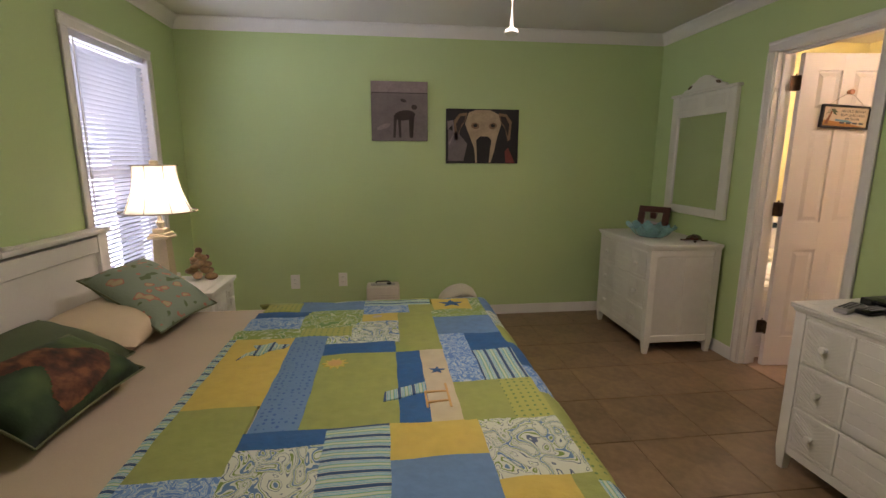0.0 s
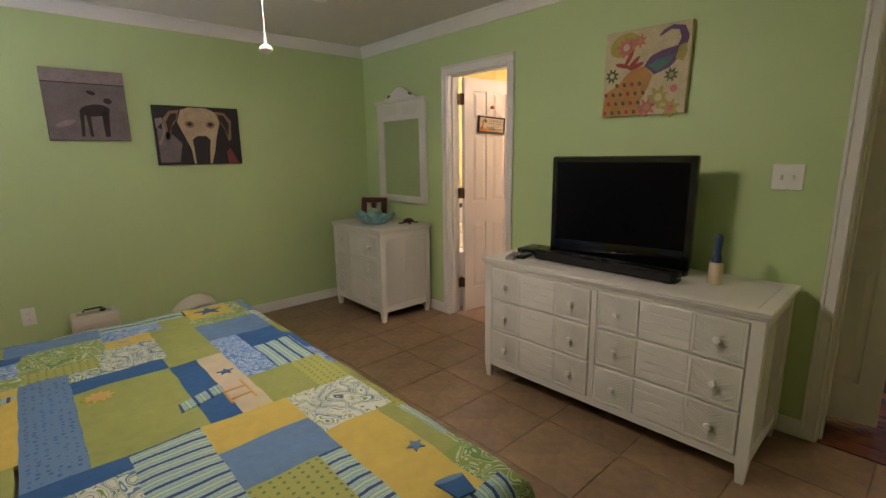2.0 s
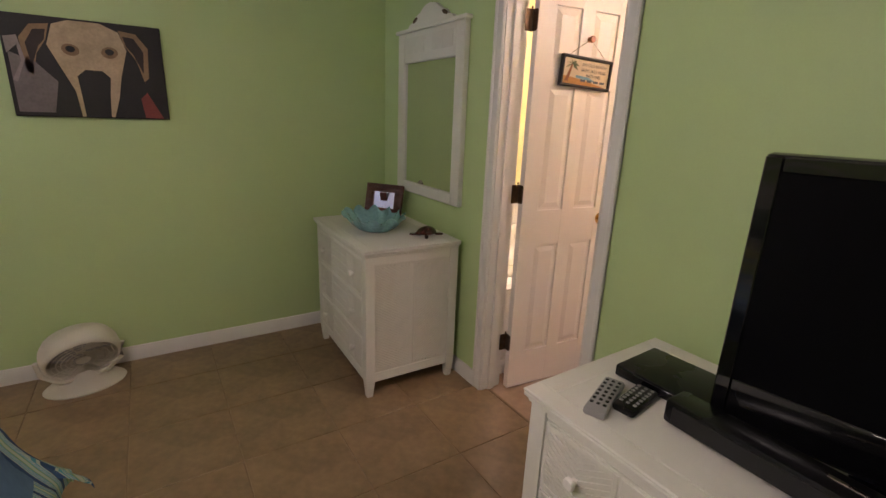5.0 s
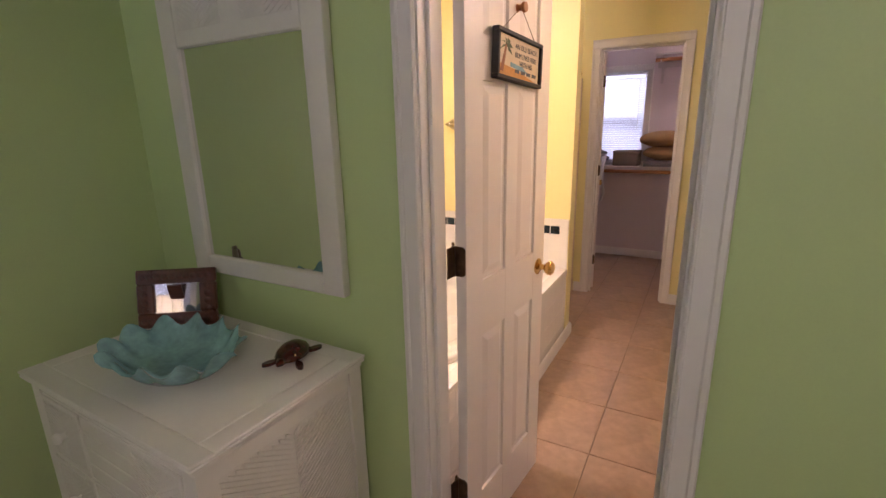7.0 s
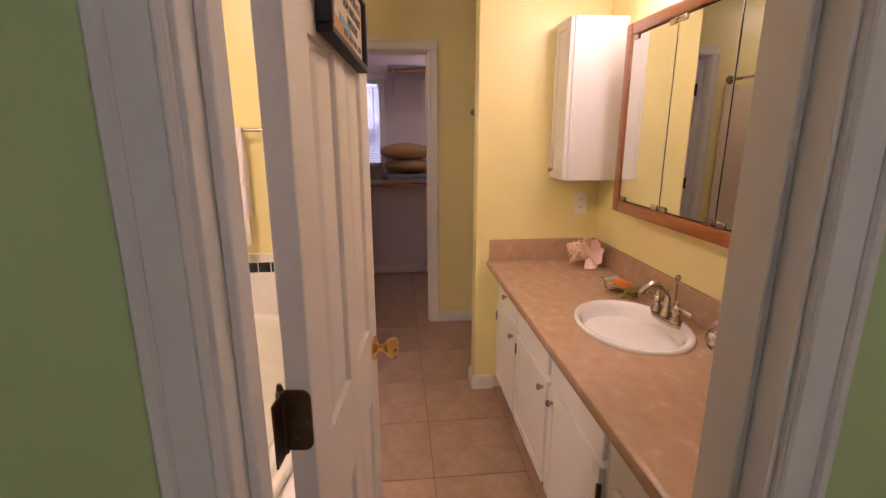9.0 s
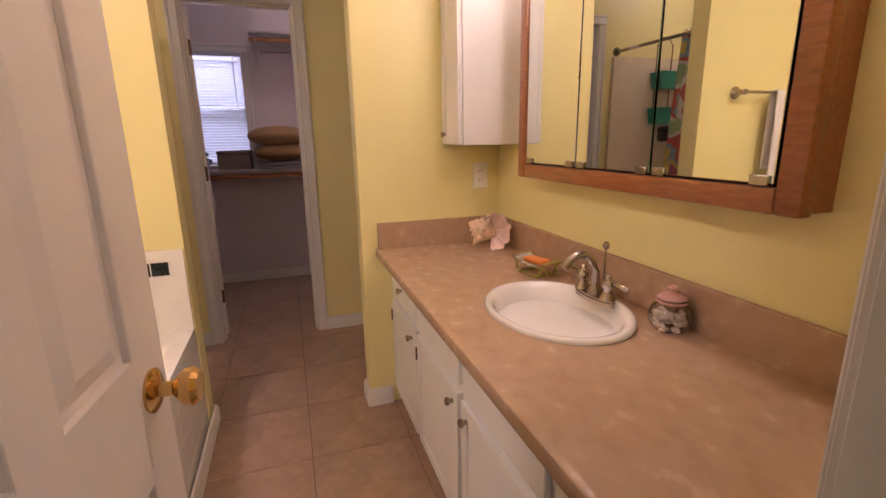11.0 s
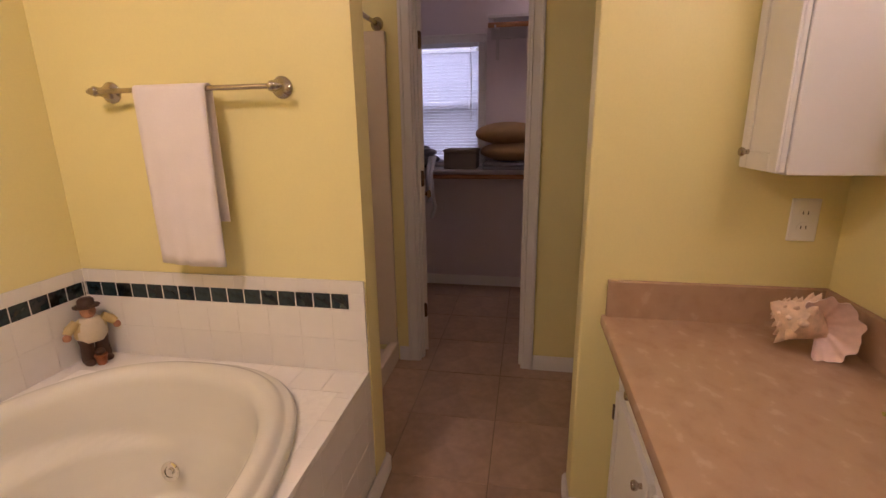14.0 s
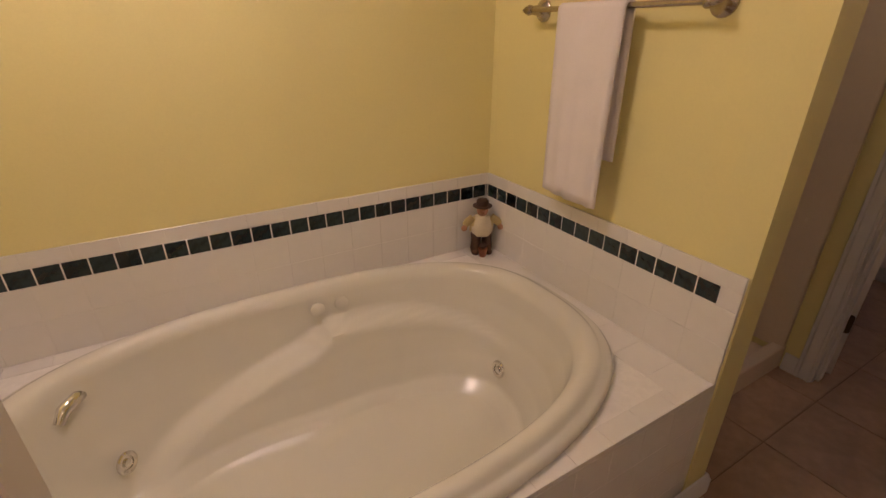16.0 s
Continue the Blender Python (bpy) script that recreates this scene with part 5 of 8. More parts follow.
def lay(parent, m, u0, u1, v0, v1, step_u, step_v, material, gap=.0007, name="tile"):
    """Tiles over a rectangle of the plane m (u, v, outwards); the last in a row is cut."""
    nu, nv = math.ceil((u1 - u0) / step_u - .02), math.ceil((v1 - v0) / step_v - .02)
    for i in range(nu):
        for j in range(nv):
            a0, a1 = u0 + i * step_u, min(u1, u0 + (i + 1) * step_u)
            b0, b1 = v0 + j * step_v, min(v1, v0 + (j + 1) * step_v)
            key = (round(a1 - a0, 3), round(b1 - b0, 3), material.name)
            if key not in tcache:
                tcache[key] = tile_mesh(a1 - a0 - gap, b1 - b0 - gap, material)
            o = new(name, tcache[key])
            o.parent = parent
            o.matrix_local = m @ Matrix.Translation(((a0 + a1) / 2, (b0 + b1) / 2, 0))


NORTHF = Matrix(((1, 0, 0, 0), (0, 0, -1, BN - .006), (0, 1, 0, 0), (0, 0, 0, 1)))
EASTF = Matrix(((0, 0, -1, PX - .006), (1, 0, 0, 0), (0, 1, 0, 0), (0, 0, 0, 1)))
WESTF = Matrix(((0, 0, 1, BX + .006), (1, 0, 0, 0), (0, 1, 0, 0), (0, 0, 0, 1)))
APRON = Matrix(((1, 0, 0, 0), (0, 0, -1, AY + .006), (0, 1, 0, 0), (0, 0, 0, 1)))
TOPF = Matrix(((1, 0, 0, 0), (0, 1, 0, 0), (0, 0, 1, DK - .006), (0, 0, 0, 1)))
band = tagged(new("tub_wall_tiles"), "white glazed wall tiles with a dark green border strip", "wall tiles", kind="structure")
bed_b = boxes((BX + .001, PX - .001, BN - .0105, BN - .0005, DK - .02, .842), (PX - .0105, PX - .0005, AY + .001, BN - .011, DK - .02, .842), (BX + .0005, BX + .0105, AY + .02, BN - .011, DK - .02, .842))
part("tile_bed", bed_b, WGROUT, band)
for m, u0, u1 in ((NORTHF, BX + .013, PX - .013), (EASTF, AY + .0, BN - .013), (WESTF, AY + .0, BN - .013)):
    lay(band, m, u0, u1, DK, .741, .1205, .1205, WTILE)
    ua, ub = (u0 + .055, u1) if m is not NORTHF else (u0, u1)
    lay(band, m, ua, ub, .741, .799, .0655, .058, BTILE, gap=.0045, name="border_tile")
    if m is not NORTHF:
        lay(band, m, u0, u0 + .055, .741, .799, .055, .058, WTILE)
    lay(band, m, u0, u1, .799, .846, .1205, .047, WTILE, name="cap_tile")
lay(deck, APRON, BX + .006, PX + .0, 0.005, DK, .1205, .1215, WTILE)
for u0, u1, v0, v1 in ((4.435, PX - .013, AY, BN - .013), (BX + .013, 2.84, AY, BN - .013)):
    lay(deck, TOPF, u0, u1, v0, v1, .1205, .1205, WTILE)
lay(deck, TOPF, 2.84, 4.435, AY, AY + .06, .1205, .06, WTILE)
lay(deck, TOPF, 2.84, 4.435, BN - .073, BN - .013, .1205, .06, WTILE)

# ---------------------------------------------------------------- bedroom: television and dresser top
TZ = 0.773
tv = thing("television", pose(2.285, 1.228, TZ, 0, 0, 9.0), "black flat television switched off, standing on the dresser", "television")
TW, TH, T0 = 0.755, 0.576, 0.024
tvb = boxes((0.0, .055, -TW / 2, TW / 2, T0, T0 + TH), b=.012)
box(tvb, .05, .085, -TW * .38, TW * .38, T0 + .06, T0 + TH - .08, b=.012)
part("housing", tvb, GLOSSBLACK, tv, smooth=40)
part("bezel", boxes((-.006, .004, -TW / 2 + .004, -TW / 2 + .034, T0 + .006, T0 + TH - .006), (-.006, .004, TW / 2 - .034, TW / 2 - .004, T0 + .006, T0 + TH - .006), (-.006, .0038, -TW / 2 + .034, TW / 2 - .034, T0 + TH - .036, T0 + TH - .006), (-.006, .0038, -TW / 2 + .034, TW / 2 - .034, T0 + .006, T0 + .105), b=.003), GLOSSBLACK, tv, smooth=40)
part("screen", boxes((-.0015, .002, -TW / 2 + .033, TW / 2 - .033, T0 + .104, T0 + TH - .035)), SCREEN, tv)
part("badge", prism(bmesh.new(), oval(.014, .005), .002, pose(-.0058, 0, T0 + .055) @ Matrix.Rotation(radians(-90), 4, "Y") @ Matrix.Rotation(radians(90), 4, "Z")), NICKEL, tv)
part("neck", boxes((.015, .05, -.09, .09, .012, T0 + .02), b=.006), BLACK, tv, smooth=40)
part("stand", prism(bmesh.new(), [(max(-.11, min(.13, x)), y) for x, y in oval(.135, .25, 40)], .016, pose(.03, -.12, 0)), GLOSSBLACK, tv, smooth=40)
sbar = thing("soundbar", pose(2.168, 1.242, TZ, 0, 0, 0.0), "long black soundbar lying before the television", "soundbar")
part("case", boxes((-.035, .04, -.406, .406, .004, .062), b=.010), BLACK, sbar, smooth=40)
part("grille", boxes((-.0385, -.033, -.385, .385, .012, .052), b=.002), mat("black_speaker_cloth", (.012, .012, .013), .9, fine=400, bump=.4), sbar)
part("trim_strip", boxes((.0, .008, -.12, .12, .062, .0635)), NICKEL, sbar)
for y in (-.36, .36):
    part("foot", boxes((-.02, .02, y - .02, y + .02, 0, .005)), BLACK, sbar)

brush = thing("lint_brush", pose(2.307, .724, TZ), "lint roller with a blue handle standing on end", "lint roller")
part("roll", lathe(bmesh.new(), [(.028, 0), (.030, .004), (.030, .098), (.028, .102), (.010, .103)], 24), mat("cream_paper_roll", (.62, .50, .34), .7, fine=120), brush)
part("handle", lathe(bmesh.new(), [(.012, .100), (.022, .106), (.021, .125), (.015, .150), (.017, .190), (.019, .215), (.014, .235), (0, .242)], 20), mat("navy_plastic", (.012, .035, .11), .35), brush, "dark blue plastic handle")

GREYP = mat("grey_plastic", (.30, .29, .29), .4, vary=.05)


def remote(m, w, l, material, btn, label):
    r = thing("remote_control", m, label, "remote control")
    part("case", boxes((-w / 2, w / 2, -l / 2, l / 2, 0, .020), b=.007), material, r, smooth=40)
    for i in range(3):
        for j in range(7):
            part("button", boxes((-w * .3 + i * w * .3 - .004, -w * .3 + i * w * .3 + .004, -l * .38 + j * l * .115 - .004, -l * .38 + j * l * .115 + .004, .0195, .0225), b=.001), btn, r)
    return r


remote(pose(2.085, 1.765, TZ, 0, 0, 112), .050, .17, GREYP, BLACK, "grey remote control lying on the dresser")
remote(pose(2.14, 1.72, TZ, 0, 0, 100), .055, .13, BLACK, GREYP, "small black remote control lying on the dresser")
stb = thing("set_top_box", pose(2.30, 1.72, TZ, 0, 0, 3), "flat black media box on the dresser", "media box")
part("case", boxes((-.09, .09, -.115, .115, .003, .034), b=.005), BLACK, stb, smooth=40)
part("front_panel", boxes((-.0925, -.088, -.105, .105, .008, .029), b=.001), GLOSSBLACK, stb)

# ---------------------------------------------------------------- mirror over the chest
wm = thing("wall_mirror", pose(XE - .003, 3.492, .956), "white cane-topped mirror with a scrolled crest", "mirror")
RT = Matrix(((0, 0, -1, 0), (1, 0, 0, 0), (0, 1, 0, 0), (0, 0, 0, 1)))   # plan (y, z) to the wall, outwards to -x
part("stile", boxes((-.032, 0, -.350, -.272, 0, .905), b=.005), WHITEWOOD, wm, smooth=30)
part("stile", boxes((-.032, 0, .272, .350, 0, .905), b=.005), WHITEWOOD, wm, smooth=30)
part("bottom_rail", boxes((-.031, 0, -.2715, .2715, 0, .062), b=.004), WHITEWOOD, wm, smooth=30)
part("top_rail", boxes((-.030, 0, -.2715, .2715, .745, .905), b=.004), WHITEWOOD, wm, smooth=30)
cp2 = mesh_of("cane_panel", cane(.20, .085, .003), WICKER, 0)
for s in (-1, 1):
    o = new("cane_panel", cp2)
    o.parent = wm
    o.matrix_local = pose(-.032, s * .145, .835)
part("cap", boxes((-.044, .002, -.366, .366, .9055, .925), b=.004), WHITEWOOD, wm, smooth=30)
part("glass", boxes((-.018, -.012, -.273, .273, .060, .747)), MIRROR, wm, "clear mirror glass")
cr = bmesh.new()
pts = [(-.24, .925), (-.22, .945), (-.19, .952), (-.165, .962), (-.15, .978), (-.13, .985), (-.105, .992), (-.08, 1.008), (-.05, 1.022), (0, 1.030)]
outline = pts + [(-a, b) for a, b in reversed(pts[:-1])]
prism(cr, [(y, z) for y, z in outline], .024, RT @ Matrix.Translation((0, 0, .004)))
part("crest", cr, WHITEWOOD, wm, "scrolled white crest", smooth=30)
for s in (-1, 1):
    part("scroll_cutout", prism(bmesh.new(), oval(.028, .010, 16, s * .155, .962, s * -20), .002, RT @ Matrix.Translation((0, 0, .0275))), BRONZE, wm)

# ---------------------------------------------------------------- things on the chest
CZT = .796
bowl = thing("bowl", pose(2.25, 3.49, CZT), "aqua glazed ceramic bowl with a ruffled rim", "bowl")
bb = bmesh.new()
NB = 96
prof = [(.0, .004), (.50, .004), (.58, .0), (.66, .008), (.79, .030), (.89, .054), (.96, .070), (1.02, .077), (1.032, .080), (.985, .080), (.885, .060), (.78, .037), (.64, .016), (.4, .011), (.0, .011)]
rings = []
for f, z in prof:
    ring = []
    for k in range(NB):
        a = 2 * math.pi * k / NB
        wv = math.sin(12 * a + .8 * math.sin(2 * a)) * (1 + .3 * math.sin(3 * a))
        amt = max(0, (f - .6) / .4)
        rr = .178 * f * (1 + .075 * amt * wv)
        ring.append(bb.verts.new((rr * .86 * math.cos(a), rr * 1.12 * math.sin(a), z + (.015 * amt * amt * math.sin(12 * a + 1.2 + .8 * math.sin(2 * a)) if z > .03 or amt > .3 else 0) * (1 if z > .01 else 0))))
    rings.append(ring)
for a, b in zip(rings, rings[1:]):
    for k in range(NB):
        bb.faces.new((a[k], a[(k + 1) % NB], b[(k + 1) % NB], b[k]))
bmesh.ops.remove_doubles(bb, verts=bb.verts, dist=1e-5)
part("ruffled_dish", bb, AQUA, bowl, smooth=70)

PHOTO, _t, _b, _n, _l = nodes_of("glossy_photo_glass")
_b.inputs["Metallic"].default_value, _b.inputs["Roughness"].default_value, _b.inputs["Base Color"].default_value = 0.8, 0.03, (.45, .44, .46, 1)
pf = thing("photo_frame", pose(2.435, 3.775, CZT, 0, 0, -54) @ Matrix.Diagonal((1.12, 1.12, 1.10, 1)), "carved dark red wooden photo frame standing on the chest", "photo frame")
tl = Matrix.Rotation(radians(-12.8), 4, "X")
fr = bmesh.new()
for q in ((-.115, .115, 0, .045), (-.115, .115, .135, .18), (-.115, -.065, .045, .135), (.065, .115, .045, .135)):
    box(fr, q[0], q[1], -.018, 0, q[2], q[3], b=.004, m=tl)
part("frame", fr, DARKWOOD, pf, smooth=30)
scroll = None
spots = [(-.095 + .021 * k, z) for k in range(10) for z in (.022, .158)] + [(x, .055 + .024 * k) for k in range(4) for x in (-.09, .09)]
for x, z in spots:
    m_ = tl @ Matrix.Translation((x, -.018, z)) @ Matrix.Rotation(radians(90), 4, "X")
    if scroll is None:
        scroll = part("carved_scroll", lathe(bmesh.new(), [(.009, 0), (.010, .002), (.006, .005), (0, .006)], 10), DARKWOOD, pf, at=m_)
    else:
        again(scroll, m_, pf)
part("photo", box(bmesh.new(), -.066, .066, -.010, -.006, .044, .136, m=tl), PHOTO, pf, "pale photograph under glass")
part("strut", box(bmesh.new(), -.02, .02, .03, .036, 0, .13, m=Matrix.Rotation(radians(14), 4, "X")), DARKWOOD, pf)

SHELLW = mat("mottled_red_brown_wood", (.055, .009, .005), .25, vary=.7, scale=40, fine=120, bump=.1, coat=.4)
tt = thing("turtle_carving", pose(2.448, 3.250, CZT, 0, 0, 200) @ Matrix.Diagonal((.86, .86, .95, 1)), "small dark red carved wooden turtle", "turtle figurine")
t1 = bmesh.new()
prof = [(.062, .012), (.064, .018), (.056, .030), (.038, .042), (.015, .049), (0, .050)]
lathe(t1, prof, 20, Matrix.Diagonal((1.15, .85, 1, 1)))
lathe(t1, [(0, .008), (.04, .008), (.062, .012)], 20, Matrix.Diagonal((1.15, .85, 1, 1)))
for sx, sy, ang in ((1, 1, 40), (1, -1, -40), (-1, 1, 140), (-1, -1, -140)):
    prism(t1, oval(.026, .012, 12), .010, pose(sx * .055, sy * .047, 0, 0, 0, ang) @ Matrix.Translation((.008, 0, 0)))
tube(t1, [(.06, 0, .016), (.085, 0, .022), (.102, 0, .022)], [.011, .013, .007], 12)
part("carved_body", t1, SHELLW, tt, smooth=50)

# ---------------------------------------------------------------- pictures


def canvas(name, m, w, h, edge, label):
    root = thing(name, m, label, "picture")
    part("stretched_canvas", boxes((-w / 2, w / 2, -.030, 0, -h / 2, h / 2), b=.003), edge, root)
    return root


def shape(root, name, outline, depth, material, layer, label=""):
    """A flat painted shape on the front of a canvas, in (x, z)."""
    m = Matrix(((1, 0, 0, 0), (0, 0, -1, -.0302 - .0004 * layer), (0, 1, 0, 0), (0, 0, 0, 1)))
    return part(name, prism(bmesh.new(), outline, depth, m), material, root, label, smooth=0)


def multi(name, pieces, parent=None, label="", smooth=50):
    """One mesh in several colours: pieces of (bmesh, material)."""
    all_b = bmesh.new()
    mats = []
    for b, m in pieces:
        if m not in mats:
            mats.append(m)
        k = mats.index(m)
        bmesh.ops.recalc_face_normals(b, faces=b.faces)
        tmp = bpy.data.meshes.new("tmp")
        b.to_mesh(tmp)
        b.free()
        n = len(all_b.faces)
        all_b.from_mesh(tmp)
        all_b.faces.ensure_lookup_table()
        for f in all_b.faces[n:]:
            f.material_index = k
        bpy.data.meshes.remove(tmp)
    me = bpy.data.meshes.new(name)
    all_b.to_mesh(me)
    all_b.free()
    for m in mats:
        me.materials.append(m)
    me.polygons.foreach_set("use_smooth", [True] * len(me.polygons))
    me.set_sharp_from_angle(angle=radians(smooth))
    ob = new(name, me)
    if parent is not None:
        ob.parent = parent
    if label:
        ob["label"] = label
    return ob


def ball(bm, x, y, z, r, sx=1, sy=1, sz=1, m=None, n=12):
    mm = Matrix.Translation((x, y, z)) @ (m or Matrix.Identity(4)) @ Matrix.Diagonal((sx, sy, sz, 1))
    lathe(bm, [(r * math.sin(math.pi * k / n), -r * math.cos(math.pi * k / n)) for k in range(n + 1)], 14, mm)
    return bm


# ---------------------------------------------------------------- pictures
def paint(name, c, vary=.25, scale=14, rough=.6):
    return mat(name, c, rough, vary=vary, scale=scale, fine=90, bump=.05)


SAND, SKY_M, DARKB = paint("picture_grey_sand", (.155, .125, .125)), paint("picture_mauve_sky", (.24, .19, .19)), paint("picture_dark_brown", (.022, .010, .009), .5)
BEIGE, TANP, BLKP, WARMP = paint("picture_beige", (.42, .31, .20)), paint("picture_tan", (.22, .13, .07)), paint("picture_black", (.008, .006, .008), .5), paint("picture_red", (.20, .035, .03))
p1 = canvas("canvas_picture", pose(.352, YN - .001, 1.75, 0, 0, 0), .455, .465, SAND, "square canvas photograph of a beach in mauve and brown")
shape(p1, "sky_area", [(-.227, .145), (.227, .145), (.227, .232), (-.227, .232)], .0006, SKY_M, 0)
shape(p1, "horizon_line", [(-.227, .140), (.227, .140), (.227, .146), (-.227, .146)], .0006, DARKB, 1)
shape(p1, "foam_patch", oval(.06, .018, 20, -.13, -.12, 20), .0006, SKY_M, 1)
shape(p1, "dark_shape", oval(.085, .040, 24, .04, -.03, 6), .0006, DARKB, 1, "plain dark brown shape")
for x, t in ((-.035, -8), (-.005, 10), (.085, 4), (.105, -6)):
    shape(p1, "dark_bar", [(x - .011 + .001 * t, -.205), (x + .007 + .001 * t, -.205), (x + .014, -.03), (x - .012, -.03)], .0006, DARKB, 1)
shape(p1, "dark_dot", oval(.024, .020, 16, .118, .035, -10), .0006, DARKB, 1)
shape(p1, "small_dark_shape", oval(.026, .013, 16, .03, .085, -20), .0006, DARKB, 1)
p2 = canvas("canvas_picture", pose(1.038, YN - .001, 1.56, 0, 0, 0), .612, .44, BLKP, "wide dark canvas picture with a pale central shape")
shape(p2, "pale_shape", [(-.12, .19), (-.06, .212), (.06, .212), (.13, .18), (.155, .10), (.12, -.02), (.10, -.12), (.07, -.215), (-.06, -.215), (-.07, -.10), (-.11, .0), (-.15, .10)], .0006, BEIGE, 0, "plain beige shape")
for s in (-1, 1):
    shape(p2, "side_shape", [(s * .13, .19), (s * .20, .18), (s * .245, .12), (s * .235, -.02), (s * .215, -.04), (s * .19, .06), (s * .15, .12)][::s], .0006, TANP, 0)
    shape(p2, "inner_side_shape", [(s * .145, .165), (s * .19, .16), (s * .225, .10), (s * .215, .0), (s * .18, .09), (s * .155, .12)][::s], .0006, DARKB, 1)
    shape(p2, "dark_dot", oval(.034, .026, 16, s * .075 + .01, .085, 10 * s), .0006, TANP, 1)
    shape(p2, "dark_dot", oval(.018, .014, 16, s * .075 + .01, .088), .0006, BLKP, 2)
shape(p2, "dark_lower_shape", [(-.055, -.03), (-.02, .0), (.045, .0), (.075, -.03), (.065, -.10), (.055, -.215), (-.045, -.215), (-.05, -.10)], .0006, BLKP, 1)
shape(p2, "grey_side_area", [(-.29, -.20), (-.16, -.20), (-.13, -.06), (-.20, .02), (-.29, .06)], .0006, SAND, 0)
shape(p2, "pale_stripe", [(-.295, .05), (-.255, .09), (-.25, .02), (-.29, -.06), (-.275, -.07), (-.235, .03), (-.25, .13), (-.297, .12)], .0006, SKY_M, 1)
shape(p2, "red_patch", [(.20, -.215), (.28, -.215), (.22, -.09), (.19, -.12)], .0006, WARMP, 1)
CREAMP, ORNG, PINKP, OLIVE, PURP, TEALP = paint("painting_cream", (.52, .43, .25)), paint("painting_orange", (.42, .19, .035)), paint("painting_pink", (.50, .12, .12)), paint("painting_olive", (.34, .29, .05)), paint("painting_purple", (.09, .035, .12), .5), paint("painting_teal", (.04, .12, .09), .6)
REDP, DGRN = paint("painting_red", (.28, .03, .02)), paint("painting_dark_green", (.045, .07, .02))
p3 = canvas("canvas_painting", pose(XE - .001, 1.262, 1.824, 0, 0, -90) @ pose(0, 0, 0, 0, 1.0, 0), .47, .46, CREAMP, "colourful floral canvas painting in orange, pink and purple")
shape(p3, "orange_area", [(-.235, -.23), (.02, -.23), (-.01, -.16), (.03, -.08), (.05, -.02), (.0, .03), (-.07, .02), (-.15, -.06), (-.22, -.10)], .0006, ORNG, 0)
for k in range(26):
    a, b = -.215 + .044 * (k % 6) + .02 * ((k // 6) % 2), -.21 + .05 * (k // 6)
    if b < .05 - .9 * max(0, -.05 - a) and a < .02:
        shape(p3, "spot", oval(.010, .013, 10, a, b, 30), .0005, DGRN if k % 3 else REDP, 1)
shape(p3, "purple_body", [(.0, .03), (.06, -.02), (.14, .01), (.185, .06), (.20, .12), (.15, .11), (.09, .10), (.03, .075)], .0006, PURP, 1)
shape(p3, "teal_wing", [(.02, .03), (.07, -.005), (.13, .03), (.16, .07), (.08, .06)], .0006, TEALP, 2)
shape(p3, "curved_neck", [(.16, .09), (.21, .09), (.225, .15), (.20, .205), (.14, .22), (.09, .20), (.065, .17), (.085, .175), (.13, .198), (.17, .19), (.185, .15)], .0006, PURP, 2)
shape(p3, "green_chest", [(.165, .05), (.205, .03), (.222, .08), (.212, .12), (.18, .11)], .0006, OLIVE, 3)


def flower(x, z, r, petals, pm, cm):
    pts = []
    for k in range(petals * 4):
        a = 2 * math.pi * k / (petals * 4)
        rr = r * (1 if k % 4 in (1, 2) else .62)
        pts.append((x + rr * math.cos(a), z + rr * math.sin(a)))
    shape(p3, "flower", pts, .0006, pm, 1)
    shape(p3, "flower_centre", oval(r * .35, r * .35, 12, x, z), .0006, cm, 2)


shape(p3, "olive_area", oval(.085, .06, 20, -.125, .155, 20), .0006, OLIVE, 0)
flower(-.11, .14, .055, 9, PINKP, CREAMP), flower(-.035, .165, .036, 7, PINKP, OLIVE), flower(-.185, -.005, .04, 8, DGRN, CREAMP)
flower(.09, -.14, .06, 7, OLIVE, CREAMP), flower(.17, -.10, .055, 7, CREAMP, PINKP), flower(.03, -.19, .05, 7, PINKP, OLIVE), flower(.16, -.20, .05, 7, OLIVE, PINKP), flower(.15, -.03, .036, 8, DGRN, OLIVE)
for x, z, t in ((-.125, .045, 165), (-.06, .055, 45), (-.09, .08, 60), (-.045, .035, 20)):
    shape(p3, "red_leaf", oval(.045, .012, 14, x, z, t), .0006, REDP, 1)

# ---------------------------------------------------------------- plates on the walls


def plate(name, m, w, h, label, kind):
    r = thing(name, m, label, "switch" if kind == "switch" else "outlet")
    part("cover", boxes((-w / 2, w / 2, -.006, 0, -h / 2, h / 2), b=.0025), PLASTICW, r, smooth=30)
    if kind == "switch":
        for x in (-.023, .023):
            part("toggle", box(bmesh.new(), -.005, .005, -.016, -.004, -.011, .011, b=.002, m=pose(x, 0, 0, 14, 0, 0)), PLASTICW, r)
    else:
        for z in (-.020, .020):
            o = part("socket", prism(bmesh.new(), oval(.016, .014, 20), .002, Matrix(((1, 0, 0, 0), (0, 0, -1, -.006), (0, 1, 0, z), (0, 0, 0, 1)))), PLASTICW, r)
            for x in (-.006, .006):
                part("slot", boxes((x - .001, x + .001, -.0088, -.0078, z - .004, z + .005)), BLACK, o)
    return r


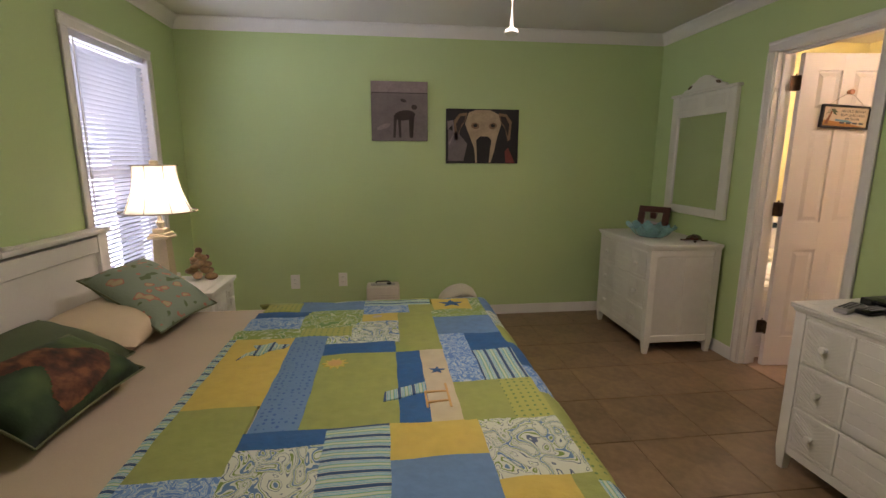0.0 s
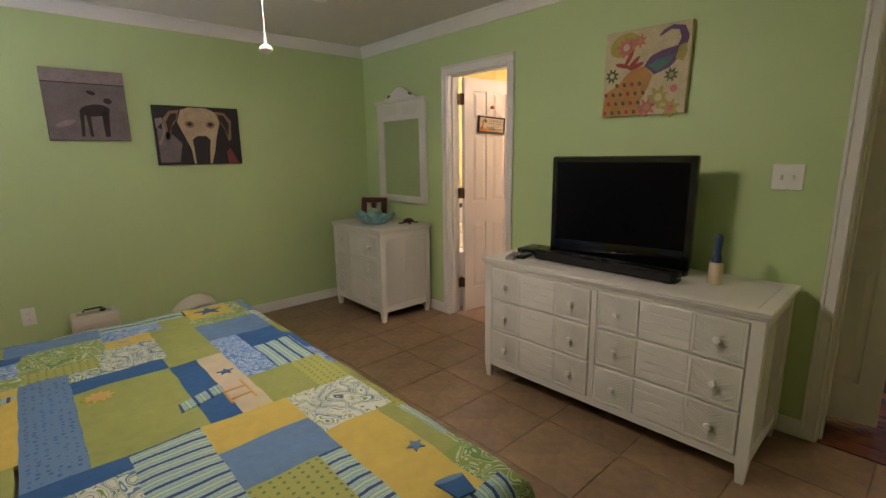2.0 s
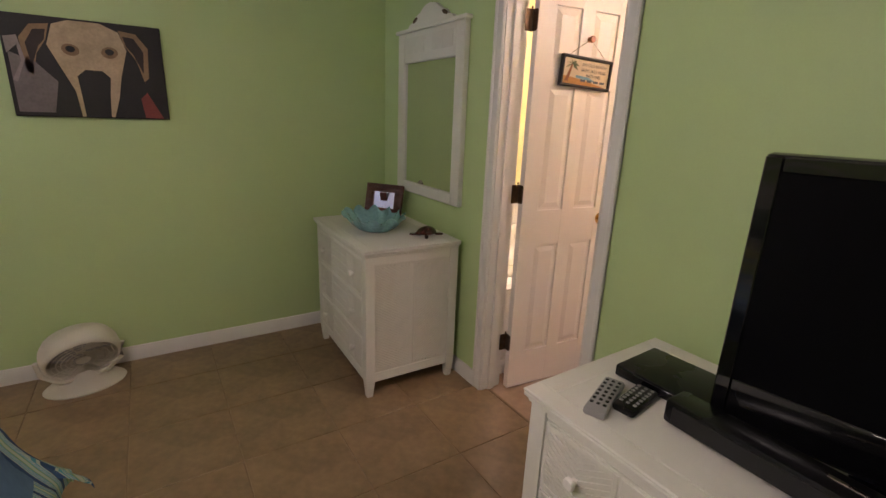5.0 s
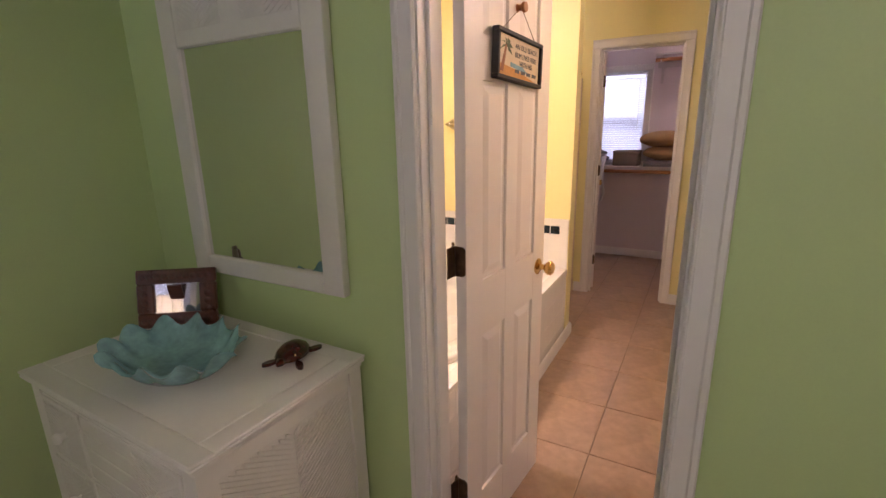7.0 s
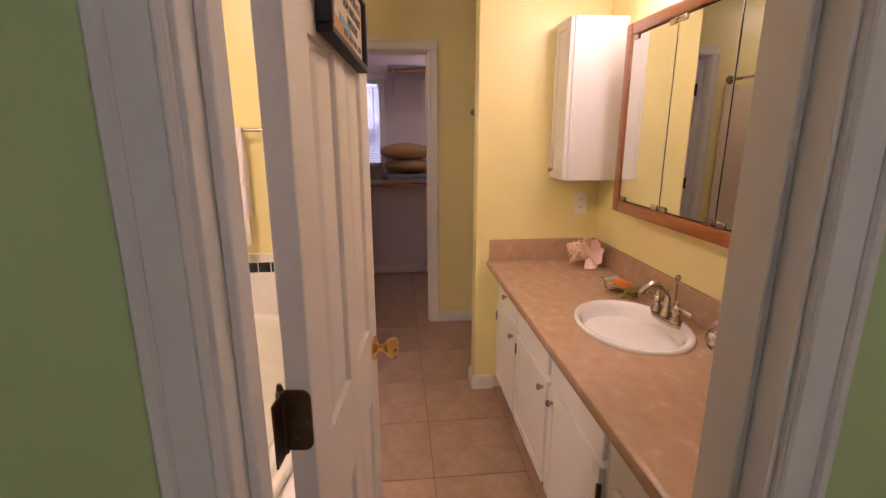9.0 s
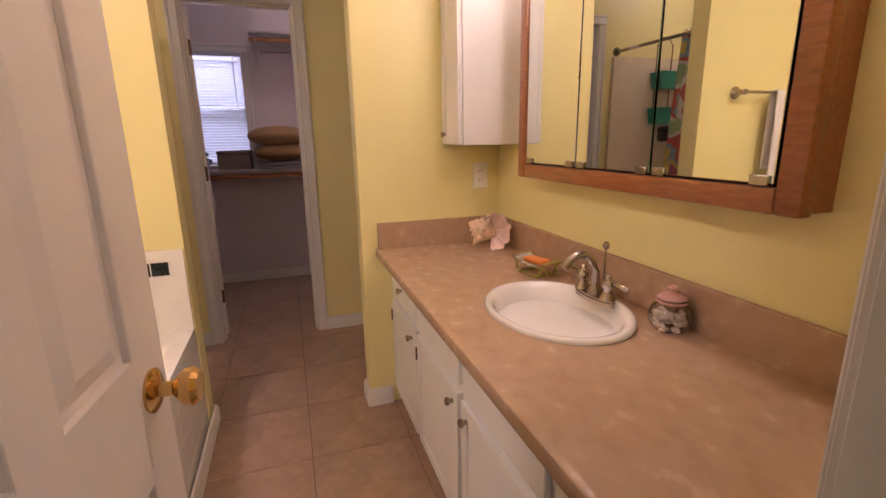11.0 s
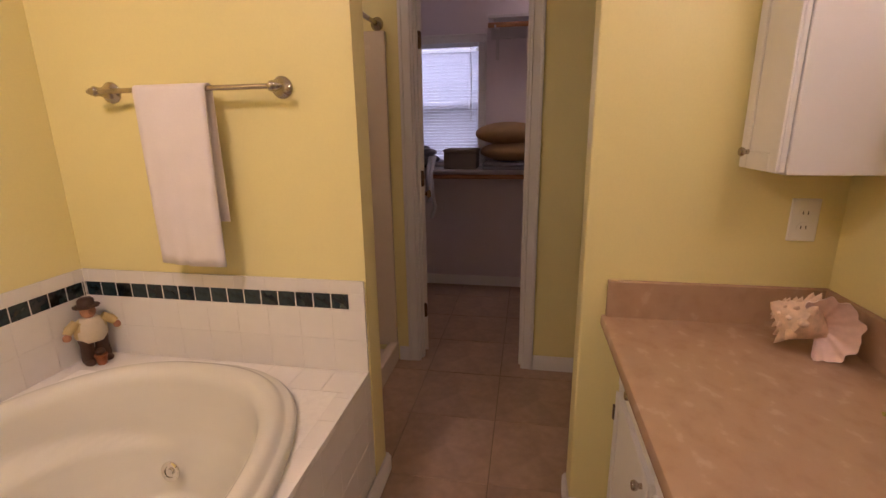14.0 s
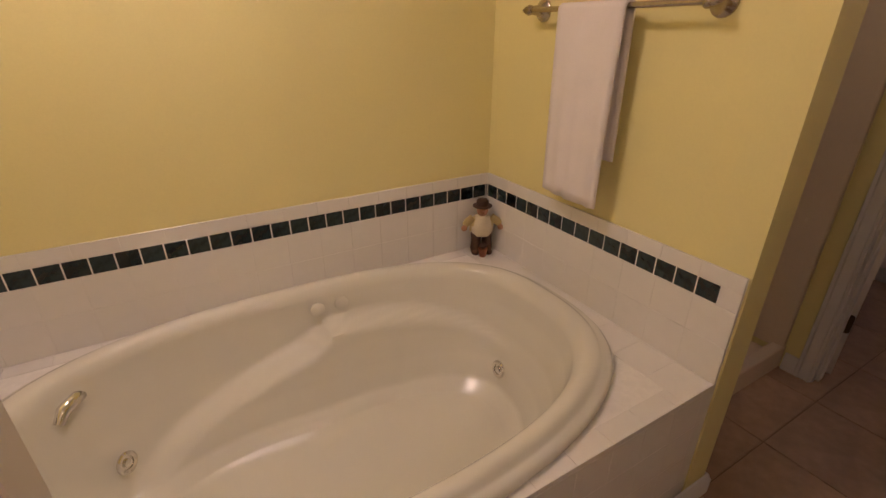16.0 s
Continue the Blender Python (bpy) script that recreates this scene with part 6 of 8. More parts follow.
plate("light_switch", pose(XE - .0005, .551, 1.267, 0, 0, -90), .125, .122, "white double light switch plate on the green wall", "switch")
plate("wall_outlet", pose(-.545, YN - .0005, .35), .075, .122, "white wall outlet above the baseboard", "outlet")
plate("wall_outlet", pose(-.15, YN - .0005, .36), .072, .118, "white wall outlet above the baseboard", "outlet")
plate("wall_outlet", pose(SX - .0005, 1.712, 1.082, 0, 0, -90), .072, .118, "white wall outlet above the backsplash", "outlet")

# ---------------------------------------------------------------- pillows


def cushion(name, corners, thick, material, label, piping=None):
    """A stuffed pillow on four corner places, in order round its face; it swells to thick in the middle and pinches at the corners."""
    c = [Vector(p) for p in corners]
    mid = sum(c, Vector()) / 4
    root = thing(name, Matrix.Translation(mid), label, "pillow")
    n = ((c[1] - c[0]).cross(c[3] - c[0])).normalized()
    bm = bmesh.new()
    N1 = 18
    top, bot = [], []
    for i in range(N1 + 1):
        ra, rb = [], []
        for j in range(N1 + 1):
            u, v = i / N1, j / N1
            p = c[0] * (1 - u) * (1 - v) + c[1] * u * (1 - v) + c[2] * u * v + c[3] * (1 - u) * v - mid
            pin = 1 - .07 * (abs(2 * u - 1) ** 2) * (1 - abs(2 * v - 1) ** 2) * 1 - .07 * (abs(2 * v - 1) ** 2) * (1 - abs(2 * u - 1) ** 2)
            p = p * pin
            h = thick / 2 * max(0, (1 - abs(2 * u - 1) ** 2.6) * (1 - abs(2 * v - 1) ** 2.6)) ** .5
            w = .006 * noise.noise((u * 4 + mid.x, v * 4 + mid.y, 2)) * min(1, h * 30)
            ra.append(bm.verts.new(p + n * (h + w)))
            rb.append(bm.verts.new(p - n * (h * .9)) if 0 < i < N1 and 0 < j < N1 else ra[-1])
        top.append(ra), bot.append(rb)
    for i in range(N1):
        for j in range(N1):
            bm.faces.new((top[i][j], top[i + 1][j], top[i + 1][j + 1], top[i][j + 1]))
            f = [bot[i][j], bot[i][j + 1], bot[i + 1][j + 1], bot[i + 1][j]]
            if len(set(f)) == 4 and set(f) != {top[i][j], top[i + 1][j], top[i + 1][j + 1], top[i][j + 1]}:
                bm.faces.new(f)
    rim = [top[i][0].co.copy() for i in range(N1)] + [top[N1][j].co.copy() for j in range(N1)] + [top[i][N1].co.copy() for i in range(N1, 0, -1)] + [top[0][j].co.copy() for j in range(N1, -1, -1)]
    part("cover", bm, material, root, smooth=80)
    if piping:
        part("piping", tube(bmesh.new(), rim, .004, 6), piping, root, smooth=60)
    return root, n, mid


SAGE = patterned("sage_floral_cloth", [(0.0, (.08, .11, .03)), (0.33, (.10, .14, .06)), (0.38, (.22, .27, .205)), (0.60, (.22, .27, .205)), (0.64, (.42, .15, .11)), (0.70, (.45, .34, .2))], "noise", 17, detail=1.0, bump=.25)
SAGE.node_tree.nodes["Color Ramp"].color_ramp.interpolation = "EASE"
PIPE = mat("olive_piping", (.11, .12, .06), .8)
FOREST = patterned("forest_print_cloth", [(0.3, (.006, .012, .008)), (0.5, (.018, .045, .014)), (0.7, (.06, .10, .025))], "noise", 7, detail=2, bump=.2)
BRONZEP = patterned("brown_print", [(0.3, (.012, .004, .003)), (0.48, (.07, .020, .008)), (0.66, (.17, .06, .022))], "noise", 22, detail=3, bump=.2)
MOSS = mat("moss_green_cloth", (.055, .075, .035), .85, vary=.2, scale=6, fine=200, bump=.2)
cushion("pillow", [(-1.20, 2.665, .66), (-.80, 2.585, .655), (-.74, 1.985, .66), (-1.18, 1.965, .70)], .17, PILLOWTAN, "cream cotton pillow lying at the headboard")
cushion("pillow", [(-1.20, 1.605, .66), (-.84, 1.585, .655), (-.84, 0.965, .655), (-1.20, 0.965, .70)], .17, PILLOWTAN, "cream cotton pillow lying at the headboard")
cushion("pillow", [(-.729, 2.170, .645), (-.635, 2.550, .655), (-1.045, 2.740, .855), (-1.145, 2.360, .835)], .15, SAGE, "sage green floral cushion leaning on a pillow", PIPE)
cushion("pillow", [(-.76, 1.555, .64), (-.74, 1.975, .645), (-1.04, 1.955, .79), (-1.07, 1.525, .80)], .15, MOSS, "moss green cushion leaning on a pillow", PIPE)
pil, pn, pm = cushion("pillow", [(-.68, 1.365, .64), (-.625, 1.805, .655), (-.84, 1.795, .79), (-.91, 1.345, .805)], .14, FOREST, "dark green printed cushion with a brown shape", PIPE)
PC = [Vector(p) for p in ((-.68, 1.365, .64), (-.625, 1.805, .655), (-.84, 1.795, .79), (-.91, 1.345, .805))]
OUTL = [(.20, .76), (.24, .86), (.38, .93), (.54, .92), (.60, .84), (.66, .70), (.78, .54), (.83, .36), (.70, .18), (.45, .07), (.22, .05), (.25, .25), (.37, .45), (.42, .60), (.36, .68), (.26, .71)]


def within(u, v, poly):
    inside = False
    for (a, b), (c, d) in zip(poly, poly[1:] + poly[:1]):
        if (b > v) != (d > v) and u < (c - a) * (v - b) / (d - b) + a:
            inside = not inside
    return inside


def swollen(u, v):
    p = PC[0] * (1 - u) * (1 - v) + PC[1] * u * (1 - v) + PC[2] * u * v + PC[3] * (1 - u) * v - pm
    p = p * (1 - .07 * (abs(2 * u - 1) ** 2) * (1 - abs(2 * v - 1) ** 2) - .07 * (abs(2 * v - 1) ** 2) * (1 - abs(2 * u - 1) ** 2))
    h = .07 * max(0, (1 - abs(2 * u - 1) ** 2.6) * (1 - abs(2 * v - 1) ** 2.6)) ** .5
    return p + pn * (h + .0028 + .006 * noise.noise((u * 4 + pm.x, v * 4 + pm.y, 2)) * min(1, h * 30))


pr = bmesh.new()
NG = 70
net = {}
for i in range(NG):
    for j in range(NG):
        if within((i + .5) / NG, (j + .5) / NG, OUTL):
            q = []
            for a, b in ((i, j), (i + 1, j), (i + 1, j + 1), (i, j + 1)):
                if (a, b) not in net:
                    net[a, b] = pr.verts.new(swollen(a / NG, b / NG))
                q.append(net[a, b])
            pr.faces.new(q)
part("printed_shape", pr, BRONZEP, pil, "plain brown printed shape", smooth=80)

# quilt motifs, sewn on as flat pieces
MOT = Matrix.Translation((0, 0, QZ + .004))


def motif(name, outline, material, lift=0.0, label=""):
    bm = bmesh.new()
    top = [bm.verts.new(drape(x, y) + Vector((0, 0, .0046 + lift))) for x, y in outline]
    low = [bm.verts.new(drape(x, y) - Vector((0, 0, .002))) for x, y in outline]
    c = bm.verts.new(sum((v.co for v in top), Vector()) / len(top) + Vector((0, 0, .001)))
    for k in range(len(top)):
        q = (k + 1) % len(top)
        bm.faces.new((c, top[k], top[q]))
        bm.faces.new((top[k], low[k], low[q], top[q]))
    return part(name, bm, material, quilt, label, smooth=0)


def star(x, y, r, turn=0, k=5, inner=.42):
    return [(x + (r if i % 2 == 0 else r * inner) * math.cos(radians(turn) + math.pi * i / k), y + (r if i % 2 == 0 else r * inner) * math.sin(radians(turn) + math.pi * i / k)) for i in range(2 * k)]


Q_ORANGE = mat("orange_applique", (.46, .27, .10), .85)
motif("star_applique", star(.56, 2.645, .068, 15), Q_NAVY, label="navy star applique")
motif("star_applique", star(.395, 1.86, .03, 10), Q_NAVY)
motif("sun_applique", star(.02, 1.955, .048, 0, 10, .6), Q_SUN, .001)
motif("sun_disc", oval(.027, .027, 16, .02, 1.955), Q_ORANGE, .002)
motif("chair_seat", [(.20, 1.655), (.34, 1.70), (.345, 1.77), (.205, 1.72)], Q_STRIPE_X, .001, "striped beach chair applique")
for a in ((.335, 1.61, .342, 1.76), (.408, 1.60, .415, 1.75), (.335, 1.695, .415, 1.702), (.335, 1.635, .415, 1.642)):
    motif("chair_frame", [(a[0], a[1]), (a[2], a[1]), (a[2], a[3]), (a[0], a[3])], Q_ORANGE, .001)
motif("blue_applique", [(-.36, 2.03), (-.33, 2.075), (-.28, 2.06), (-.25, 2.10), (-.20, 2.12), (-.185, 2.16), (-.23, 2.165), (-.25, 2.20), (-.29, 2.17), (-.33, 2.165), (-.30, 2.12), (-.34, 2.09)], Q_STRIPE_X, .001, "blue striped shape")
motif("pail_applique", [(.572, .80), (.622, .79), (.642, .855), (.562, .87)], Q_NAVY, .001)
motif("pail_rim", oval(.042, .010, 16, .602, .863, -10), Q_BLUE, .002)
motif("flower_applique", star(.625, 1.02, .026, 20, 5, .5), Q_BLUE, .001)
motif("shell_applique", oval(.024, .014, 12, .17, 2.475, 10), Q_CREAM, .001)

# ---------------------------------------------------------------- nightstand lamp and figurine
tl_lamp = thing("table_lamp", pose(-1.10, 3.08, .62), "lit table lamp with a cream column and pleated shade", "lamp")
STONE = mat("cream_stone", (.60, .50, .34), .55, vary=.12, scale=12)
col = bmesh.new()
box(col, -.075, .075, -.075, .075, 0, .025, b=.004), box(col, -.062, .062, -.062, .062, .025, .042, b=.004)
part("base", col, STONE, tl_lamp)
cb = bmesh.new()
q0, q1 = .044, .036
rr = [[cb.verts.new((a * q, b * q, z)) for a, b in ((-1, -1), (1, -1), (1, 1), (-1, 1))] for q, z in ((q0, .042), (q1, .285))]
for k in range(4):
    cb.faces.new((rr[0][k], rr[0][(k + 1) % 4], rr[1][(k + 1) % 4], rr[1][k]))
cb.faces.new(rr[1]), cb.faces.new(rr[0])
part("column", cb, STONE, tl_lamp, smooth=0)
part("capital", boxes((-.058, .058, -.058, .058, .285, .303), (-.048, .048, -.048, .048, .303, .320), (-.034, .034, -.034, .034, .320, .345), b=.003), STONE, tl_lamp)
part("stem", lathe(bmesh.new(), [(.012, .345), (.020, .36), (.024, .38), (.014, .395), (.010, .42), (.010, .50)], 16), STONE, tl_lamp)
sh = bmesh.new()
rows2 = []
for f, z in ((0, .445), (.2, .50), (.45, .565), (.75, .64), (1, .712)):
    r = .178 - .062 * f - .020 * math.sin(math.pi * f)
    ring = []
    for k in range(48):
        a = 2 * math.pi * k / 48
        flat = 1 - .025 * (1 - abs(math.cos(4 * a)))
        ring.append(sh.verts.new((r * flat * math.cos(a), r * flat * math.sin(a), z)))
    rows2.append(ring)
for a, b in zip(rows2, rows2[1:]):
    for k in range(48):
        sh.faces.new((a[k], a[(k + 1) % 48], b[(k + 1) % 48], b[k]))
shade = part("shade", sh, SHADE, tl_lamp, "cream panelled fabric shade", smooth=60)
RIBM = mat("tan_shade_trim", (.30, .24, .17), .8)
for k in range(8):
    a = radians(45 * k)
    ptsr = []
    for f, z in ((0, .445), (.2, .50), (.45, .565), (.75, .64), (1, .712)):
        r = .178 - .062 * f - .020 * math.sin(math.pi * f) + .001
        ptsr.append((r * math.cos(a), r * math.sin(a), z))
    part("shade_rib", tube(bmesh.new(), ptsr, .0026, 6), RIBM, shade)
for r, z in ((.206, .445), (.121, .712)):
    part("shade_trim", tube(bmesh.new(), [(r * .99 * math.cos(2 * math.pi * k / 40), r * .99 * math.sin(2 * math.pi * k / 40), z) for k in range(41)], .0035, 6), RIBM, shade)
part("finial", lathe(bmesh.new(), [(.004, .71), (.022, .712), (.024, .735), (.018, .74), (0, .742)], 16), STONE, tl_lamp)
part("bulb", ball(bmesh.new(), 0, 0, .56, .032, 1, 1, 1.3), mat("lit_lamp_bulb", (1, .84, .62), .4, vary=.01, bump=0, emit=120.0), tl_lamp)

FIGB, FIGD = mat("mottled_tan_resin", (.34, .21, .11), .4, vary=.5, scale=35, bump=.2), mat("dark_brown_resin", (.09, .03, .015), .4, vary=.4)
fg = bmesh.new()
random.seed(4)
for k in range(16):
    a = k * 2.4
    zz = .018 + .0085 * k
    rr2 = .052 * (1 - k / 19)
    ball(fg, rr2 * math.cos(a), rr2 * math.sin(a), zz, .026 - .0004 * k, 1.3, .9, .8, Matrix.Rotation(a, 4, "Z") @ Matrix.Rotation(.5, 4, "X"), 8)
hd = ball(bmesh.new(), 0, 0, .165, .019, n=8)
ball(hd, .03, .02, .125, .014, n=8)
fig = multi("figurine", [(fg, FIGB), (hd, FIGD)])
fig.matrix_basis = pose(-.945, 3.19, .62) @ Matrix.Diagonal((1.2, 1.2, 1.12, 1))
tagged(fig, "small tan and brown resin statuette on the nightstand", "figurine")

# ---------------------------------------------------------------- ceiling fan
FANW = mat("white_fan_enamel", (.72, .69, .64), .35, vary=.03)
cf = thing("ceiling_fan", pose(.61, 1.65, -.03), "white ceiling fan with five blades and a lit glass bowl", "ceiling fan")
part("canopy", lathe(bmesh.new(), [(.065, CZ + .029), (.065, CZ + .01), (.05, CZ - .02), (.02, CZ - .04)][::-1], 24), FANW, cf)
part("downrod", tube(bmesh.new(), [(0, 0, 2.28), (0, 0, CZ - .03)], .012, 12), FANW, cf)
part("motor", lathe(bmesh.new(), [(.05, 2.09), (.10, 2.10), (.125, 2.13), (.13, 2.18), (.12, 2.24), (.07, 2.28), (.02, 2.29)], 32), FANW, cf)
blade = None
for k in range(5):
    m = Matrix.Rotation(radians(46 + 72 * k), 4, "Z")
    if blade is None:
        bo = [(.19, -.045), (.30, -.058), (.55, -.066), (.63, -.062), (.665, -.035), (.67, 0), (.665, .035), (.63, .062), (.55, .066), (.30, .058), (.19, .045)]
        blade = part("blade", prism(bmesh.new(), bo, .007, Matrix.Translation((0, 0, 2.125)) @ Matrix.Rotation(radians(11), 4, "X")), FANW, cf, smooth=30, at=m)
        iron = part("blade_iron", prism(bmesh.new(), [(.10, -.018), (.20, -.03), (.25, -.03), (.25, .03), (.20, .03), (.10, .018)], .006, Matrix.Translation((0, 0, 2.117)) @ Matrix.Rotation(radians(11), 4, "X")), FANW, cf, smooth=30, at=m)
    else:
        again(blade, m, cf), again(iron, m, cf)
FANBULB = mat("lit_bowl_glass", (1.0, .90, .74), .4, vary=.01, bump=0, emit=FAN_GLOW)
part("light_bowl", lathe(bmesh.new(), [(.0, 1.998), (.05, 2.002), (.10, 2.014), (.138, 2.036), (.157, 2.066), (.162, 2.094), (.10, 2.096)], 36), FANBULB, cf, "lit frosted glass bowl")
part("finial", lathe(bmesh.new(), [(.0, 1.972), (.012, 1.974), (.016, 1.985), (.038, 1.994), (.040, 1.999), (.01, 2.0)], 20), NICKEL, cf, "nickel finial")
chn = bmesh.new()
for k in range(25):
    ball(chn, 0, 0, 1.966 - .0062 * k, .0026, n=6)
chn2 = part("pull_chain", chn, NICKEL, cf, smooth=60)
chn2["kind"] = "stuff"
part("chain_fob", lathe(bmesh.new(), [(0, 1.765), (.012, 1.768), (.022, 1.777), (.020, 1.785), (.006, 1.795), (.002, 1.842)], 16), PLASTICW, cf, "white oval fob")

# ---------------------------------------------------------------- heater and floor fan by the north wall
CREAMPL = mat("cream_plastic", (.60, .55, .46), .4, vary=.04)
ht = thing("space_heater", pose(.19, 3.96, 0, 0, 0, 0), "cream plastic louvred heater standing on the floor", "heater")
part("case", boxes((-.135, .135, -.085, .085, .012, .345), b=.018), CREAMPL, ht, smooth=40)
for k in range(12):
    part("louvre", boxes((-.115, .115, -.092, -.084, .05 + .020 * k, .061 + .020 * k), b=.002), CREAMPL, ht)
part("control_panel", boxes((-.10, .10, -.045, .02, .3445, .348), b=.001), GREYP, ht)
part("dial", lathe(bmesh.new(), [(.02, 0), (.018, .014), (0, .014)], 18, Matrix.Translation((.05, -.01, .348))), BLACK, ht)
part("handle", tube(bmesh.new(), [(-.06, .03, .347), (-.05, .03, .362), (.05, .03, .362), (.06, .03, .347)], .006, 8), BLACK, ht)
for x in (-.11, .11):
    part("foot", boxes((x - .02, x + .02, -.09, .09, 0, .014), b=.003), CREAMPL, ht)
part("side_dial", lathe(bmesh.new(), [(.03, 0), (.03, .012), (.02, .018), (0, .018)], 18, Matrix.Translation((.135, 0, .17)) @ Matrix.Rotation(radians(90), 4, "Y")), CREAMPL, ht)

ff = thing("floor_fan", pose(.815, 3.925, 0, 0, 0, 14), "cream plastic round floor fan tilted downwards", "fan")
part("base", lathe(bmesh.new(), [(.15, 0), (.155, .008), (.14, .022), (.06, .032), (.03, .06)], 32, Matrix.Diagonal((1.15, .85, 1, 1))), CREAMPL, ff, smooth=50)
TLT = Matrix.Translation((0, 0, .185)) @ Matrix.Rotation(radians(124), 4, "X")
part("yoke", tube(bmesh.new(), [(-.178, 0, .185), (-.168, 0, .11), (-.10, 0, .05), (0, 0, .035), (.10, 0, .05), (.168, 0, .11), (.178, 0, .185)], .014, 10), CREAMPL, ff, smooth=50)
part("drum", lathe(bmesh.new(), [(.06, -.10), (.11, -.092), (.148, -.070), (.166, -.035), (.170, 0), (.168, .035), (.160, .052), (.150, .056), (.144, .050), (.148, .030), (.150, -.03), (.130, -.070), (.06, -.085), (.06, -.10)], 40, TLT), CREAMPL, ff, smooth=50)
gr = bmesh.new()
for r in (.03, .05, .07, .09, .11, .13):
    tube(gr, [TLT @ Vector((r * math.cos(2 * math.pi * k / 28), r * math.sin(2 * math.pi * k / 28), .052)) for k in range(29)], .0018, 5)
for k in range(12):
    a = 2 * math.pi * k / 12
    tube(gr, [TLT @ Vector((.025 * math.cos(a), .025 * math.sin(a), .053)), TLT @ Vector((.146 * math.cos(a), .146 * math.sin(a), .051))], .0018, 5)
part("grille", gr, CREAMPL, ff)
part("hub", lathe(bmesh.new(), [(.03, .045), (.03, .055), (.02, .060), (0, .061)], 20, TLT), CREAMPL, ff)
for k in range(4):
    part("fan_blade", prism(bmesh.new(), oval(.055, .035, 16, .075, 0), .003, TLT @ Matrix.Rotation(radians(90 * k), 4, "Z") @ Matrix.Rotation(radians(25), 4, "X")), GREYP, ff)
part("back_plate", lathe(bmesh.new(), [(0, -.094), (.064, -.094), (.064, -.088), (0, -.088)], 32, TLT), GREYP, ff)

# ---------------------------------------------------------------- sign on the bathroom door
LEAF = pose(2.728, 2.836, 0.004, 0, 0, -5.7)
hk = tagged(part("wall_hook", lathe(bmesh.new(), [(.012, 0), (.008, .006), (.010, .014), (.016, .020), (.014, .028), (0, .030)], 16), mat("orange_wood_knob", (.34, .11, .03), .35)), "round orange wooden peg on the door", "hook")
hk.matrix_basis = LEAF @ pose(.300, -.0175, 1.776, 90, 0, 0)
sg = thing("hanging_sign", LEAF @ pose(.290, -.018, 1.629, 0, 3.0, 0), "dark-framed painted beach sign hanging on the door", "sign")
sw, shh = .152, .068
for q in ((-sw, sw, -shh, -shh + .012), (-sw, sw, shh - .012, shh), (-sw, -sw + .012, -shh + .012, shh - .012), (sw - .012, sw, -shh + .012, shh - .012)):
    part("frame_bar", boxes((q[0], q[1], -.024, -.001, q[2], q[3]), b=.002), BLKP, sg)
part("board", boxes((-sw + .012, sw - .012, -.014, -.004, -shh + .012, shh - .012)), paint("sign_cream", (.56, .46, .32), .12), sg)


def sign_shape(name, outline, material, layer):
    m = Matrix(((1, 0, 0, 0), (0, 0, -1, -.0142 - .0004 * layer), (0, 1, 0, 0), (0, 0, 0, 1)))
    return part(name, prism(bmesh.new(), outline, .0005, m), material, sg, smooth=0)


sign_shape("painted_sand", [(-.14, -.056), (.14, -.056), (.06, -.044), (-.04, -.030), (-.14, -.022)], ORNG, 0)
sign_shape("painted_water", [(-.06, -.026), (.07, -.036), (.02, -.018), (-.06, -.014)], paint("sign_blue", (.13, .26, .36)), 0)
sign_shape("painted_trunk", [(-.125, -.045), (-.105, -.045), (-.092, .0), (-.085, .032), (-.093, .032), (-.106, .0)], paint("sign_brown", (.22, .07, .02)), 1)
for a in (10, 55, 100, 150, 200, -30):
    sign_shape("painted_frond", [(-.089 + .0 * a, .030), (-.089 + .022 * math.cos(radians(a + 14)), .030 + .018 * math.sin(radians(a + 14))), (-.089 + .042 * math.cos(radians(a)), .026 + .026 * math.sin(radians(a)) - .006), (-.089 + .020 * math.cos(radians(a - 16)), .026 + .016 * math.sin(radians(a - 16)))], DGRN, 2)
INK = paint("sign_ink", (.05, .06, .08))
for row, (txt, y0) in enumerate((("AN OLD BEACH", .034), ("BUM LIVES HERE", .010), ("WITH HIS", -.012))):
    cu = bpy.data.curves.new("words", "FONT")
    cu.body, cu.size, cu.align_x, cu.extrude = txt, .021, "CENTER", .0004
    wd_ = new("words", cu)
    dep = bpy.context.evaluated_depsgraph_get()
    me = bpy.data.meshes.new_from_object(wd_.evaluated_get(dep))
    bpy.data.objects.remove(wd_)
    wo = new("lettering", me)
    me.materials.clear()
    me.materials.append(INK)
    wo.parent = sg
    wo.matrix_local = Matrix(((1, 0, 0, .045), (0, 0, -1, -.0148), (0, 1, 0, y0 - .006), (0, 0, 0, 1)))
for k in range(4):
    sign_shape("unread_word", [(-.03 + .04 * k, -.040), (.0 + .04 * k, -.040), (.0 + .04 * k, -.030), (-.03 + .04 * k, -.030)], INK, 2)
part("wire", tube(bmesh.new(), [(-.11, -.012, shh), (-.05, -.012, shh + .045), (0, -.014, shh + .078), (.05, -.012, shh + .045), (.11, -.012, shh)], .0012, 6), NICKEL, sg)

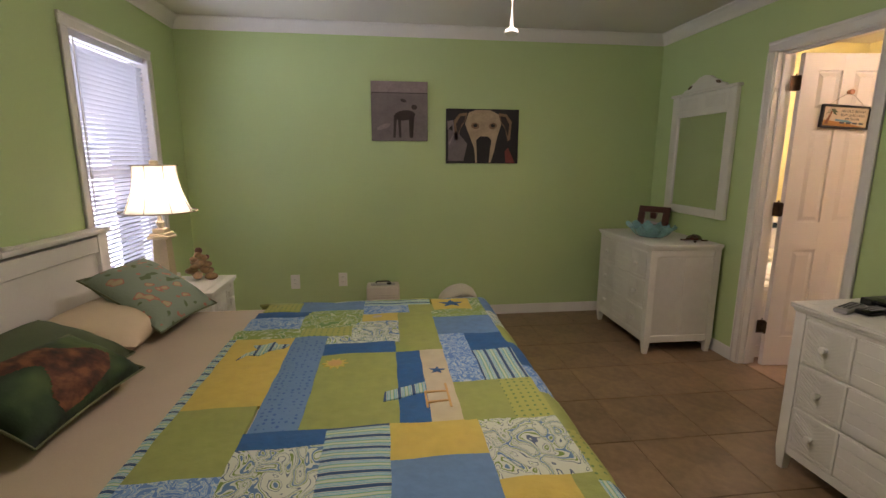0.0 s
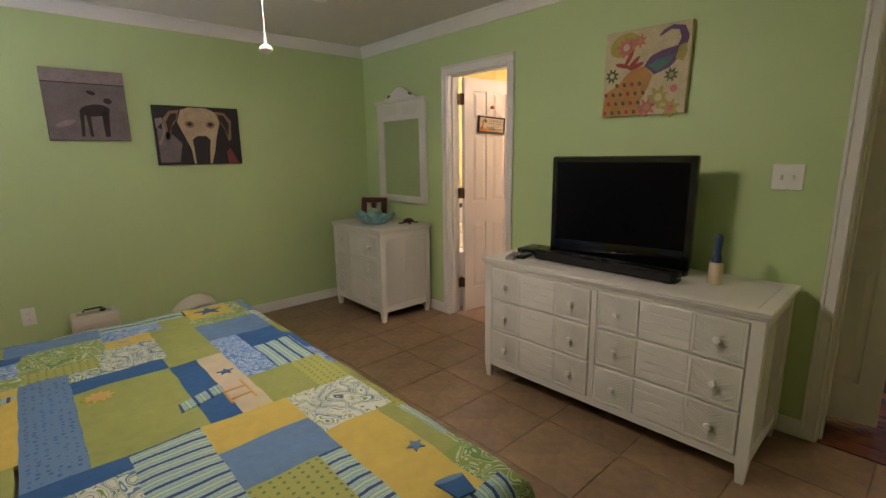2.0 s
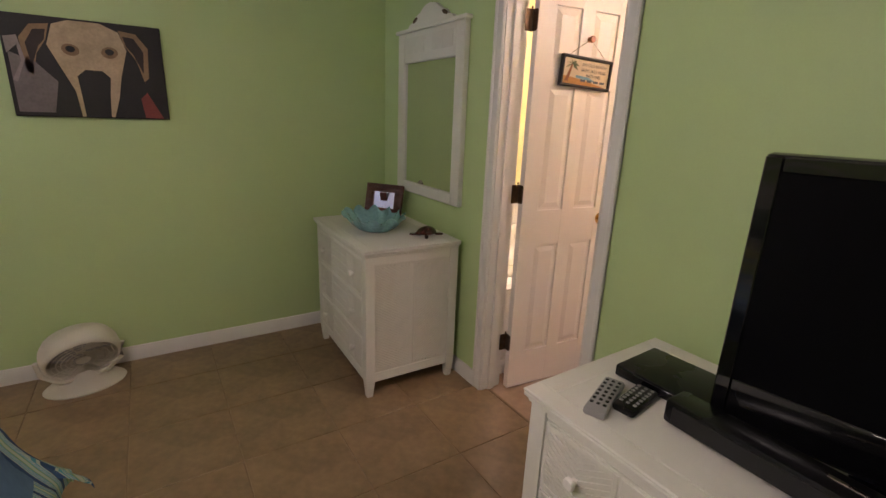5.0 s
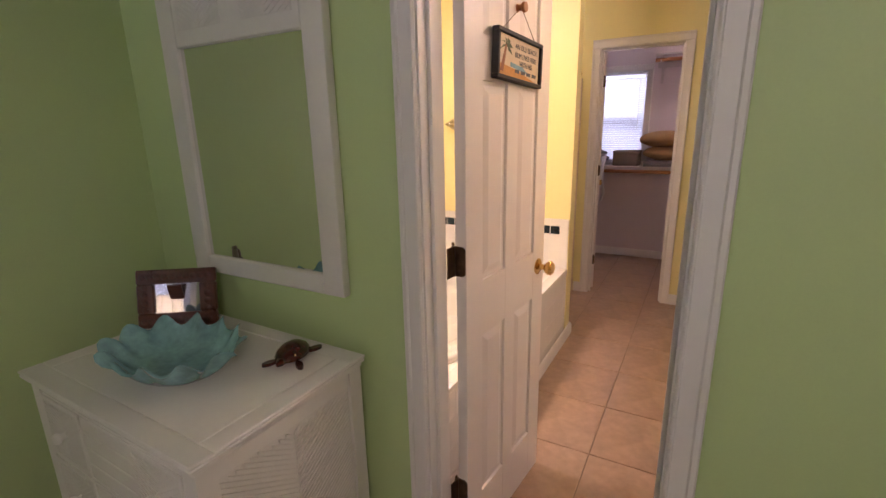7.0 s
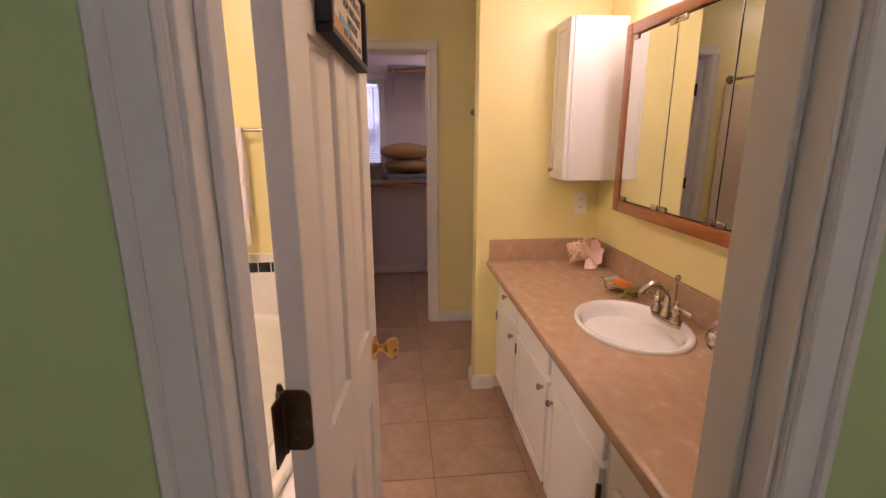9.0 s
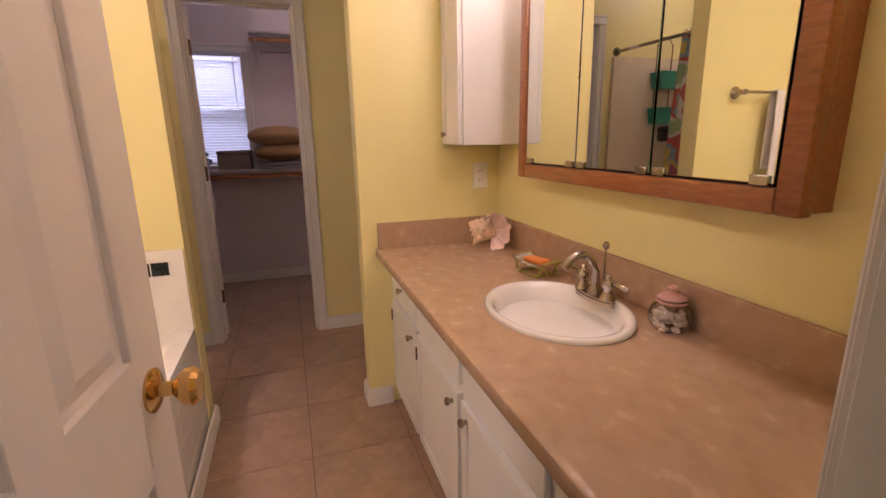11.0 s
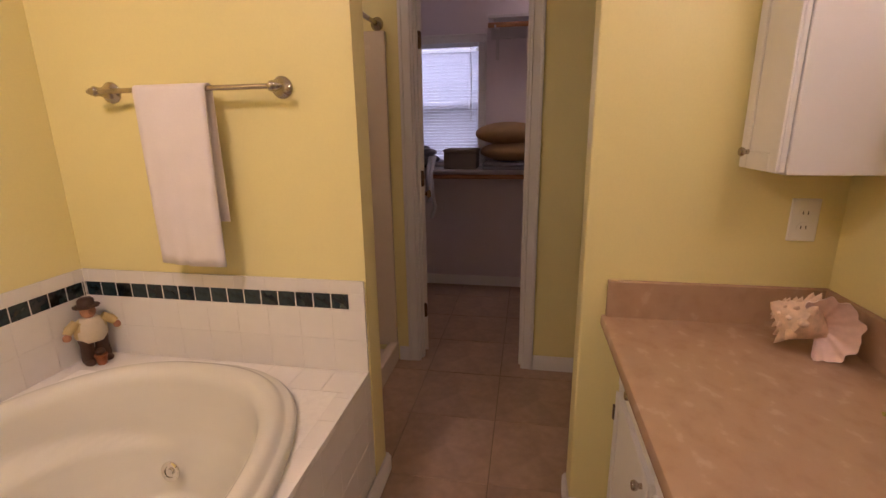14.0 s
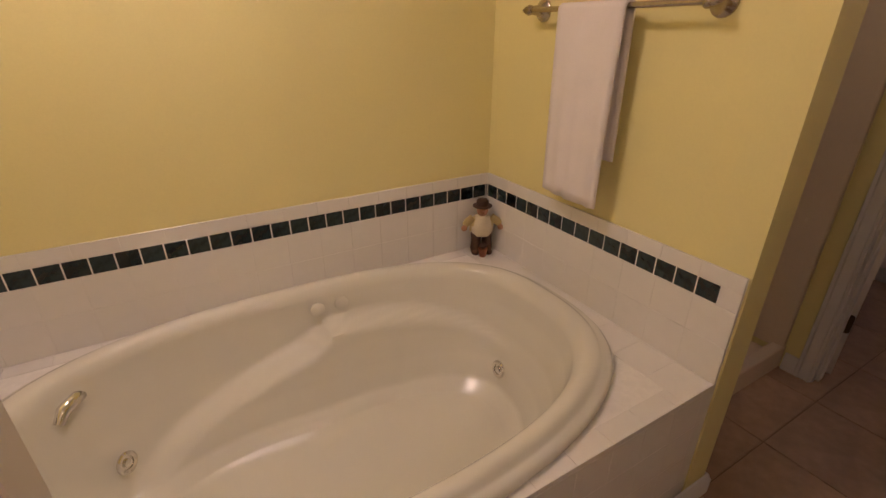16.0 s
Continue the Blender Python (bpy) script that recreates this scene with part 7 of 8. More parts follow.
# ---------------------------------------------------------------- towel bar and towel
tbar = thing("towel_bar", pose(PX, 3.522, 1.466), "brushed nickel towel bar on the yellow wall", "towel bar")
part("bar", tube(bmesh.new(), [(-.062, -.30, 0), (-.062, .30, 0)], .008, 14), NICKEL, tbar, smooth=50)
for s in (-1, 1):
    part("mount", lathe(bmesh.new(), [(.034, 0), (.034, .006), (.026, .012), (.016, .030), (.013, .05), (.016, .066), (.010, .076), (0, .078)], 22, Matrix.Translation((0, s * .308, 0)) @ Matrix.Rotation(radians(-90), 4, "Y")), NICKEL, tbar, smooth=50)
    part("end_cap", lathe(bmesh.new(), [(.013, 0), (.012, .01), (.004, .026), (0, .028)], 14, Matrix.Translation((-.062, s * .315, 0)) @ Matrix.Rotation(radians(-90 * s), 4, "X")), NICKEL, tbar, smooth=50)
tw = bmesh.new()
front = [(-.018, -.56 + .035 * k) for k in range(16)]
arc = [(-.018 * math.cos(math.pi * k / 8), .014 * math.sin(math.pi * k / 8) - .002) for k in range(9)]
back = [(.018, -.03 * k) for k in range(1, 15)]
sect = front + arc + back
W0_, W1_ = -.128, .120
rowsT = []
for i, (x, z) in enumerate(sect):
    row = []
    for j in range(13):
        v = j / 12
        drop = max(0, -z)
        y = W0_ + (W1_ - W0_) * v + .012 * drop * math.sin(5 * v)
        fold = (.010 * math.sin(v * 9 + 1) + .005 * math.sin(v * 21)) * min(1, drop * 3)
        zz = z + (.030 * (1 - abs(2 * v - .7)) * drop * .4 if i < 16 else 0) * -1
        row.append(tw.verts.new((x + (-abs(fold) if i < 20 else abs(fold) * .4), y, zz)))
    rowsT.append(row)
for a, b in zip(rowsT, rowsT[1:]):
    for j in range(12):
        tw.faces.new((a[j], a[j + 1], b[j + 1], b[j]))
towel = new("towel", mesh_of("towel", tw, TOWEL, 70))
towel.matrix_basis = pose(PX - .062, 3.556, 1.466)
sol = towel.modifiers.new("thickness", "SOLIDIFY")
sol.thickness, sol.offset = .007, 0
tagged(towel, "folded white terry towel hanging over the bar", "towel")


def robe_hook(m):
    h = thing("robe_hook", m, "small nickel robe hook on the wall", "hook")
    part("rose", lathe(bmesh.new(), [(.022, 0), (.022, .004), (.012, .010), (.009, .025)], 18), NICKEL, h, smooth=50)
    part("knob", lathe(bmesh.new(), [(.009, .024), (.020, .032), (.022, .042), (.014, .050), (0, .052)], 18), NICKEL, h, smooth=50)


robe_hook(pose(KX, 2.135, 1.605) @ Matrix.Rotation(radians(-90), 4, "Y"))

DOME = mat("lit_dome_glass", (1.0, .84, .68), .4, vary=.01, bump=0, emit=TUB_GLOW)
FILLDOME = mat("fill_dome_glass", (1.0, .86, .72), .4, vary=.01, bump=0, emit=FILL_GLOW)


def ceiling_light(x, y, r, glass, label):
    """A flush round fixture: a metal rim and a shallow lit dome."""
    f = thing("ceiling_light", pose(x, y, BZ), label, "light fixture")
    part("rim", lathe(bmesh.new(), [(r * .97, -.022), (r, -.018), (r, -.001), (.02, -.001)], 32), NICKEL, f)
    part("dome", lathe(bmesh.new(), [(0, -.075), (r * .33, -.070), (r * .67, -.052), (r * .87, -.030), (r * .92, -.020)], 32), glass, f, "lit frosted dome")


ceiling_light(3.33, 3.55, .150, DOME, "round frosted ceiling light over the bath")
# Unseen light added to brighten the stall as the mirror shows it.
ceiling_light(5.15, 3.68, .068, FILLDOME, "small unseen fill light added over the shower")
# Added out of view to brighten the dim closet walls; not a known fixture.
ceiling_light(6.42, 1.98, .090, FILLDOME, "small unseen fill light added on the closet ceiling")

# ---------------------------------------------------------------- garden figure in the tub's corner
SKIN, HAT, VEST, SHIRT, POT = mat("painted_resin_tan", (.42, .20, .11), .5), mat("painted_resin_brown", (.06, .025, .012), .5), mat("painted_resin_straw", (.50, .38, .16), .5), mat("painted_resin_cream", (.62, .54, .40), .5), mat("painted_resin_clay", (.26, .085, .035), .6)
legs, bodyb, vest, skin, hat, pot = (bmesh.new() for _ in range(6))
for s in (-1, 1):
    lathe(legs, [(.026, .0), (.028, .02), (.024, .06), (.028, .10)], 14, Matrix.Translation((s * .026, 0, .012)))
    ball(legs, s * .032, -.018, .012, .022, .9, 1.5, .6)
    tube(vest, [(s * .045, 0, .185), (s * .072, -.005, .165), (s * .085, -.012, .150)], [.018, .019, .016], 10)
    ball(skin, s * .088, -.016, .138, .015)
lathe(bodyb, [(.040, .095), (.050, .115), (.050, .145), (.042, .175), (.028, .195)], 18, Matrix.Diagonal((1.1, .85, 1, 1)))
lathe(vest, [(.042, .10), (.053, .12), (.053, .15), (.045, .178), (.030, .192)], 18, Matrix.Translation((0, .006, 0)) @ Matrix.Diagonal((1.12, .82, 1, 1)))
ball(skin, 0, -.004, .222, .028, 1, 1, 1.1), ball(skin, 0, -.034, .218, .009)
lathe(hat, [(.046, .240), (.047, .244), (.030, .247), (.029, .268), (.022, .275), (0, .276)], 18)
lathe(pot, [(.016, 0), (.022, .035), (.024, .036), (.024, .042), (0, .042)], 16, Matrix.Translation((.0, -.045, 0)))
ball(hat, .0, -.045, .055, .018, 1, 1, .8)
gn = multi("garden_statue", [(legs, HAT), (bodyb, SHIRT), (vest, VEST), (skin, SKIN), (hat, HAT), (pot, POT)])
gn.matrix_basis = pose(4.500, 4.025, DK + .0, 0, 0, -24) @ Matrix.Diagonal((.9, .9, .91, 1))
tagged(gn, "small painted garden statue with a brown hat and flowerpot", "statue")

# ---------------------------------------------------------------- on the counter
PINK, CREAMS = mat("pink_shell_lip", (.76, .55, .49), .3, vary=.15), mat("cream_shell", (.74, .54, .40), .55, vary=.25, scale=30, bump=.3)
s1, s2 = bmesh.new(), bmesh.new()
AX = Matrix.Translation((-.012, .0, .062)) @ Matrix.Rotation(radians(-62), 4, "Y")
prof = [(.0, -.078), (.006, -.070), (.013, -.040), (.030, -.020), (.046, -.002), (.052, .014), (.044, .022), (.040, .026), (.034, .036), (.028, .040), (.025, .048), (.017, .054), (.013, .062), (.0, .072)]
lathe(s1, prof, 26, AX)
for z, r, n, ln_ in ((.013, .047, 9, .026), (.034, .031, 8, .016), (.050, .021, 7, .011)):
    for k in range(n):
        a = 2 * math.pi * k / n
        lathe(s1, [(ln_ * .42, 0), (ln_ * .25, ln_ * .5), (0, ln_)], 8, AX @ Matrix.Translation((r * math.cos(a), r * math.sin(a), z)) @ Matrix.Rotation(a, 4, "Z") @ Matrix.Rotation(radians(80), 4, "Y"))
lip = []
for k in range(61):
    u = k / 60
    a = radians(128 - 225 * u)
    ro = (.062 + .020 * math.sin(math.pi * u)) * (1 + .05 * math.sin(41 * u) + .03 * math.sin(67 * u))
    c0 = Vector((.010, -.016, .062))
    d = Vector((math.cos(a) * .80, 0, math.sin(a)))
    rib = .0012 * math.sin(48 * u)
    rows_ = []
    for f, dy in ((.05, .020), (.25, .010), (.5, -.002), (.72, -.012), (.9, -.020), (1.0, -.025), (1.0, -.019), (.9, -.012), (.7, -.004), (.45, .008), (.2, .020)):
        rows_.append(s2.verts.new(c0 + d * ro * f + Vector((0, dy + rib * f * f, 0))))
    lip.append(rows_)
for a, b in zip(lip, lip[1:]):
    for q in range(10):
        s2.faces.new((a[q], a[q + 1], b[q + 1], b[q]))
shell = multi("conch_shell", [(s1, CREAMS), (s2, PINK)], smooth=60)
shell.matrix_basis = pose(4.395, 1.745, vz + .006, 0, 0, -113) @ Matrix.Diagonal((1.2, 1.2, 1.15, 1))
tagged(shell, "large cream and pink conch shell on the counter", "shell")

sd = thing("soap_dish", pose(3.965, 1.752, vz, 0, 0, 14) @ Matrix.Diagonal((.92, .92, .95, 1)), "miniature deck chair soap dish with striped sling", "soap dish")
BAMB = mat("olive_bamboo", (.34, .29, .05), .5)
for y in (-.038, .038):
    for sx in (-1, 1):
        part("leg", tube(bmesh.new(), [(sx * .048, y, .005), (sx * .086, y, .060)], .0042, 8), BAMB, sd, smooth=50)
        part("brace", tube(bmesh.new(), [(sx * .090, y * .55, .012), (sx * .060, y, .046)], .0036, 8), BAMB, sd, smooth=50)
    part("stretcher", tube(bmesh.new(), [(-.05, y, .006), (.05, y, .006)], .0038, 8), BAMB, sd, smooth=50)
for x, z in ((-.048, .006), (.048, .006), (-.086, .060), (.086, .060)):
    part("crossbar", tube(bmesh.new(), [(x, -.050, z), (x, .050, z)], .0045, 8), BAMB, sd, smooth=50)
slg = bmesh.new()
rs = []
for k in range(13):
    u = -1 + k / 6
    z = .040 + .022 * u * u
    rs.append([slg.verts.new((.084 * u, y, z + d)) for y, d in ((-.044, 0), (.044, 0), (.044, -.002), (-.044, -.002))])
for a, b in zip(rs, rs[1:]):
    for q in range(4):
        slg.faces.new((a[q], a[(q + 1) % 4], b[(q + 1) % 4], b[q]))
part("sling", slg, patterned("grey_striped_sling", [(0, (.42, .42, .34)), (.4, (.10, .14, .30)), (.6, (.42, .42, .34)), (.75, (.36, .28, .06))], "wave", 9, distort=0), sd, smooth=60)
soap = thing("soap_bar", pose(3.965, 1.752, vz + .0405, 0, 0, 14) @ Matrix.Diagonal((.92, .92, .95, 1)), "orange bar of soap lying in the dish", "soap")
part("bar", boxes((-.050, .050, -.028, .028, 0, .020), b=.008), mat("orange_soap", (.62, .19, .03), .4, vary=.06), soap, smooth=50)

jar = thing("glass_jar", pose(3.410, 1.690, vz) @ Matrix.Diagonal((.74, .74, .74, 1)), "round glass jar filled with seashells", "jar")
jb = lathe(bmesh.new(), [(0, .001), (.040, .001), (.058, .012), (.070, .035), (.072, .055), (.062, .082), (.046, .096), (.046, .112), (.043, .112), (.043, .096), (.058, .080), (.0685, .055), (.0665, .036), (.055, .015), (.038, .005), (0, .005)], 32)
jo = part("glass_body", jb, GLASS, jar, smooth=60)
jo.visible_shadow = False
PINKS = mat("pink_glass_lid", (.48, .26, .24), .2, vary=.15)
part("lid", lathe(bmesh.new(), [(.046, .1125), (.049, .116), (.040, .126), (.030, .132), (.012, .136), (.012, .142), (.018, .150), (.010, .158), (0, .159)], 24), PINKS, jar, "pink frosted lid")
rb_ = part("ribbon", tube(bmesh.new(), [(.0475 * math.cos(2 * math.pi * k / 24), .0475 * math.sin(2 * math.pi * k / 24), .104) for k in range(25)], .004, 8), PINKS, jar, "pink ribbon")
sx_ = bmesh.new()
random.seed(11)
for k in range(60):
    a, r, z = random.random() * 6.28, .050 * math.sqrt(random.random()), .014 + .052 * random.random()
    ball(sx_, r * math.cos(a), r * math.sin(a), z, .009 + .004 * random.random(), 1.4, .9, .7, Matrix.Rotation(random.random() * 6, 4, "Z") @ Matrix.Rotation(random.random() * 3, 4, "X"), 6)
so = part("seashells", sx_, mat("mixed_seashells", (.82, .66, .54), .5, vary=.35, scale=40, bump=.1), jar)
so["kind"] = "stuff"

# ---------------------------------------------------------------- shower stall
st = setting("shower_stall", boxes((KX - .03, KX - .001, 3.18, BN - .03, 0.10, 1.81), (PX + PT + .001, KX - .031, BN - .03, BN - .001, 0.10, 1.81), (PX + PT + .001, PX + PT + .025, 3.18, BN - .031, 0.10, 1.81), b=.004), SURROUND, "tan moulded shower stall walls", "shower")
setting("shower_pan", boxes((PX + PT + .002, KX - .002, 3.23, BN - .002, 0, 0.06), (PX + PT + .002, KX - .002, 3.175, 3.23, 0, 0.12), b=.008), SURROUND, "cream shower pan with a raised curb", "shower")
rodt = thing("curtain_rod", pose((PX + PT + KX) / 2, 3.222, 1.845), "dark nickel shower curtain rod", "curtain rod")
hw_ = (KX - PX - PT) / 2
part("rod", tube(bmesh.new(), [(-hw_, 0, 0), (hw_, 0, 0)], .011, 12), NICKEL, rodt, smooth=50)
for s in (-1, 1):
    part("flange", lathe(bmesh.new(), [(.032, 0), (.032, .006), (.018, .02), (.012, .03)], 18, Matrix.Translation((s * hw_, 0, 0)) @ Matrix.Rotation(radians(-90 * s), 4, "Y")), NICKEL, rodt, smooth=50)
CURT = patterned("bright_patch_curtain", [(0, (.30, .40, .22)), (.36, (.55, .52, .48)), (.44, (.45, .10, .09)), (.52, (.22, .34, .36)), (.58, (.55, .42, .12)), (.65, (.36, .12, .18))], "noise", 6, rough=.8, detail=.5)
CURT.node_tree.nodes["Color Ramp"].color_ramp.interpolation = "CONSTANT"
cbm = bmesh.new()
prev = None
for i in range(49):
    u = i / 48
    col_ = []
    for j in range(13):
        v = j / 12
        wdt = .26 + .12 * v
        col_.append(cbm.verts.new((wdt * u, .028 * math.sin(u * 38) * (.6 + .4 * v), 1.69 * (1 - v) + .06)))
    if prev:
        for a in range(12):
            cbm.faces.new((prev[a], prev[a + 1], col_[a + 1], col_[a]))
    prev = col_
TEALPL = mat("teal_plastic", (.05, .33, .26), .35, vary=.08, scale=9, bump=.02)
PUFF = mat("dark_bath_puff", (.045, .032, .028), .95, vary=.4, scale=40, fine=120, bump=.6, depth=.004)
caddy = thing("shower_caddy", pose(KX - .031, 3.63, 1.20), "hanging shower caddy with two teal plastic baskets", "shower caddy")
for s_ in (-1, 1):
    part("hanger_wire", tube(bmesh.new(), [(-.006, s_ * .07, .20), (-.006, s_ * .07, .70), (-.006, s_ * .02, .76)], .0035, 8), BRONZE, caddy, smooth=50)
for zb in (.13, .385):
    bk = bmesh.new()
    for q0, q1 in (((-.105, -.014, -.105, .105, zb), (-.125, -.010, -.125, .125, zb + .115)),):
        rings = []
        for (xa, xb, ya, yb, zz), ins in ((q0, 0), (q1, 0), (q1, .004), (q0, .004)):
            rise = .004 if ins and zz == zb else 0
            rings.append([bk.verts.new((x, y, zz + rise)) for x, y in ((xa + ins, ya + ins), (xb - ins, ya + ins), (xb - ins, yb - ins), (xa + ins, yb - ins))])
        for ra, rb in zip(rings, rings[1:]):
            for c_ in range(4):
                bk.faces.new((ra[c_], ra[(c_ + 1) % 4], rb[(c_ + 1) % 4], rb[c_]))
        bk.faces.new(list(reversed(rings[0]))), bk.faces.new(rings[3])
    box(bk, -.131, -.126, -.128, .128, zb + .105, zb + .119, b=.002)
    part("basket", bk, TEALPL, caddy, "teal plastic basket")
puff = bmesh.new()
for c_ in range(14):
    ball(puff, .028 * math.cos(c_ * 2.4), .030 * math.sin(c_ * 2.4), .030 * math.sin(c_ * 1.7), .034, 1, 1, .9, n=8)
pf = part("bath_puff", puff, PUFF, smooth=60)
pf.matrix_basis = pose(KX - .16, 3.59, 1.255)
tagged(pf, "dark mesh bath puff hanging under the teal basket", "bath puff")
part("cord", tube(bmesh.new(), [(.0, 0, .02), (.015, .005, .06), (.03, .01, .085)], .002, 6), PUFF, pf)

curtain = thing("shower_curtain", pose(PX + PT + .04, 3.22, .08), "bright patchwork shower curtain drawn to one side", "curtain")
part("cloth", cbm, CURT, curtain, smooth=80)
for k in range(6):
    part("ring", tube(bmesh.new(), [(.015 + .045 * k, .016 * math.cos(2 * math.pi * q / 12), 1.765 + .022 * math.sin(2 * math.pi * q / 12)) for q in range(13)], .002, 6), NICKEL, curtain)
TEAL = mat("teal_plastic", (.04, .32, .26), .4)
for z in (1.50, 1.24):
    bs_ = thing("shower_basket", pose(5.20, BN - .085, z), "teal plastic shower basket hanging on the wall", "basket")
    part("bin", boxes((-.10, .10, -.052, .052, 0, .008), (-.10, .10, -.055, -.048, 0, .11), (-.10, .10, .048, .055, 0, .11), (-.105, -.098, -.055, .055, 0, .11), (.098, .105, -.055, .055, 0, .11), b=.002), TEAL, bs_)
    part("hanger", tube(bmesh.new(), [(-.09, .05, .11), (-.05, .052, .20), (.05, .052, .20), (.09, .05, .11)], .003, 6), NICKEL, bs_)
lf = bmesh.new()
random.seed(3)
for k in range(26):
    ball(lf, .035 * (random.random() - .5) * 2, .03 * (random.random() - .5) * 2, .04 * (random.random() - .5) * 2, .024, n=6)
loofah = part("loofah", lf, FIGD, smooth=60)
loofah.matrix_basis = pose(5.26, BN - .085, 1.13)
tagged(loofah, "dark brown bath puff hanging in the shower", "loofah")

# ---------------------------------------------------------------- closet
ROD = mat("orange_wood_rod", (.40, .17, .06), .45, vary=.2, stretch=(8, 1, 8))
SHELFW = mat("closet_shelf_paint", (.55, .50, .50), .5, vary=.04)


def closet_shelf(z, y0, y1, label):
    r = thing("closet_shelf", pose(CX, (y0 + y1) / 2, z), label, "shelf")
    h = (y1 - y0) / 2
    part("board", boxes((-.345, -.001, -h, h, -.019, 0), b=.002), SHELFW, r)
    part("cleat", boxes((-.02, -.0012, -h, h, -.10, -.0195), b=.002), SHELFW, r)
    part("rod", tube(bmesh.new(), [(-.30, -h, -.055), (-.30, h, -.055)], .017, 14), ROD, r, "orange wooden hanging rod", smooth=50)
    for y in (-h + .05, h - .05):
        part("bracket", boxes((-.325, -.02, y - .012, y + .012, -.032, -.0195), (-.034, -.02, y - .012, y + .012, -.25, -.0325), b=.002), SHELFW, r)
        part("bracket_hook", tube(bmesh.new(), [(-.28, y, -.035), (-.278, y, -.065), (-.30, y, -.078), (-.322, y, -.06)], .006, 8), SHELFW, r)
    return r


closet_shelf(1.028, 1.64, 3.95, "pale closet shelf with a wooden hanging rod under a window")
closet_shelf(2.085, 1.64, 2.76, "high closet shelf with a wooden hanging rod")
SL = 1.028
GREYB = mat("grey_folded_blanket", (.24, .23, .25), .9, vary=.12, fine=200, bump=.4)
bl = thing("folded_blanket", pose(6.82, 2.56, SL), "grey folded blanket under two cushions", "blanket")
for k in range(2):
    part("fold", soft(-.15, .15, -.22, .23, .028 * k, .028 * k + .027, .010), GREYB, bl, smooth=60)
for z, sft in ((SL + .058, 0), (SL + .185, .02)):
    cs = bmesh.new()
    ball(cs, 0, 0, 0, 1, .165, .235 + sft, .074 if not sft else .085, n=14)
    for v in cs.verts:
        k = 1 + .25 * (abs(v.co.y) / .25) ** 3 * (abs(v.co.x) / .17)
        v.co.x *= k
        v.co.z += .006 * noise.noise(v.co * 12)
    cu_ = part("cushion", cs, TANPILLOW, smooth=80)
    cu_.matrix_basis = pose(6.82, 2.585 + sft, z + (.072 if not sft else .078), 0, 0, 4 if sft else -3)
    tagged(cu_, "tan striped cushion stacked on the closet shelf", "cushion")
bx_ = thing("storage_box", pose(6.84, 2.965, SL), "small grey-brown fabric box on the closet shelf", "box")
part("bin", boxes((-.12, .12, -.125, .125, 0, .125), b=.008), mat("taupe_fabric", (.19, .15, .12), .9, vary=.15, fine=200, bump=.3), bx_, smooth=40)
part("lid", boxes((-.125, .125, -.13, .13, .126, .150), b=.008), mat("taupe_lid_fabric", (.24, .19, .15), .9, vary=.15, fine=200, bump=.3), bx_, smooth=40)
ln = thing("strapped_bundle", pose(6.84, 3.25, SL), "grey and white bundle with straps hanging off the shelf", "bundle")
bd = bmesh.new()
for k in range(5):
    ball(bd, .02 * math.sin(k * 2), .03 * math.cos(k * 3), .04 + .028 * k, .075 - .007 * k, 1.2, 1.1, .5, n=8)
part("cloth", bd, GREYB, ln, smooth=70)
STRAP = mat("white_strap", (.62, .60, .62), .8)
for dy, ln_ in ((-.085, .34), (-.055, .22)):
    stp = bmesh.new()
    pp = [(-.10, dy, .10), (-.20, dy - .01, .05), (-.262, dy - .02, .004), (-.268, dy - .022, -.03), (-.270, dy - .03, -ln_ * .5), (-.265, dy - .045, -ln_ * .75), (-.27, dy - .02, -ln_)]
    pv = [[stp.verts.new((x - .08 if i > 1 else x, y + w, z)) for w in (-.014, .014)] for i, (x, y, z) in enumerate(pp)]
    for a, b in zip(pv, pv[1:]):
        stp.faces.new((a[0], a[1], b[1], b[0]))
    so_ = part("strap", stp, STRAP, ln, smooth=60)
    sm = so_.modifiers.new("thickness", "SOLIDIFY")
    sm.thickness = .002

# ---------------------------------------------------------------- hall and the blue washroom beyond
HX = 5.70
setting("wall_hall_north", boxes((BX, 4.57, .83, .95, 0, BZ), (4.57, 7.3, .83, .95, 0, BZ)), YELLOW, "yellow painted hall wall", "wall")
setting("wall_hall_south", boxes((BX, 7.3, -2.22, -2.1, 0, BZ)), YELLOW, "yellow painted hall wall", "wall")
E0, E1 = -.385, .30
setting("wall_hall_east", boxes((HX, HX + .06, E1, .83, 0, BZ), (HX, HX + .06, -2.1, E0, 0, BZ), (HX, HX + .06, E0, E1, 2.03, BZ)), YELLOW, "yellow painted hall end wall with a doorway", "wall")
setting("wall_washroom_west", boxes((HX + .06, HX + .115, E1, .83, 0, BZ), (HX + .06, HX + .115, -2.1, E0, 0, BZ), (HX + .06, HX + .115, E0, E1, 2.03, BZ)), BLUEWALL, "blue painted washroom wall", "wall")
setting("wall_washroom", boxes((7.10, 7.22, -2.1, .83, 0, BZ), (HX + .115, 7.10, -2.10, -1.5, 0, BZ), (HX + .115, 7.10, .60, .829, 0, BZ)), BLUEWALL, "blue painted washroom wall", "wall")
casing("door_frame_5", HX, -1, E0, E1, 2.03, "white painted casing of the washroom doorway")
jambs("door_lining_4", HX, HX + .115, E0, E1, 2.03, "white painted jambs of the washroom doorway")
panel_door("door_4", pose(HX + .12, E0 + .03, .004, 0, 0, 10.8), .64, 2.0, .035, DOOR, "white panelled washroom door standing ajar", SIX, knob=.93, hinges=(.27, 1.06, 1.78))
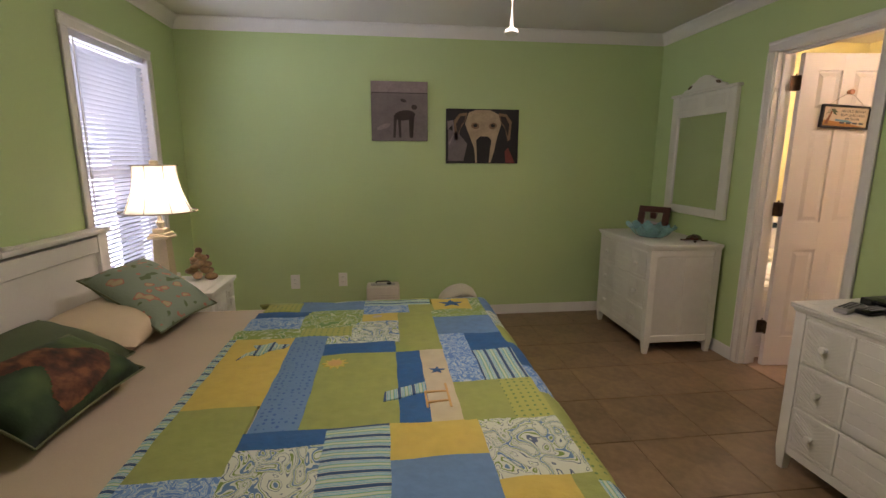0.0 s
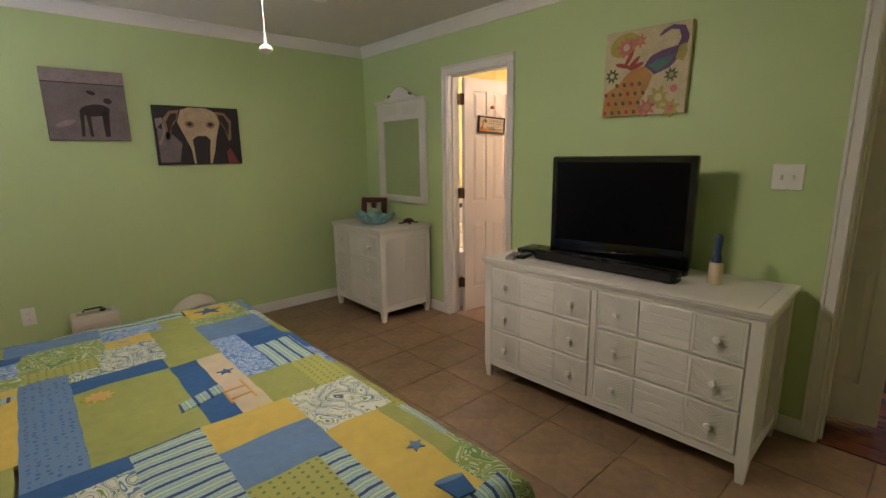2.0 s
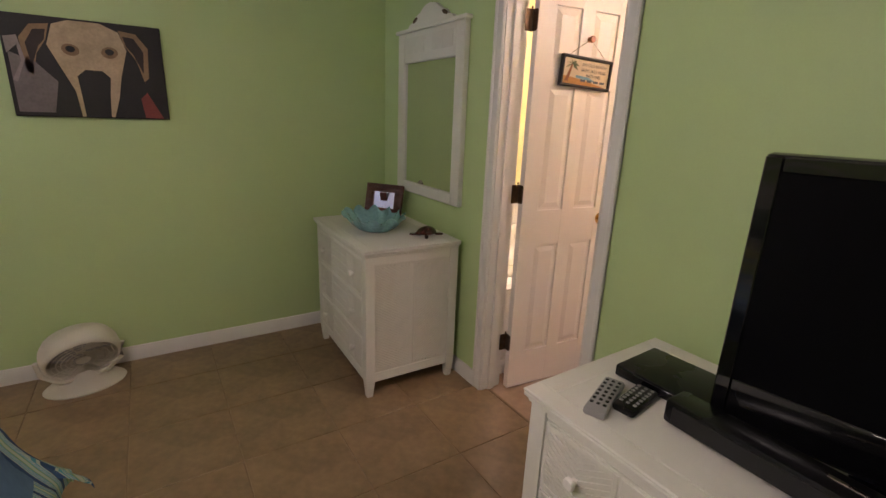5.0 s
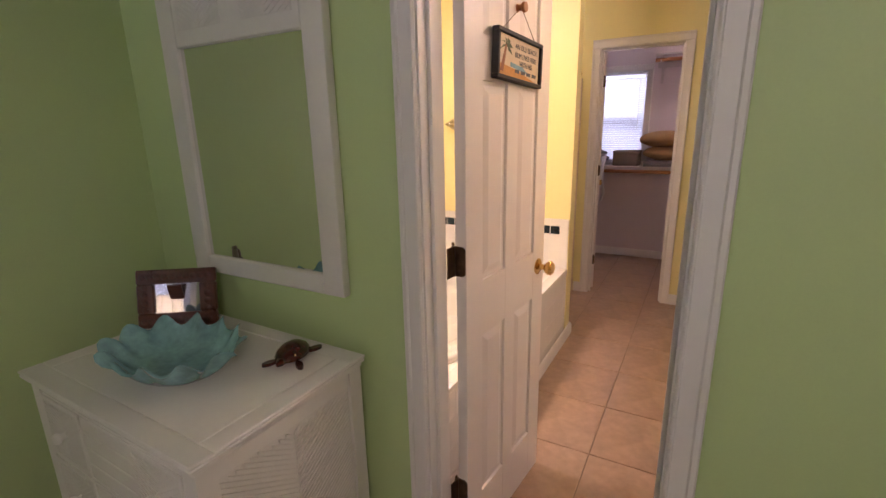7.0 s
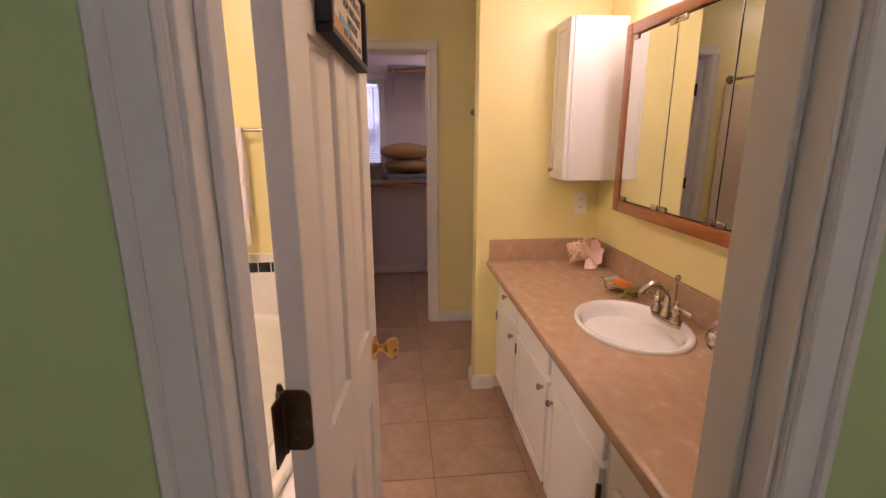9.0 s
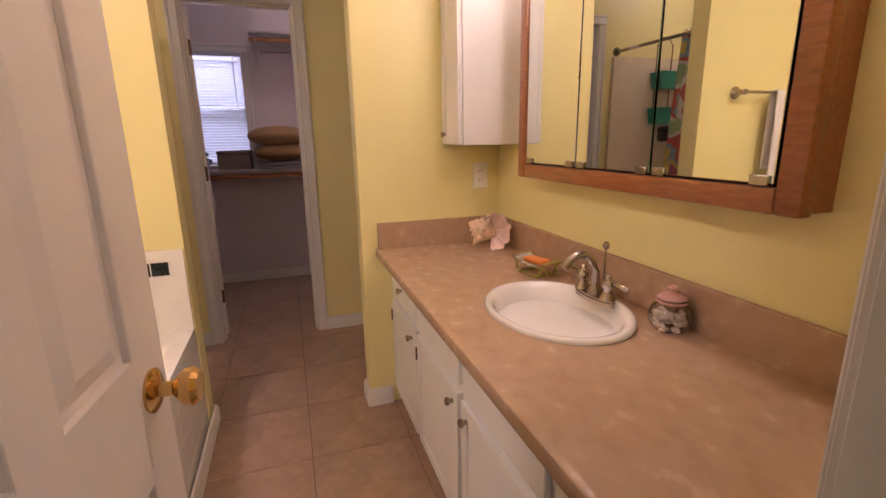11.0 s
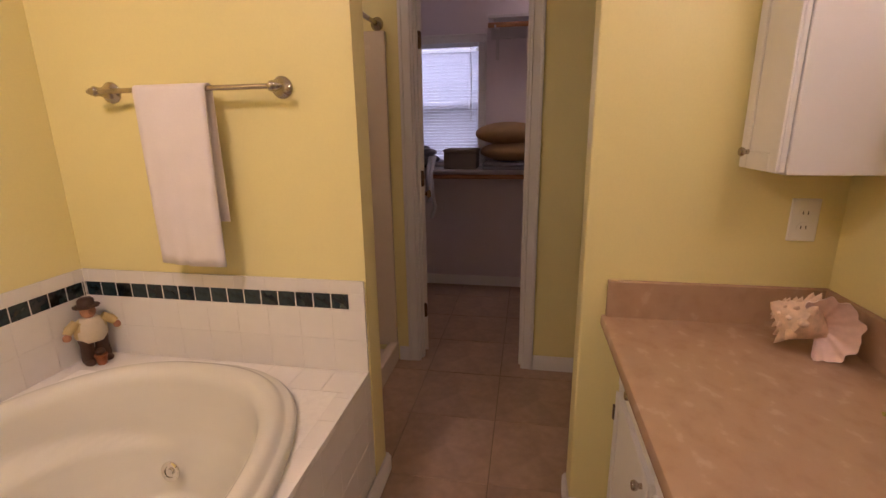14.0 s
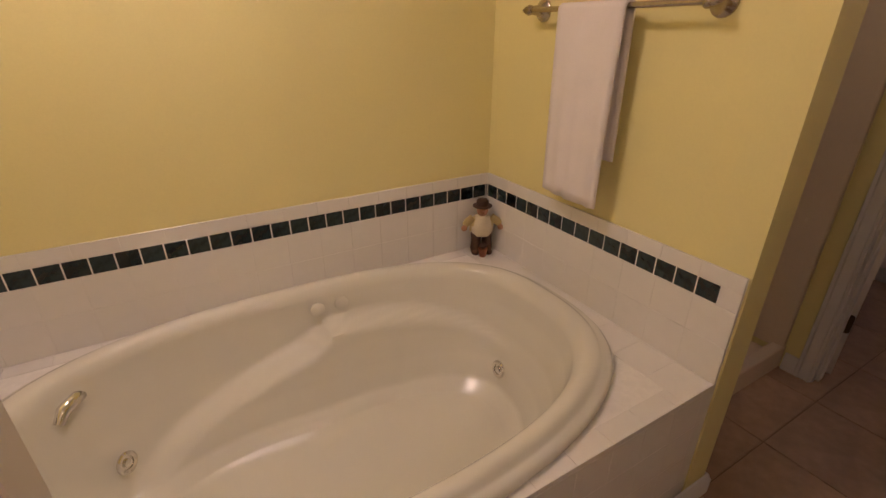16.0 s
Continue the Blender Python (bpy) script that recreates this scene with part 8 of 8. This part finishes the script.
setting("floor_washroom", boxes((HX, 7.2, -2.1, .83, -.06, 0)), WTILE, "white tiled washroom floor", "floor")
wv = thing("washroom_vanity", pose(6.85, -.45, 0), "dark brown wooden vanity with a white top", "vanity")
part("cabinet_body", boxes((-.22, .24, -.50, .50, .09, .86), (-.16, .24, -.50, .50, 0, .09), b=.003), BROWNWOOD, wv)
for k in range(3):
    part("cabinet_door", boxes((-.238, -.221, -.48 + .325 * k, -.175 + .325 * k, .13, .66), b=.004), BROWNWOOD, wv)
    part("drawer_front", boxes((-.238, -.221, -.48 + .325 * k, -.175 + .325 * k, .68, .83), b=.004), BROWNWOOD, wv)
part("top", boxes((-.25, .245, -.52, .52, .8605, .895), b=.006), CERAMIC, wv)
part("tap", tube(bmesh.new(), [(.10, .2, .895), (.10, .2, .98), (.06, .2, 1.01), (.0, .2, .99)], .012, 10), BRASS, wv, "brass tap", smooth=50)
wp = thing("framed_print", pose(7.099, -.19, 1.555, 0, 0, -90), "small white-framed print on the blue wall", "picture")
for q in ((-.14, .14, -.12, -.095), (-.14, .14, .095, .12), (-.14, -.115, -.095, .095), (.115, .14, -.095, .095)):
    part("frame_bar", boxes((q[0], q[1], -.02, -.001, q[2], q[3]), b=.003), TRIM, wp)
part("print", boxes((-.115, .115, -.010, -.002, -.095, .095)), patterned("dark_print", [(.35, (.05, .03, .05)), (.6, (.30, .20, .22))], "noise", 12), wp)
# Unseen lamp put in to light the blue washroom; it has no fixture.
lamp("washroom_fill_light", "POINT", pose(6.4, -.6, 2.35), 9, (1, .9, .8), .08)

# ---------------------------------------------------------------- floors, tile by tile
floor1 = setting("floor_bedroom", boxes((XW - .1, BX + .02, YS - .1, YN + .1, -0.06, -0.0045)), GROUT, "brown ceramic tile bedroom floor", "floor")
floor2 = setting("floor_bathroom", boxes((BX + .02, CX + .1, 0.95, BN + .1, -0.06, -0.0045)), GROUT, "tan ceramic tile bathroom and closet floor", "floor")
STEP = 0.4085
tiles(floor1, "tile", TILE, XW, XE + .05, YS, YN, STEP, 1.415, 2.125)
tiles(floor2, "tile", BATHTILE, XE + .054, CX, 1.0, BN, STEP, 1.415, 2.57)
floor3 = setting("floor_hall", boxes((BX - .06, 5.70, -2.1, 0.95, -0.06, -0.006)), GROUT, "reddish brown wooden plank hall floor", "floor")
part("threshold", boxes((XE + .006, BX - .055, H0 + .014, H1 - .014, 0, .006), b=.002), WOODFLOOR, floor3)
for k in range(38):
    x0 = BX - .06 + .08 * k
    off = (k * .37) % 1.0
    for a, b in ((-2.1, -1.5 + off), (-1.5 + off, -.4 + off), (-.4 + off, .95)):
        if x0 + .08 <= 5.70 and b > a:
            part("plank", boxes((x0 + .0006, x0 + .0794, a + .0008, b - .0008, -.006, 0), b=.001), WOODFLOOR, floor3)
